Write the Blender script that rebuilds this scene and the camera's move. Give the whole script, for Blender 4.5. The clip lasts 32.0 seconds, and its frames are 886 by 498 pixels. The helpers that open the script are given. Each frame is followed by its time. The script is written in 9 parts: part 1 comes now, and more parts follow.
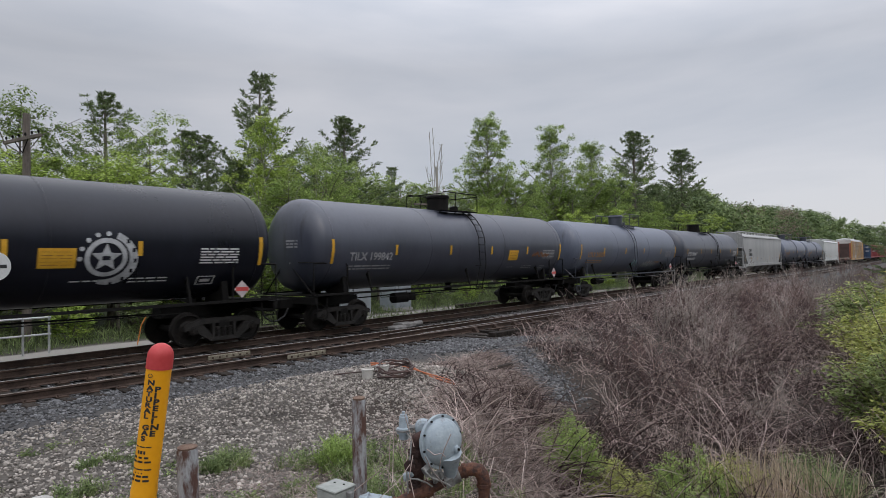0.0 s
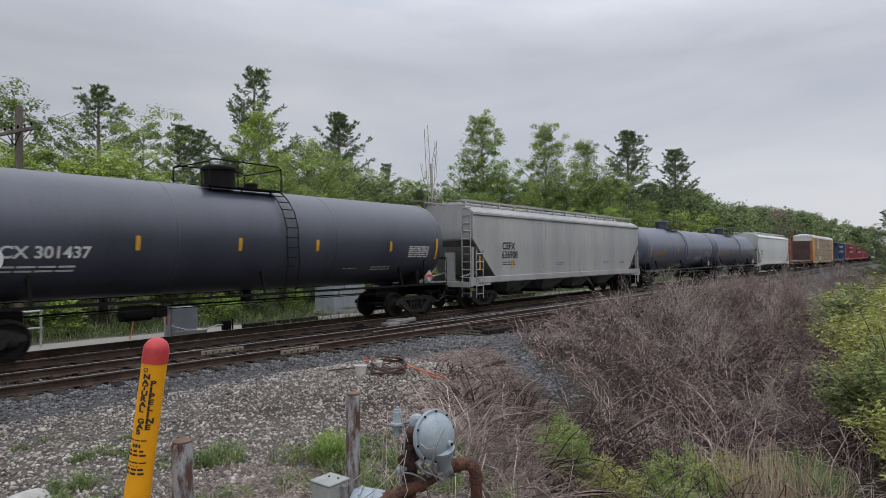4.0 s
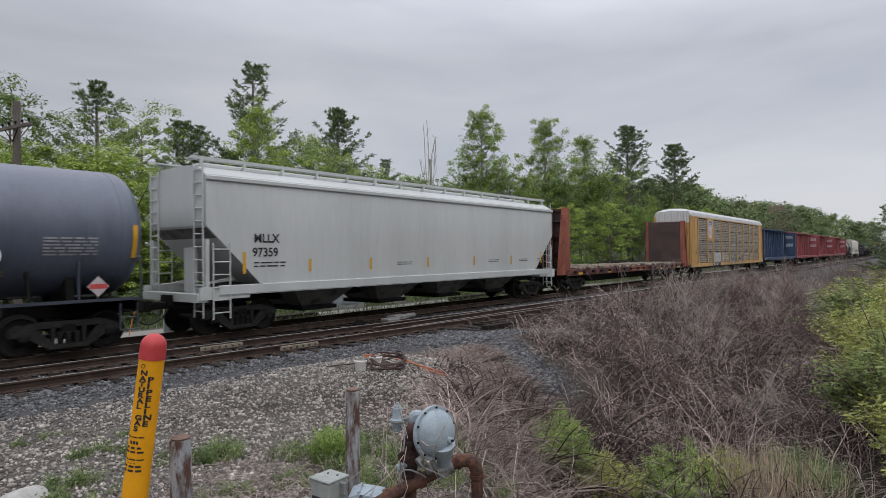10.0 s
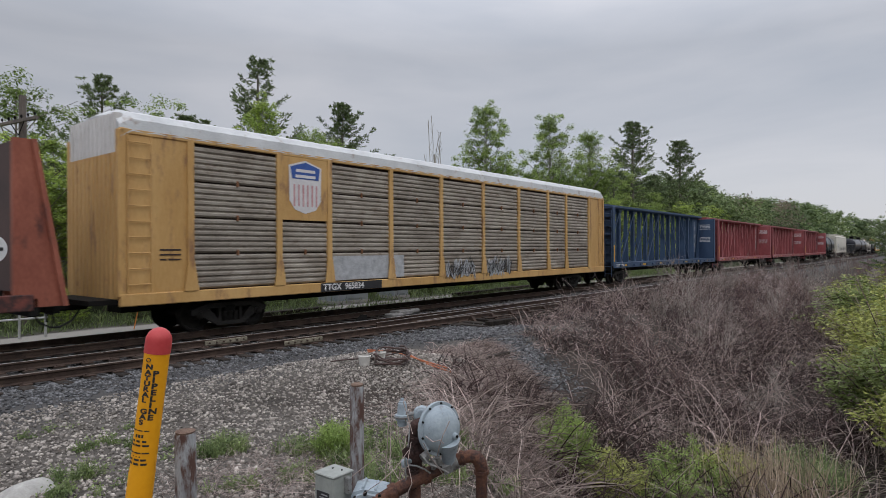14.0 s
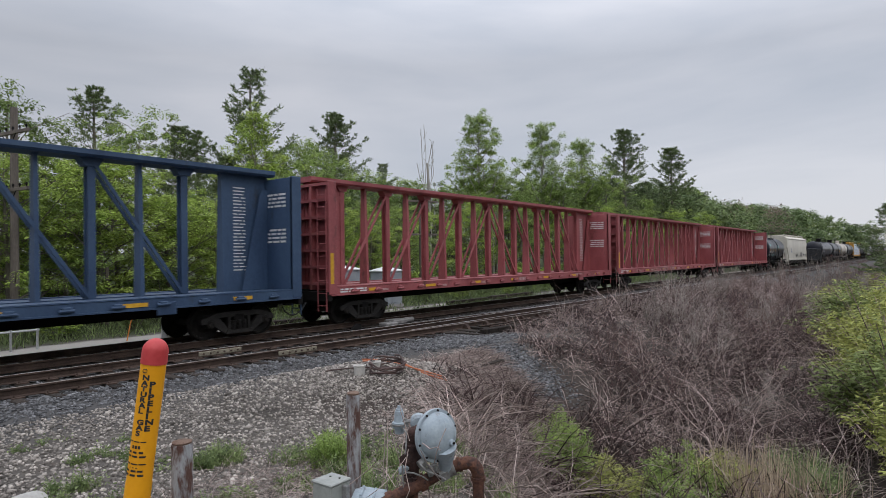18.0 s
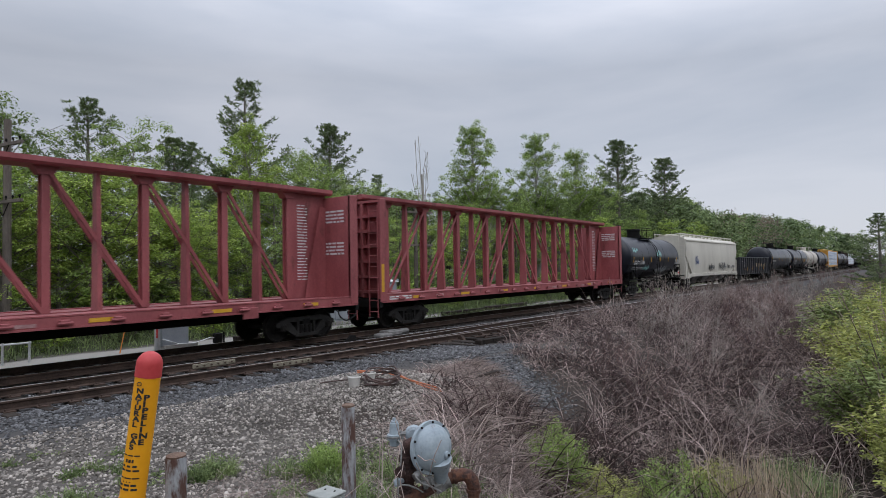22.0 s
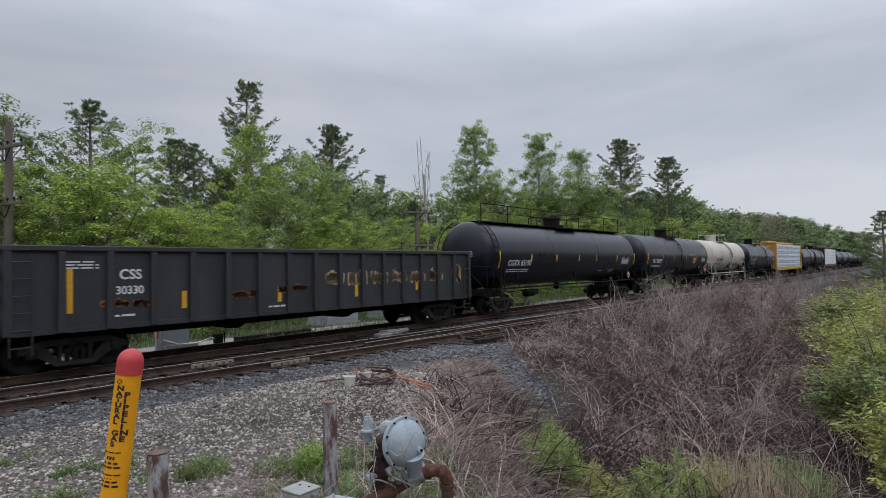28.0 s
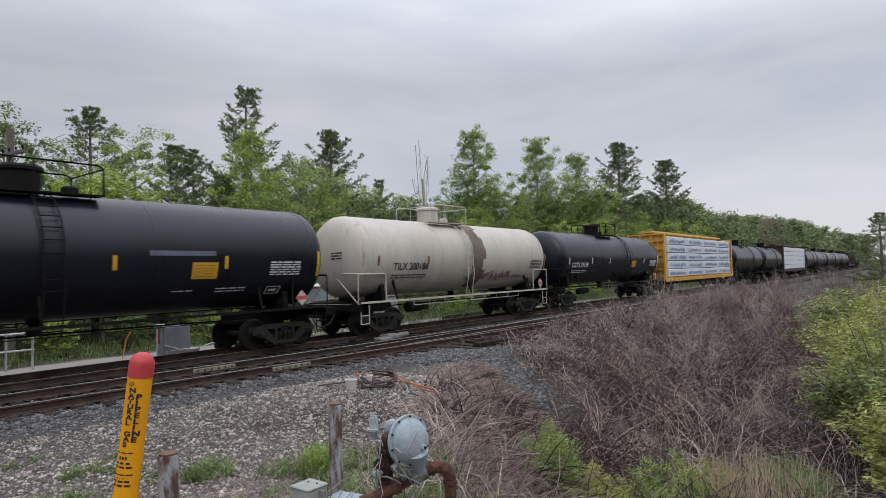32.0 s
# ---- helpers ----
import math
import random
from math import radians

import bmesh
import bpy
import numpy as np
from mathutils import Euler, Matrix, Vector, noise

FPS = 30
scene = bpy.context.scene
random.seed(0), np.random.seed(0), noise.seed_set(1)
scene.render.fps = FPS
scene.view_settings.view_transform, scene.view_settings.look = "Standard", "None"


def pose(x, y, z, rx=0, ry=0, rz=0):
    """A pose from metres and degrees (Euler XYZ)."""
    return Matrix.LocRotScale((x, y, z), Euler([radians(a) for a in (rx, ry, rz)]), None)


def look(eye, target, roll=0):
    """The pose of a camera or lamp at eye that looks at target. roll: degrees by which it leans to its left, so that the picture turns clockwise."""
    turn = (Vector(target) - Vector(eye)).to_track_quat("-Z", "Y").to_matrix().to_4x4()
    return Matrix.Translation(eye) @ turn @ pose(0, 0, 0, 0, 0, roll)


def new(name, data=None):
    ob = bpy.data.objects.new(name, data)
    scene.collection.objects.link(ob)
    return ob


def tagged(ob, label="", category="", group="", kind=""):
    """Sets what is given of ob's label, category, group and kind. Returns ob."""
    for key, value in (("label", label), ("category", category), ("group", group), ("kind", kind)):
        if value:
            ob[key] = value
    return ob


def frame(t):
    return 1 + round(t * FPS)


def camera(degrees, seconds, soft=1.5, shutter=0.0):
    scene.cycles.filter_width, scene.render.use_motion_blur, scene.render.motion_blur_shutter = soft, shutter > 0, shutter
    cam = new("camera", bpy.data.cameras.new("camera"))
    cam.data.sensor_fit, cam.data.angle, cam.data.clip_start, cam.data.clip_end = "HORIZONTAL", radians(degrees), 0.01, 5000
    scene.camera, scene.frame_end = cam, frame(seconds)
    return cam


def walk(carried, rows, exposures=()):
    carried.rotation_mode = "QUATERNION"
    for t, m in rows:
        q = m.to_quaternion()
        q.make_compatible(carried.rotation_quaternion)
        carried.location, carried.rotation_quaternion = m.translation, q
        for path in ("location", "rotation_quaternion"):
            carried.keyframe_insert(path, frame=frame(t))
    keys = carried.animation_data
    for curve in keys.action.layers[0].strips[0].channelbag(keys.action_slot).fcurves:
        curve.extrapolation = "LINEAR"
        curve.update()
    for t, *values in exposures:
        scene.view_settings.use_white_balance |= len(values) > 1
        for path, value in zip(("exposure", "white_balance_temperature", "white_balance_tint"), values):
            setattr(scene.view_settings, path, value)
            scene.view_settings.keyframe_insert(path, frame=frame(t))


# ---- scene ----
# The hand-held camera: seconds, eye, heading, tilt and lean in degrees
PATH = [
    (0, 0.014, -0.003, 2.204, 39.40, 1.13, -0.99),
    (0.5, -0.004, -0.016, 2.206, 39.35, 1.05, -1.21),
    (1, -0.012, -0.020, 2.207, 39.16, 0.99, -1.34),
    (1.5, -0.022, -0.031, 2.206, 38.97, 0.99, -1.41),
    (2, -0.022, -0.031, 2.206, 39.00, 0.92, -1.21),
    (2.5, -0.021, -0.029, 2.205, 39.11, 0.83, -0.95),
    (3, -0.024, -0.024, 2.206, 39.16, 0.81, -0.87),
    (3.5, -0.026, -0.024, 2.207, 38.97, 0.83, -0.61),
    (5.5, -0.013, -0.034, 2.204, 38.64, 0.87, -0.45),
    (6, -0.010, -0.027, 2.206, 38.61, 0.85, -0.46),
    (6.5, -0.008, -0.022, 2.203, 38.57, 0.87, -0.37),
    (7, -0.010, -0.018, 2.201, 38.57, 0.85, -0.35),
    (7.5, -0.010, -0.012, 2.201, 38.60, 0.80, -0.32),
    (8, -0.004, -0.007, 2.199, 38.65, 0.75, -0.27),
    (8.5, -0.001, -0.006, 2.201, 38.71, 0.70, -0.43),
    (9, 0.000, 0.000, 2.200, 38.73, 0.62, -0.46),
    (9.5, 0.002, 0.004, 2.200, 38.78, 0.53, -0.43),
    (10, 0.008, 0.004, 2.200, 38.78, 0.44, -0.58),
    (10.5, 0.006, 0.005, 2.198, 38.82, 0.42, -0.39),
    (11, 0.014, 0.008, 2.198, 38.84, 0.43, -0.54),
    (11.5, 0.011, 0.003, 2.197, 38.89, 0.42, -0.36),
    (12, 0.014, 0.009, 2.196, 38.93, 0.34, -0.39),
    (12.5, 0.016, 0.009, 2.197, 39.00, 0.31, -0.44),
    (13, 0.026, 0.016, 2.199, 39.12, 0.24, -0.33),
    (13.5, 0.015, 0.015, 2.196, 39.18, 0.10, -0.57),
    (14, 0.010, 0.018, 2.200, 39.15, 0.03, -0.29),
    (14.5, 0.000, 0.021, 2.198, 39.00, 0.02, -0.28),
    (16.5, -0.025, 0.006, 2.205, 38.75, 0.82, -0.34),
    (17, -0.031, -0.003, 2.206, 38.73, 0.86, -0.39),
    (17.5, -0.037, -0.007, 2.206, 38.66, 0.82, -0.54),
    (18, -0.029, -0.002, 2.200, 38.53, 0.82, -0.81),
    (18.5, -0.028, 0.000, 2.201, 38.47, 0.85, -0.77),
    (19, -0.040, -0.007, 2.195, 38.58, 0.52, 0.12),
    (19.5, -0.015, 0.013, 2.194, 38.51, 0.45, -1.13),
    (20, -0.008, 0.009, 2.196, 38.21, 1.06, -1.35),
    (20.5, -0.016, 0.005, 2.204, 38.23, 1.58, -0.99),
    (21, -0.029, -0.000, 2.205, 38.14, 1.70, -0.88),
    (21.5, -0.035, -0.005, 2.205, 38.08, 1.75, -1.07),
    (22, -0.046, -0.016, 2.208, 38.01, 1.81, -1.00),
    (22.5, -0.066, -0.034, 2.214, 37.91, 1.96, -1.07),
    (23, -0.094, -0.038, 2.213, 37.52, 2.05, -1.16),
    (23.5, -0.109, -0.043, 2.215, 37.25, 2.13, -1.46),
    (24, -0.094, -0.048, 2.211, 36.99, 2.33, -1.30),
    (24.5, -0.026, -0.072, 2.207, 37.78, 2.39, -1.19),
    (25, 0.043, -0.097, 2.195, 39.12, 2.33, -1.25),
    (25.5, 0.091, -0.119, 2.185, 39.35, 2.08, -1.21),
    (27.5, 0.098, -0.142, 2.176, 38.79, 1.78, -1.33),
    (28, 0.058, -0.164, 2.179, 38.42, 1.85, -1.25),
    (28.5, 0.029, -0.191, 2.180, 38.55, 1.80, -1.21),
    (29, 0.015, -0.204, 2.184, 38.57, 1.81, -1.14),
    (29.5, -0.003, -0.210, 2.185, 38.48, 1.78, -1.20),
    (30, -0.004, -0.196, 2.179, 38.30, 1.87, -1.35),
    (30.5, -0.025, -0.214, 2.183, 38.33, 1.90, -1.45),
    (31, -0.030, -0.226, 2.179, 38.34, 1.99, -1.63),
    (31.5, -0.038, -0.222, 2.179, 38.32, 2.11, -1.56),
    (32, -0.064, -0.239, 2.180, 38.31, 2.22, -1.58),
]
cam = camera(72.05, 32.0, soft=0.5, shutter=0.15)


def held(x, y, z, heading, tilt, lean):
    h, p = radians(heading), radians(tilt)
    return look((x, y, z), (x + math.cos(h) * math.cos(p), y + math.sin(h) * math.cos(p), z + math.sin(p)), lean)


EXPOSED = [(0, -0.03, 6500, 10), (8, -0.04, 6500, 10), (10, -0.05, 6500, 10), (13, -0.16, 6480, 10), (17, 0.0, 6430, 10), (23, -0.08, 6150, 10), (25, -0.1, 6080, 10), (28, -0.09, 6300, 10), (32, 0.03, 6480, 10)]
walk(cam, [(r[0], held(*r[1:])) for r in PATH], EXPOSED)

# ---- world and light: a bright overcast afternoon ----
SUN_UP, SUN_TURN = radians(50), radians(200)
world = bpy.data.worlds.new("overcast_sky")
scene.world = world
world.use_nodes = True
wn, wl = world.node_tree.nodes, world.node_tree.links
wn.clear()
w_out, w_bg = wn.new("ShaderNodeOutputWorld"), wn.new("ShaderNodeBackground")
w_sky, w_co = wn.new("ShaderNodeTexSky"), wn.new("ShaderNodeTexCoord")
w_sky.sky_type, w_sky.sun_disc = "NISHITA", False
w_sky.sun_elevation, w_sky.sun_rotation = SUN_UP, SUN_TURN
w_dim = wn.new("ShaderNodeVectorMath")
w_dim.operation = "SCALE"
w_dim.inputs["Scale"].default_value = 0.10
w_map = wn.new("ShaderNodeMapping")
w_map.inputs["Scale"].default_value = (1.0, 1.0, 4.2)
w_noise, w_fine = wn.new("ShaderNodeTexNoise"), wn.new("ShaderNodeTexNoise")
w_noise.inputs["Scale"].default_value, w_noise.inputs["Detail"].default_value = 1.7, 5
w_noise.inputs["Distortion"].default_value = 0.5
w_fine.inputs["Scale"].default_value, w_fine.inputs["Detail"].default_value = 5.5, 4
w_add = wn.new("ShaderNodeMath")
w_add.operation = "MULTIPLY_ADD"
w_add.inputs[1].default_value = 0.25
w_ramp = wn.new("ShaderNodeValToRGB")
e = w_ramp.color_ramp.elements
e[0].position, e[0].color = 0.42, (0.42, 0.442, 0.492, 1)
e[1].position, e[1].color = 0.78, (0.555, 0.558, 0.594, 1)
w_mix = wn.new("ShaderNodeMix")
w_mix.data_type = "RGBA"
w_mix.inputs["Factor"].default_value = 0.9
wl.new(w_co.outputs["Generated"], w_map.inputs["Vector"])
wl.new(w_map.outputs[0], w_noise.inputs["Vector"])
wl.new(w_map.outputs[0], w_fine.inputs["Vector"])
wl.new(w_fine.outputs["Fac"], w_add.inputs[0])
wl.new(w_noise.outputs["Fac"], w_add.inputs[2])
wl.new(w_add.outputs[0], w_ramp.inputs["Fac"])
wl.new(w_sky.outputs[0], w_dim.inputs[0])
wl.new(w_dim.outputs[0], w_mix.inputs["A"])
wl.new(w_ramp.outputs["Color"], w_mix.inputs["B"])
# thinner cloud down the line, in the sun's haze
w_xyz, w_side, w_lit = wn.new("ShaderNodeSeparateXYZ"), wn.new("ShaderNodeMapRange"), wn.new("ShaderNodeVectorMath")
w_side.inputs["From Min"].default_value, w_side.inputs["From Max"].default_value = 0.3, 1.0
w_side.inputs["To Min"].default_value, w_side.inputs["To Max"].default_value = 1.0, 1.25
w_lit.operation = "SCALE"
wl.new(w_co.outputs["Generated"], w_xyz.inputs[0])
wl.new(w_xyz.outputs["X"], w_side.inputs["Value"])
wl.new(w_mix.outputs["Result"], w_lit.inputs[0])
wl.new(w_side.outputs[0], w_lit.inputs["Scale"])
# an overcast sky is brightest overhead
w_up, w_top = wn.new("ShaderNodeMapRange"), wn.new("ShaderNodeVectorMath")
w_up.inputs["From Min"].default_value, w_up.inputs["From Max"].default_value = 0.3, 1.0
w_up.inputs["To Min"].default_value, w_up.inputs["To Max"].default_value = 1.0, 4.0
w_top.operation = "SCALE"
wl.new(w_xyz.outputs["Z"], w_up.inputs["Value"])
wl.new(w_lit.outputs[0], w_top.inputs[0])
wl.new(w_up.outputs[0], w_top.inputs["Scale"])
wl.new(w_top.outputs[0], w_bg.inputs["Color"])
w_bg.inputs["Strength"].default_value = 1.0
wl.new(w_bg.outputs[0], w_out.inputs[0])
sun = new("sun", bpy.data.lights.new("sun", "SUN"))
sun.data.energy, sun.data.angle, sun.data.color = 0.5, radians(40), (1.0, 0.96, 0.9)
sun.matrix_world = look((-20, -30, 50), (0, 10, 0))
scene.view_settings.exposure = 0.0

# ---- materials ----
def surf(name, a, b, scale=3.0, rough=0.7, metal=0.0, bump=0.2, grain=40.0, dirt=None, dirt_at=0.6, rows=False, per=0.0, spec=0.4, stretch=(1, 1, 1)):
    """A worn surface: two colours mixed by noise at two scales, a third colour in patches, fine relief. per: change from piece to piece."""
    m = bpy.data.materials.new(name)
    m.use_nodes = True
    n, l = m.node_tree.nodes, m.node_tree.links
    bs = n["Principled BSDF"]
    co, mp = n.new("ShaderNodeTexCoord"), n.new("ShaderNodeMapping")
    mp.inputs["Scale"].default_value = stretch
    l.new(co.outputs["Object"], mp.inputs["Vector"])
    big, small = n.new("ShaderNodeTexNoise"), n.new("ShaderNodeTexNoise")
    big.inputs["Scale"].default_value, big.inputs["Detail"].default_value = scale, 6
    big.inputs["Roughness"].default_value = 0.62
    small.inputs["Scale"].default_value, small.inputs["Detail"].default_value = grain, 3
    l.new(mp.outputs[0], big.inputs["Vector"])
    l.new(mp.outputs[0], small.inputs["Vector"])
    mixf = n.new("ShaderNodeMath")
    mixf.operation = "MULTIPLY_ADD"
    mixf.inputs[1].default_value = 0.35
    l.new(small.outputs["Fac"], mixf.inputs[0])
    l.new(big.outputs["Fac"], mixf.inputs[2])
    ramp = n.new("ShaderNodeValToRGB")
    e = ramp.color_ramp.elements
    e[0].position, e[0].color = 0.5, (*a, 1)
    e[1].position, e[1].color = 0.85, (*b, 1)
    l.new(mixf.outputs[0], ramp.inputs["Fac"])
    colour = ramp.outputs["Color"]
    if dirt:
        d = n.new("ShaderNodeTexNoise")
        d.inputs["Scale"].default_value, d.inputs["Detail"].default_value = scale * 2.3, 8
        d.inputs["Roughness"].default_value = 0.7
        dm = n.new("ShaderNodeMapping")
        dm.inputs["Location"].default_value = (7.3, 2.1, 4.4)
        dm.inputs["Scale"].default_value = stretch
        l.new(co.outputs["Object"], dm.inputs["Vector"])
        l.new(dm.outputs[0], d.inputs["Vector"])
        dr = n.new("ShaderNodeValToRGB")
        q = dr.color_ramp.elements
        q[0].position, q[1].position = dirt_at, dirt_at + 0.14
        l.new(d.outputs["Fac"], dr.inputs["Fac"])
        mx = n.new("ShaderNodeMix")
        mx.data_type = "RGBA"
        mx.inputs["B"].default_value = (*dirt, 1)
        l.new(dr.outputs["Color"], mx.inputs["Factor"])
        l.new(colour, mx.inputs["A"])
        colour = mx.outputs["Result"]
    if per:
        src = n.new("ShaderNodeNewGeometry").outputs["Random Per Island"] if rows else n.new("ShaderNodeObjectInfo").outputs["Random"]
        mr = n.new("ShaderNodeMapRange")
        mr.inputs["To Min"].default_value, mr.inputs["To Max"].default_value = 1 - per, 1 + per
        l.new(src, mr.inputs["Value"])
        sc = n.new("ShaderNodeVectorMath")
        sc.operation = "SCALE"
        l.new(colour, sc.inputs[0])
        l.new(mr.outputs[0], sc.inputs["Scale"])
        colour = sc.outputs[0]
    l.new(colour, bs.inputs["Base Color"])
    rr = n.new("ShaderNodeMapRange")
    rr.inputs["To Min"].default_value, rr.inputs["To Max"].default_value = max(rough - 0.12, 0.05), min(rough + 0.12, 1)
    l.new(big.outputs["Fac"], rr.inputs["Value"])
    l.new(rr.outputs[0], bs.inputs["Roughness"])
    bs.inputs["Metallic"].default_value = metal
    bs.inputs["Specular IOR Level"].default_value = spec
    if bump:
        bp = n.new("ShaderNodeBump")
        bp.inputs["Strength"].default_value, bp.inputs["Distance"].default_value = bump, 0.02
        l.new(small.outputs["Fac"], bp.inputs["Height"])
        l.new(bp.outputs[0], bs.inputs["Normal"])
    return m


def leafy(name, a, b, scale=0.5):
    """Leaves: colour from leaf to leaf, a little light through them."""
    m = surf(name, a, b, scale, 0.6, 0, 0, 6.0, per=0.45, rows=True, spec=0.25)
    bs = m.node_tree.nodes["Principled BSDF"]
    bs.inputs["Subsurface Weight"].default_value = 0.0
    out = m.node_tree.nodes["Material Output"]
    tr, ad = m.node_tree.nodes.new("ShaderNodeBsdfTranslucent"), m.node_tree.nodes.new("ShaderNodeMixShader")
    m.node_tree.links.new(bs.inputs["Base Color"].links[0].from_socket, tr.inputs["Color"])
    ad.inputs[0].default_value = 0.38
    m.node_tree.links.new(bs.outputs[0], ad.inputs[1])
    m.node_tree.links.new(tr.outputs[0], ad.inputs[2])
    m.node_tree.links.new(ad.outputs[0], out.inputs[0])
    return m


TANK_BLACK = surf("tank_black_paint", (0.0048, 0.0058, 0.0108), (0.0095, 0.011, 0.0195), 0.8, 0.3, 0, 0.04, 12, dirt=(0.016, 0.016, 0.02), dirt_at=0.64, stretch=(1, 1, 0.25), spec=0.4)
TANK_GREY = surf("tank_faded_paint", (0.075, 0.087, 0.122), (0.118, 0.134, 0.18), 0.7, 0.38, 0, 0.05, 12, dirt=(0.045, 0.048, 0.06), dirt_at=0.62, stretch=(1, 1, 0.2), spec=0.7)
TANK_DARK = surf("tank_dark_grey_paint", (0.036, 0.04, 0.057), (0.058, 0.064, 0.087), 0.7, 0.35, 0, 0.05, 12, dirt=(0.014, 0.014, 0.016), dirt_at=0.6, stretch=(1, 1, 0.2), spec=0.7)
TANK_CREAM = surf("tank_cream_paint", (0.43, 0.39, 0.34), (0.54, 0.5, 0.44), 0.9, 0.5, 0, 0.05, 12, dirt=(0.3, 0.23, 0.18), dirt_at=0.6, stretch=(1, 1, 0.2))
HOPPER_GREY = surf("hopper_grey_paint", (0.27, 0.275, 0.272), (0.37, 0.37, 0.362), 0.7, 0.55, 0, 0.05, 12, dirt=(0.19, 0.19, 0.18), dirt_at=0.6, stretch=(1, 1, 0.12))
HOPPER_WHITE = surf("hopper_white_paint", (0.44, 0.45, 0.44), (0.52, 0.53, 0.52), 0.7, 0.5, 0, 0.05, 12, dirt=(0.38, 0.38, 0.36), dirt_at=0.62, stretch=(1, 1, 0.15))
HOPPER_BEIGE = surf("hopper_beige_paint", (0.49, 0.46, 0.395), (0.59, 0.56, 0.485), 0.7, 0.55, 0, 0.05, 12, dirt=(0.38, 0.35, 0.3), dirt_at=0.6, stretch=(1, 1, 0.15))
STEEL_DARK = surf("dirty_dark_steel", (0.005, 0.0046, 0.0044), (0.013, 0.012, 0.0115), 3, 0.75, 0, 0.2, 60, dirt=(0.026, 0.021, 0.018), dirt_at=0.64, spec=0.15)
TRUCK_STEEL = surf("dusty_truck_steel", (0.01, 0.009, 0.0085), (0.03, 0.027, 0.025), 4, 0.7, 0, 0.25, 50, dirt=(0.055, 0.047, 0.04), dirt_at=0.62, spec=0.3)
WHEEL_STEEL = surf("wheel_steel", (0.01, 0.009, 0.0085), (0.03, 0.026, 0.024), 5, 0.6, 0.2, 0.1, 60, spec=0.2)
# shading is put into the rail colours: rusty sides darkened, dull heads lightened
RAIL_SIDE = surf("shaded_rusty_rail", (0.034, 0.024, 0.02), (0.085, 0.058, 0.046), 3, 0.8, 0, 0.25, 50, dirt=(0.022, 0.019, 0.018), spec=0.15)
RAIL_TOP = surf("worn_rail_head", (0.35, 0.33, 0.32), (0.5, 0.48, 0.46), 2, 0.3, 0.9, 0.05, 30)
RAIL_DULL = surf("lit_dull_rail_head", (0.2, 0.17, 0.15), (0.32, 0.285, 0.255), 2, 0.5, 0.6, 0.05, 30)
TIE_WOOD = surf("creosoted_wood", (0.018, 0.015, 0.013), (0.06, 0.05, 0.043), 4, 0.85, 0, 0.5, 30, per=0.35, stretch=(4, 1, 1), spec=0.1)
JOINT = surf("tan_joint_bar", (0.17, 0.15, 0.11), (0.27, 0.24, 0.18), 8, 0.8, 0, 0.2, 50, dirt=(0.07, 0.055, 0.045), dirt_at=0.52)
YELLOW = surf("reflective_yellow", (0.55, 0.29, 0.02), (0.66, 0.37, 0.035), 6, 0.5, 0, 0.05, 30, dirt=(0.33, 0.19, 0.04), dirt_at=0.62)
WHITE_PAINT = surf("white_stencil", (0.55, 0.55, 0.55), (0.7, 0.7, 0.7), 6, 0.6, 0, 0.0, 30)
GREY_PAINT = surf("grey_stencil", (0.25, 0.25, 0.26), (0.36, 0.36, 0.37), 6, 0.6, 0, 0.0, 30)
BLACK_PAINT = surf("black_stencil", (0.02, 0.02, 0.022), (0.03, 0.03, 0.033), 6, 0.6, 0, 0.0, 30)
ORANGE_PAINT = surf("orange_stencil", (0.36, 0.19, 0.07), (0.46, 0.25, 0.09), 6, 0.6, 0, 0.0, 30, dirt=(0.2, 0.12, 0.07), dirt_at=0.62)
BEAM_RED = surf("oxide_red_paint", (0.215, 0.053, 0.058), (0.345, 0.102, 0.106), 0.9, 0.55, 0, 0.08, 25, dirt=(0.1, 0.04, 0.035), dirt_at=0.58, stretch=(1, 1, 0.4))
BEAM_BLUE = surf("dark_blue_paint", (0.024, 0.048, 0.1), (0.05, 0.088, 0.155), 0.9, 0.6, 0, 0.08, 25, dirt=(0.03, 0.035, 0.05), dirt_at=0.6, stretch=(1, 1, 0.4))
BEAM_YELLOW = surf("centre_beam_yellow_paint", (0.55, 0.3, 0.05), (0.65, 0.38, 0.08), 0.9, 0.6, 0, 0.08, 25, dirt=(0.3, 0.16, 0.06), dirt_at=0.6)
FLAT_RED = surf("worn_red_flat_car_paint", (0.075, 0.026, 0.024), (0.22, 0.065, 0.048), 1.4, 0.75, 0, 0.15, 25, dirt=(0.035, 0.023, 0.022), dirt_at=0.43, stretch=(1, 1, 0.6))
FLAT_POST = surf("faded_red_post_paint", (0.2, 0.055, 0.035), (0.36, 0.12, 0.075), 1.1, 0.75, 0, 0.12, 25, dirt=(0.09, 0.035, 0.03), dirt_at=0.56, stretch=(1, 1, 0.4))
FLAT_BROWN = surf("brown_bulkhead_paint", (0.05, 0.032, 0.03), (0.09, 0.055, 0.05), 1.0, 0.75, 0, 0.1, 25, dirt=(0.12, 0.06, 0.05), dirt_at=0.66)
PLANK = surf("weathered_deck_wood", (0.13, 0.105, 0.08), (0.36, 0.3, 0.23), 3, 0.85, 0, 0.4, 40, per=0.8, stretch=(1, 6, 1))
RACK_YELLOW = surf("yellow_rack_paint", (0.47, 0.27, 0.09), (0.6, 0.375, 0.15), 0.9, 0.6, 0, 0.08, 25, dirt=(0.23, 0.12, 0.07), dirt_at=0.55, stretch=(1, 1, 0.3))
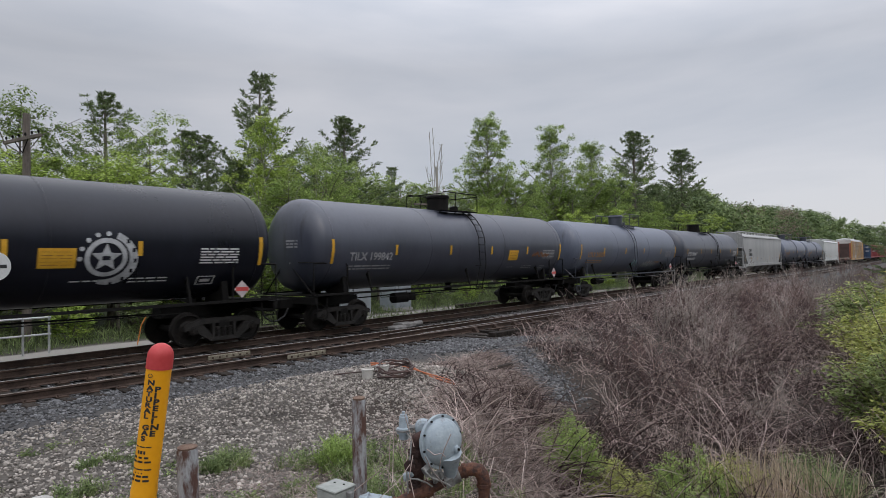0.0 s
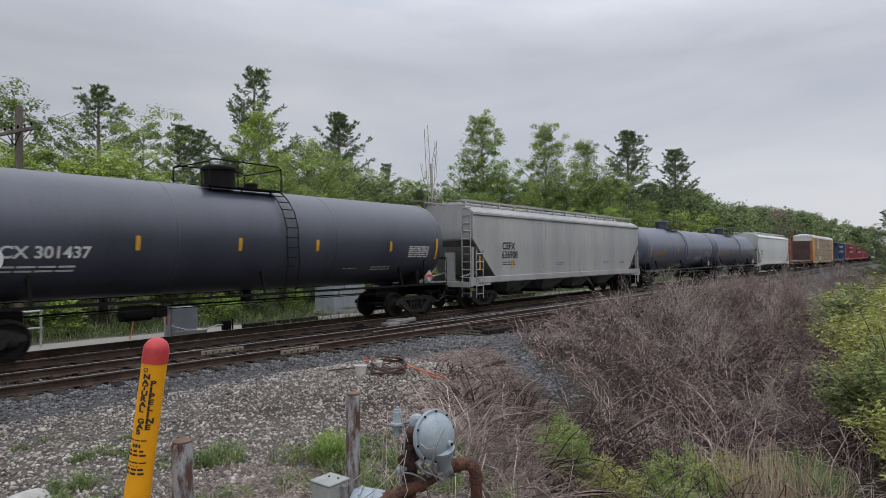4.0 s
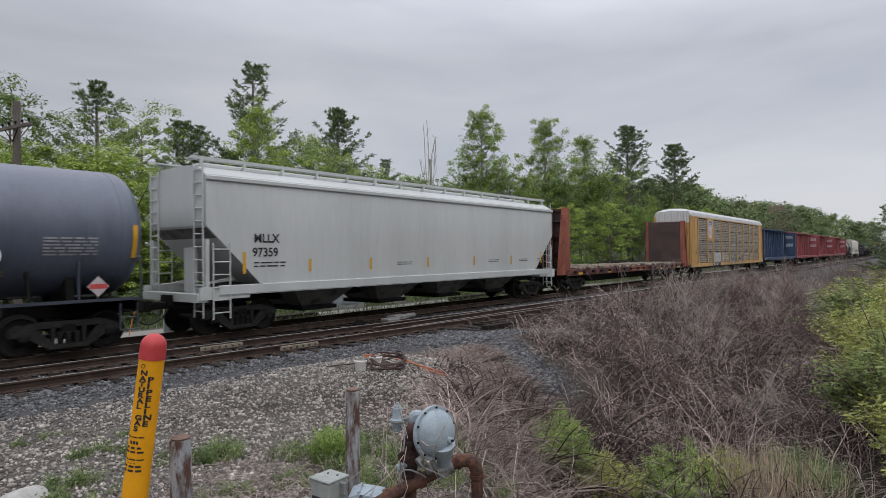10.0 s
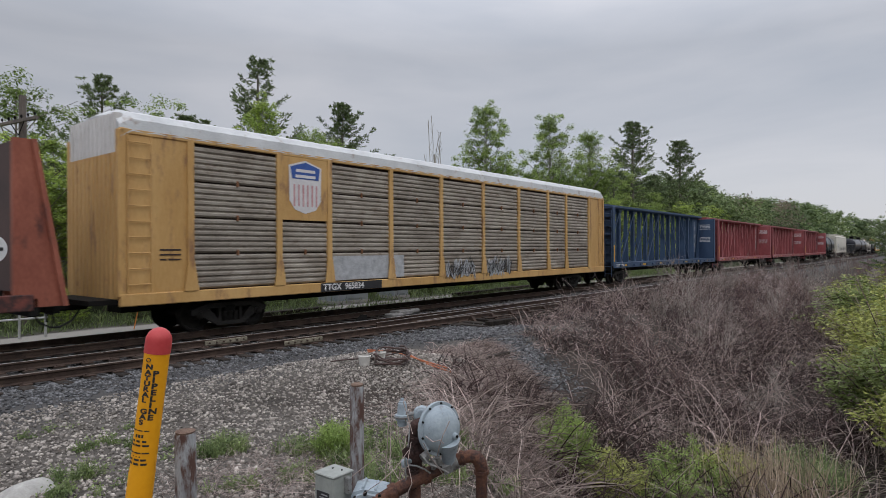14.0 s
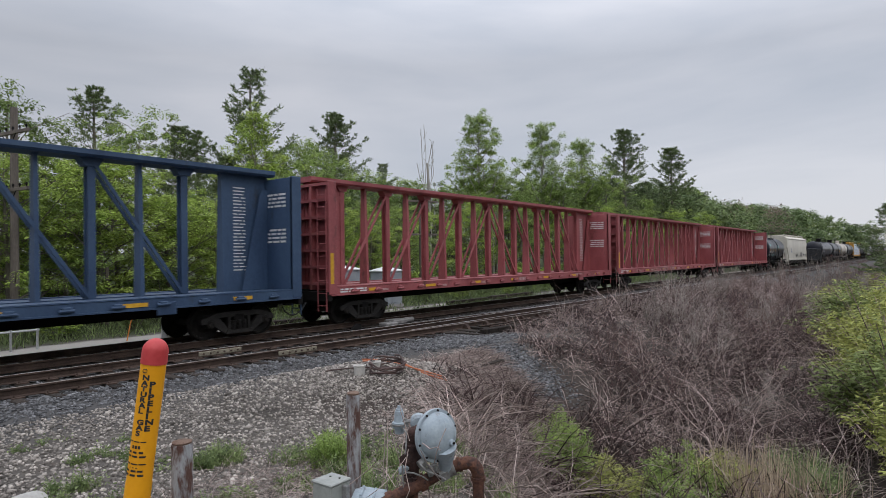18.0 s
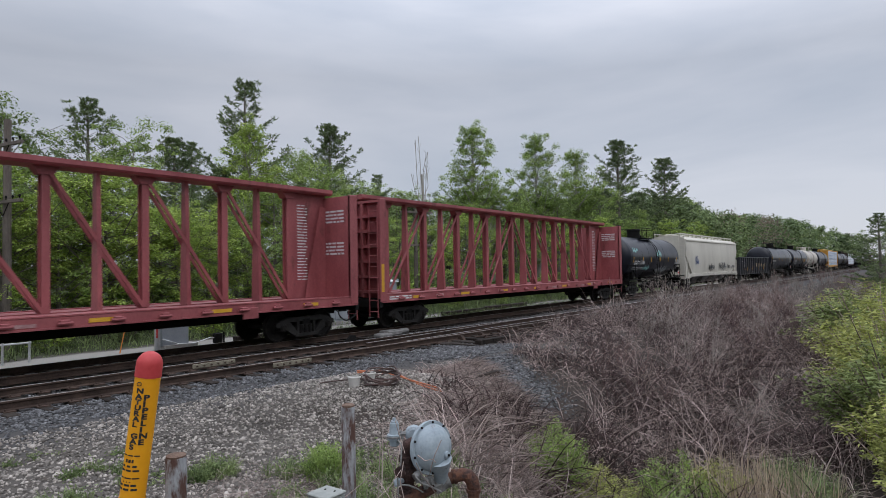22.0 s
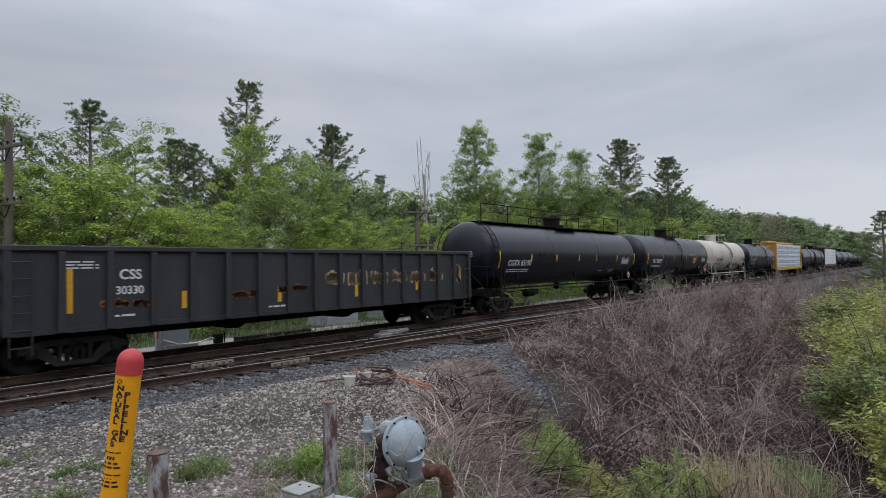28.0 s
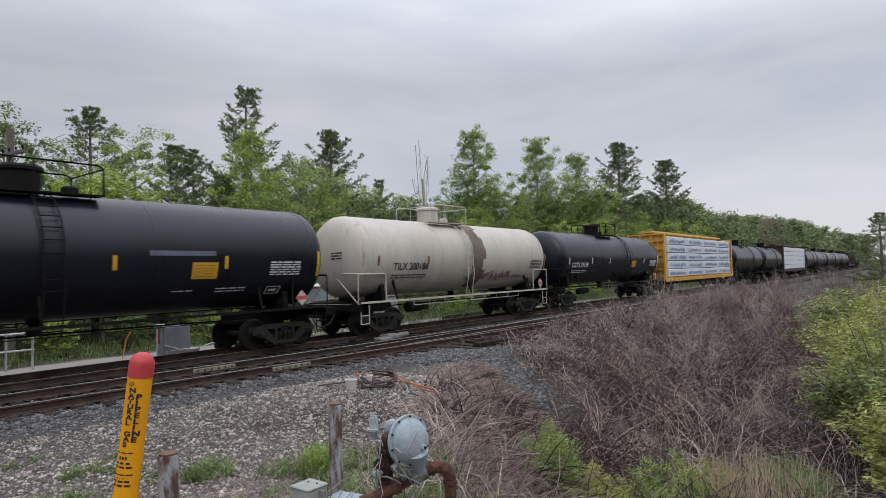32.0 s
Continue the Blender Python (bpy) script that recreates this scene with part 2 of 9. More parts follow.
RACK_PANEL = surf("galvanised_panel", (0.22, 0.188, 0.155), (0.37, 0.33, 0.28), 1.2, 0.6, 0.1, 0.1, 30, dirt=(0.16, 0.12, 0.09), dirt_at=0.55, per=0.12, stretch=(1, 1, 2))
RACK_ROOF = surf("galvanised_roof", (0.46, 0.47, 0.475), (0.6, 0.61, 0.61), 1.2, 0.5, 0.1, 0.1, 25, dirt=(0.28, 0.2, 0.15), dirt_at=0.58)
RACK_WHITE = surf("worn_white_paint", (0.52, 0.5, 0.48), (0.68, 0.66, 0.64), 1.2, 0.6, 0, 0.06, 25, dirt=(0.36, 0.3, 0.24), dirt_at=0.6, stretch=(1, 1, 0.3))
GONDOLA = surf("gondola_black_paint", (0.02, 0.021, 0.024), (0.04, 0.041, 0.045), 1.0, 0.65, 0, 0.1, 25, dirt=(0.08, 0.06, 0.05), dirt_at=0.64, stretch=(1, 1, 0.4))
WRAP = surf("lumber_wrap", (0.55, 0.6, 0.66), (0.75, 0.78, 0.8), 4, 0.45, 0, 0.3, 20, dirt=(0.25, 0.36, 0.55), dirt_at=0.58)


# ---- geometry helpers ----
class Solid:
    """Gathers simple solids into one mesh."""

    def __init__(self):
        self.v, self.f = [], []

    def add(self, verts, faces):
        k = len(self.v)
        self.v += [tuple(p) for p in verts]
        self.f += [tuple(i + k for i in f) for f in faces]
        return self

    def box(self, c, s, m=None, ch=0.0):
        """A box round c, size s; ch: chamfer of its long edges."""
        x, y, z = s[0] / 2, s[1] / 2, s[2] / 2
        if ch:
            ch = min(ch, 0.45 * min(s))
            vs, fs = [], []
            for i in (-1, 1):
                for j in (-1, 1):
                    for k in (-1, 1):
                        vs += [(i * (x - ch), j * (y - ch), k * z), (i * (x - ch), j * y, k * (z - ch)), (i * x, j * (y - ch), k * (z - ch))]
            b = lambda i, j, k, a: ((i > 0) * 4 + (j > 0) * 2 + (k > 0)) * 3 + a
            for k in (-1, 1):
                fs.append([b(-1, -1, k, 0), b(1, -1, k, 0), b(1, 1, k, 0), b(-1, 1, k, 0)][::k])
                fs.append([b(-1, k, -1, 1), b(-1, k, 1, 1), b(1, k, 1, 1), b(1, k, -1, 1)][::k])
                fs.append([b(k, -1, -1, 2), b(k, 1, -1, 2), b(k, 1, 1, 2), b(k, -1, 1, 2)][::k])
            for i in (-1, 1):
                for j in (-1, 1):
                    fs.append([b(i, -1, j, 0), b(i, -1, j, 2), b(i, 1, j, 2), b(i, 1, j, 0)][::i * j * -1])
                    fs.append([b(-1, i, j, 0), b(1, i, j, 0), b(1, i, j, 1), b(-1, i, j, 1)][::i * j * -1])
                    fs.append([b(i, j, -1, 1), b(i, j, 1, 1), b(i, j, 1, 2), b(i, j, -1, 2)][::i * j * -1])
                    for k in (-1, 1):
                        fs.append([b(i, j, k, 0), b(i, j, k, 1), b(i, j, k, 2)][::-i * j * k])
        else:
            vs = [(i * x, j * y, k * z) for i in (-1, 1) for j in (-1, 1) for k in (-1, 1)]
            fs = [(0, 1, 3, 2), (4, 6, 7, 5), (0, 4, 5, 1), (2, 3, 7, 6), (0, 2, 6, 4), (1, 5, 7, 3)]
        if m:
            vs = [m @ Vector(p) for p in vs]
        return self.add([(p[0] + c[0], p[1] + c[1], p[2] + c[2]) for p in vs], fs)

    def rod(self, p, q, r, n=8, r2=None):
        """A round bar from p to q."""
        p, q = Vector(p), Vector(q)
        r2 = r if r2 is None else r2
        d = (q - p).normalized()
        a = d.orthogonal().normalized()
        b = d.cross(a)
        vs = []
        for e, rad in ((p, r), (q, r2)):
            vs += [e + rad * (math.cos(2 * math.pi * i / n) * a + math.sin(2 * math.pi * i / n) * b) for i in range(n)]
        fs = [(i, (i + 1) % n, n + (i + 1) % n, n + i) for i in range(n)] + [tuple(range(n))[::-1], tuple(range(n, 2 * n))]
        return self.add(vs, fs)

    def pipe(self, pts, r, n=8):
        """A bent bar along points, with shared joints."""
        pts = [Vector(p) for p in pts]
        vs, fs, a = [], [], None
        rs = r if isinstance(r, (list, tuple)) else [r] * len(pts)
        for i, p in enumerate(pts):
            r = rs[i]
            d = (pts[min(i + 1, len(pts) - 1)] - pts[max(i - 1, 0)]).normalized()
            a = d.orthogonal().normalized() if a is None else (a - d * a.dot(d)).normalized()
            b = d.cross(a)
            vs += [p + r * (math.cos(2 * math.pi * k / n) * a + math.sin(2 * math.pi * k / n) * b) for k in range(n)]
        for i in range(len(pts) - 1):
            fs += [(i * n + k, i * n + (k + 1) % n, i * n + n + (k + 1) % n, i * n + n + k) for k in range(n)]
        fs += [tuple(range(n))[::-1], tuple(range(len(vs) - n, len(vs)))]
        return self.add(vs, fs)

    def turned(self, prof, axis="x", c=(0, 0, 0), n=32, cap=True):
        """A body of revolution; prof: rows of (place along the axis, radius)."""
        vs, fs = [], []
        for t, r in prof:
            for i in range(n):
                u, w = r * math.cos(2 * math.pi * i / n), r * math.sin(2 * math.pi * i / n)
                p = {"x": (t, u, w), "y": (w, t, u), "z": (u, w, t)}[axis]
                vs.append((p[0] + c[0], p[1] + c[1], p[2] + c[2]))
        for k in range(len(prof) - 1):
            fs += [(k * n + i, k * n + (i + 1) % n, k * n + n + (i + 1) % n, k * n + n + i) for i in range(n)]
        if cap:
            fs += [tuple(range(n))[::-1], tuple(range(len(vs) - n, len(vs)))]
        return self.add(vs, fs)

    def prism(self, ring, axis, lo, hi):
        """A flat outline pushed along an axis. ring: pairs in the other two axes, in order."""
        n = len(ring)
        put = {"x": lambda a, b, t: (t, a, b), "y": lambda a, b, t: (a, t, b), "z": lambda a, b, t: (a, b, t)}[axis]
        vs = [put(a, b, t) for t in (lo, hi) for a, b in ring]
        fs = [(i, (i + 1) % n, n + (i + 1) % n, n + i) for i in range(n)] + [tuple(range(n))[::-1], tuple(range(n, 2 * n))]
        return self.add(vs, fs)

    def mesh(self, name, smooth=30):
        me = bpy.data.meshes.new(name)
        me.from_pydata(self.v, [], self.f)
        if smooth:
            bm = bmesh.new()
            bm.from_mesh(me)
            bmesh.ops.recalc_face_normals(bm, faces=bm.faces)
            bm.to_mesh(me)
            bm.free()
            me.polygons.foreach_set("use_smooth", [True] * len(me.polygons))
            me.set_sharp_from_angle(angle=radians(smooth))
        return me


# writing too small to read, as one part each
FINE_PRINT = ("instruction_panel", "fine_print", "data_panel", "warning_print", "wrap_print", "stencilled_notice")


def part(name, solid, material, parent, label="", at=None, smooth=30):
    """Links a solid (or a mesh) as one object under a thing or a part."""
    me = solid if isinstance(solid, bpy.types.Mesh) else solid.mesh(name, smooth)
    if material and not me.materials:
        me.materials.append(material)
    ob = new(name, me)
    ob.parent = parent
    if at is not None:
        ob.matrix_basis = at
    if name in FINE_PRINT:
        tagged(ob, label, kind="stuff")
    elif label:
        tagged(ob, label)
    return ob


def thing(name, at, label, category, group="", kind=""):
    ob = new(name)
    ob.empty_display_size = 0.2
    ob.matrix_basis = at
    return tagged(ob, label, category, group, kind)


def piece(name, solid, material, label, category, at=None, group="", kind="", smooth=30):
    """A thing made of one mesh."""
    ob = part(name, solid, material, None, "", at, smooth)
    return tagged(ob, label, category, group, kind)


def scatter(name, verts, faces, pos, size, turn, material, tilt=None):
    """Many copies of a small shape in one mesh. size: one number or three for each; turn: about z; tilt: about x first."""
    V, F = np.asarray(verts, float), np.asarray(faces, int)
    pos, size, turn = np.asarray(pos, float), np.asarray(size, float), np.asarray(turn, float)
    n, k = len(pos), len(V)
    size = size[:, None] * np.ones(3) if size.ndim == 1 else size
    P = V[None] * size[:, None, :]
    if tilt is not None:
        c, s = np.cos(tilt)[:, None], np.sin(tilt)[:, None]
        P = np.stack([P[..., 0], c * P[..., 1] - s * P[..., 2], s * P[..., 1] + c * P[..., 2]], -1)
    c, s = np.cos(turn)[:, None], np.sin(turn)[:, None]
    P = np.stack([c * P[..., 0] - s * P[..., 1], s * P[..., 0] + c * P[..., 1], P[..., 2]], -1) + pos[:, None, :]
    return raw_mesh(name, P.reshape(-1, 3), (F[None] + (np.arange(n) * k)[:, None, None]).reshape(-1, F.shape[1]), material)


def raw_mesh(name, P, F, material):
    me = bpy.data.meshes.new(name)
    m = F.shape[1]
    me.vertices.add(len(P))
    me.vertices.foreach_set("co", np.ascontiguousarray(P, np.float32).ravel())
    me.loops.add(F.size)
    me.loops.foreach_set("vertex_index", np.ascontiguousarray(F, np.int32).ravel())
    me.polygons.add(len(F))
    me.polygons.foreach_set("loop_start", np.arange(0, F.size, m, dtype=np.int32))
    me.update(calc_edges=True)
    if material:
        me.materials.append(material)
    return me


# ---- ground, tracks ----
TRAIN_Y = 16.55


def line_y(x):
    """The centre line of the main track."""
    return TRAIN_Y + 0.0058 * (x - 15)


SPAN = (-70.0, 620.0)


def siding_y(x):
    """The centre line of the near track, which swings out through a turnout."""
    if x < -6:
        return 13.95
    if x < 26:
        return 13.95 - (x + 6) * 0.045
    return 12.51


def ease(v):
    v = min(max(v, 0.0), 1.0)
    return v * v * (3 - 2 * v)


def ground_z(x, y):
    """The lie of the land: gravel yard, ballast, ditch, service road, wood floor."""
    n = noise.noise((x * 0.23, y * 0.23, 0)) * 0.12 + noise.noise((x * 0.9, y * 0.9, 3)) * 0.04
    bed = -0.22
    near = -0.12 + n
    # ditch on the camera's side, deeper away from the yard
    dx = ease((x - 6.5) / 5.0)
    q = (x - 4.2) * 0.604 - (y - 3.2) * 0.797
    dip = -1.7 * ease((q + 0.2) / 2.2) * ease((8.5 - y) / 6.0) * (1 - 0.35 * ease((x - 11) / 8))
    z = near + dip
    if y < 1.5:
        z += 1.5 * ease((1.5 - y) / 6.0) * dx
    # mound by the hose
    z += 0.22 * math.exp(-(((x - 8.6) / 1.8) ** 2 + ((y - 8.3) / 1.3) ** 2))
    edge = siding_y(x) - 2.0
    t = ease((y - edge + 1.6) / 1.6)
    z = z * (1 - t) + bed * t
    if y > line_y(x) + 2:
        t = ease((y - line_y(x) - 2) / 1.5)
        z = z * (1 - t) + (-0.45 + n * 0.3) * t
    if y > 26:
        z += 0.9 * ease((y - 26) / 16) + n
    if y > 60:
        z += 10 * ease((y - 60) / 160) * ease((x - 60) / 200)
    return z


def axis_steps(marks):
    out = []
    for a, b, s in marks:
        out += list(np.arange(a, b - 1e-6, s))
    return out + [marks[-1][1]]


def make_ground():
    xs = axis_steps([(-900, -100, 100), (-100, -12, 8), (-12, 0, 0.8), (0, 24, 0.28), (24, 60, 1.2), (60, 160, 5), (160, 400, 20), (400, 2000, 160)])
    ys = axis_steps([(-900, -100, 100), (-100, -12, 8), (-12, 0, 0.7), (0, 15, 0.28), (15, 30, 0.8), (30, 60, 3), (60, 220, 12), (220, 1500, 128)])
    P = [(x, y, ground_z(x, y)) for y in ys for x in xs]
    nx = len(xs)
    F = [(j * nx + i, j * nx + i + 1, j * nx + nx + i + 1, j * nx + nx + i) for j in range(len(ys) - 1) for i in range(nx - 1)]
    me = raw_mesh("ground", np.array(P), np.array(F), GROUND)
    me.polygons.foreach_set("use_smooth", [True] * len(me.polygons))
    return tagged(new("ground", me), "grey gravel and brown soil sloping into a ditch", "ground", kind="structure")


def ground_material():
    """Gravel in the yard, dead grass and soil in the ditch and wood, pale dust on the road."""
    # base kept dark, which paints the shaded gaps between loose stones
    m = surf("gravel_and_soil", (0.045, 0.04, 0.036), (0.135, 0.122, 0.108), 0.8, 0.9, 0, 0.9, 18, dirt=(0.12, 0.095, 0.075), dirt_at=0.6, spec=0.1)
    n, l = m.node_tree.nodes, m.node_tree.links
    bs = n["Principled BSDF"]
    base = bs.inputs["Base Color"].links[0].from_socket
    co, sx = n.new("ShaderNodeTexCoord"), n.new("ShaderNodeSeparateXYZ")
    l.new(co.outputs["Object"], sx.inputs[0])
    wob = n.new("ShaderNodeTexNoise")
    wob.inputs["Scale"].default_value = 0.6
    l.new(co.outputs["Object"], wob.inputs["Vector"])

    def band(sock, lo, hi, amount=2.0):
        ad, mr = n.new("ShaderNodeMath"), n.new("ShaderNodeMapRange")
        ad.operation, ad.inputs[1].default_value = "MULTIPLY_ADD", amount
        l.new(wob.outputs["Fac"], ad.inputs[0])
        l.new(sock, ad.inputs[2])
        mr.inputs["From Min"].default_value, mr.inputs["From Max"].default_value = lo + amount / 2, hi + amount / 2
        mr.interpolation_type = "SMOOTHSTEP"
        l.new(ad.outputs[0], mr.inputs["Value"])
        return mr.outputs[0]

    def times(a, b):
        t = n.new("ShaderNodeMath")
        t.operation = "MULTIPLY"
        l.new(a, t.inputs[0])
        l.new(b, t.inputs[1])
        return t.outputs[0]

    def over(colour, factor, rgb):
        mx = n.new("ShaderNodeMix")
        mx.data_type = "RGBA"
        l.new(factor, mx.inputs["Factor"])
        l.new(colour, mx.inputs["A"])
        mx.inputs["B"].default_value = (*rgb, 1)
        return mx.outputs["Result"]

    # ditch soil darkened likewise, for the shade under the brush
    soil = times(band(sx.outputs["X"], 5.2, 7.0), band(sx.outputs["Y"], 9.0, 7.0))
    c = over(base, soil, (0.05, 0.04, 0.034))
    bal = times(band(sx.outputs["Y"], 8.6, 10.0, 1.0), band(sx.outputs["Y"], 19.6, 18.4, 1.0))
    c = over(c, bal, (0.075, 0.072, 0.07))
    road = times(band(sx.outputs["Y"], 20.5, 20.9, 0.5), band(sx.outputs["Y"], 22.3, 21.9, 0.6))
    c = over(c, road, (0.28, 0.265, 0.24))
    wood = band(sx.outputs["Y"], 22.2, 23.0, 0.8)
    c = over(c, wood, (0.05, 0.06, 0.03))
    l.new(c, bs.inputs["Base Color"])
    return m


GROUND = ground_material()
make_ground()

RAIL_RING = [(-0.07, -0.17), (0.07, -0.17), (0.07, -0.158), (0.012, -0.135), (0.009, -0.045), (0.036, -0.034), (0.036, -0.008), (0.026, 0.0), (-0.026, 0.0), (-0.036, -0.008), (-0.036, -0.034), (-0.009, -0.045), (-0.012, -0.135), (-0.07, -0.158)]


def rail(line, head, label, group):
    """One rail along points (x, y), with a worn running surface let into its head."""
    body = Solid()
    n = len(RAIL_RING)
    vs = [(x, y + a, b) for x, y in line for a, b in RAIL_RING]
    fs = [(k * n + i, k * n + (i + 1) % n, k * n + n + (i + 1) % n, k * n + n + i) for k in range(len(line) - 1) for i in range(n)]
    fs += [tuple(range(n))[::-1], tuple(range(len(vs) - n, len(vs)))]
    body.add(vs, fs)
    ob = piece("rail", body, RAIL_SIDE, label, "rail", group=group)
    top = Solid()
    vs = [(x, y + a, b) for x, y in line for a, b in ((-0.024, 0.0), (0.024, 0.0), (0.02, 0.003), (-0.02, 0.003))]
    fs = [(k * 4 + i, k * 4 + (i + 1) % 4, k * 4 + 4 + (i + 1) % 4, k * 4 + 4 + i) for k in range(len(line) - 1) for i in range(4)]
    top.add(vs, fs)
    part("running_surface", top, head, ob, "bright worn running surface" if head == RAIL_TOP else "")
    return ob


GAUGE = 0.7525
XS = [-70, -30, -6, -2, 2, 6, 10, 14, 18, 22, 26, 40, 80, 160, 320, 620]
for side in (-1, 1):
    rail([(x, line_y(x) + side * GAUGE) for x in SPAN], RAIL_DULL, "brown rusty steel rail under the train", "main line rails")
    rail([(x, siding_y(x) + side * GAUGE) for x in XS], RAIL_TOP if side > 0 else RAIL_DULL, "brown rusty steel rail of the near track on wooden ties", "near track rails")

tie = Solid().box((0, 0, 0), (0.22, 2.6, 0.17), ch=0.015).mesh("tie")
TIES = thing("track_ties", pose(0, 0, 0), "dark creosoted wooden ties half sunk in grey ballast", "railway ties", kind="structure")
for k in range(0, 90):
    x = -2 + k * 0.52
    part("tie", tie, TIE_WOOD, TIES, at=pose(x, siding_y(x) + random.uniform(-0.06, 0.06), -0.265 + random.uniform(-0.012, 0.012), 0, 0, random.uniform(-2, 2)))
for k in range(0, 120):
    x = -2 + k * 0.52
    part("tie", tie, TIE_WOOD, TIES, at=pose(x, line_y(x) + random.uniform(-0.06, 0.06), -0.265 + random.uniform(-0.012, 0.012), 0, 0, random.uniform(-2, 2)))


# ---- the train: shared parts ----
WHEEL_R = 0.46
SPIN = []  # wheel sets that turn, with the car they run under


def text_mesh(words, size, material, place=None, bold=0.022):
    """Words as a thin mesh in the x-z plane, facing -y, starting at the origin. place maps (u, v) to a point."""
    cu = bpy.data.curves.new("words", "FONT")
    cu.body, cu.size, cu.offset = words, size, size * bold
    tmp = new("words", cu)
    me = bpy.data.meshes.new_from_object(tmp.evaluated_get(bpy.context.evaluated_depsgraph_get()))
    bpy.data.objects.remove(tmp)
    bpy.data.curves.remove(cu)
    for v in me.vertices:
        v.co = place(v.co.x, v.co.y) if place else (v.co.x, 0, v.co.y)
    me.materials.clear()
    me.materials.append(material)
    return me


def on_side(x0, y, z0):
    return lambda u, v: (x0 + u, y, z0 + v)


def on_tank(x0, a0, r, zc):
    """Onto a lying drum, on the side of -y: x0 along it, a0 degrees above its waist."""
    def put(u, v):
        a = radians(a0) + v / r
        return (x0 + u, -r * math.cos(a), zc + r * math.sin(a))
    return put


def patch(place, u0, u1, v0, v1, nu=1, nv=6):
    """A thin plate laid on a surface given by place(u, v)."""
    vs = [place(u0 + (u1 - u0) * i / nu, v0 + (v1 - v0) * j / nv) for j in range(nv + 1) for i in range(nu + 1)]
    fs = [(j * (nu + 1) + i, j * (nu + 1) + i + 1, (j + 1) * (nu + 1) + i + 1, (j + 1) * (nu + 1) + i) for j in range(nv) for i in range(nu)]
    return Solid().add(vs, fs)


def bars(place, u, v, rows, width, rng, high=0.055, gap=0.1):
    """Lines of small writing that cannot be read: plain bars."""
    s = Solid()
    for k in range(rows):
        x = u
        while x < u + width - 0.05:
            w = min(rng.uniform(0.12, 0.4), u + width - x)
            q = patch(place, x, x + w, v - k * gap, v - k * gap + high, 1, 1)
            s.add(q.v, q.f)
            x += w + 0.05
    return s


def scribble(place, u, v, w, h, rng, thick=0.05, n=7):
    """Sprayed loops and slashes that run into one another."""
    s = Solid()
    for k in range(2 * n):
        x = u + w * (k % n) / n
        cell, tall = w / n * 1.5, h * rng.uniform(0.7, 1.05)
        knots, b = [], rng.random() < 0.5
        for i in range(rng.randint(4, 6)):
            a = rng.random()
            knots.append(Vector((x + cell * (0.8 * a + 0.15 * b), v + tall * (rng.uniform(0.6, 1.0) if b else rng.uniform(0.0, 0.4)))))
            b = not b
        pts = []
        for i in range(len(knots) - 1):
            a, b, c, d = knots[max(i - 1, 0)], knots[i], knots[i + 1], knots[min(i + 2, len(knots) - 1)]
            for j in range(6):
                t = j / 6
                pts.append(0.5 * (2 * b + (c - a) * t + (2 * a - 5 * b + 4 * c - d) * t * t + (3 * b - a - 3 * c + d) * t ** 3))
        pts.append(knots[-1])
        vs = []
        for i, p in enumerate(pts):
            d = pts[min(i + 1, len(pts) - 1)] - pts[max(i - 1, 0)]
            d = d.normalized() if d.length > 1e-6 else Vector((1, 0))
            wide = thick * (0.55 + 0.45 * math.sin(3.0 * i / len(pts)))
            vs += [place(p.x - d.y * wide / 2, p.y + d.x * wide / 2), place(p.x + d.y * wide / 2, p.y - d.x * wide / 2)]
        s.add(vs, [(2 * i, 2 * i + 1, 2 * i + 3, 2 * i + 2) for i in range(len(pts) - 1)])
    return s


def side_frame_mesh():
    s = Solid()
    y0, y1 = -0.07, 0.07
    s.prism([(-1.16, 0.60), (-1.16, 0.47), (-1.0, 0.47), (-0.62, 0.62), (0.62, 0.62), (1.0, 0.47), (1.16, 0.47), (1.16, 0.60), (0.7, 0.76), (-0.7, 0.76)], "y", y0, y1)
    s.prism([(-0.98, 0.50), (-0.86, 0.44), (-0.42, 0.16), (-0.3, 0.22), (-0.62, 0.6)], "y", y0, y1)
    s.prism([(0.98, 0.50), (0.62, 0.6), (0.3, 0.22), (0.42, 0.16), (0.86, 0.44)], "y", y0, y1)
    s.prism([(-0.44, 0.15), (0.44, 0.15), (0.4, 0.25), (-0.4, 0.25)], "y", y0 - 0.04, y1 + 0.04)
    s.prism([(-0.36, 0.25), (-0.29, 0.25), (-0.27, 0.64), (-0.36, 0.64)], "y", y0, y1)
    s.prism([(0.36, 0.25), (0.36, 0.64), (0.27, 0.64), (0.29, 0.25)], "y", y0, y1)
    return s.mesh("side_frame")


def spring_mesh():
    prof = [(0.25 + 0.27 * i / 24, 0.062 + 0.016 * (i % 2)) for i in range(25)]
    return Solid().turned(prof, "z", n=8).mesh("spring", 60)


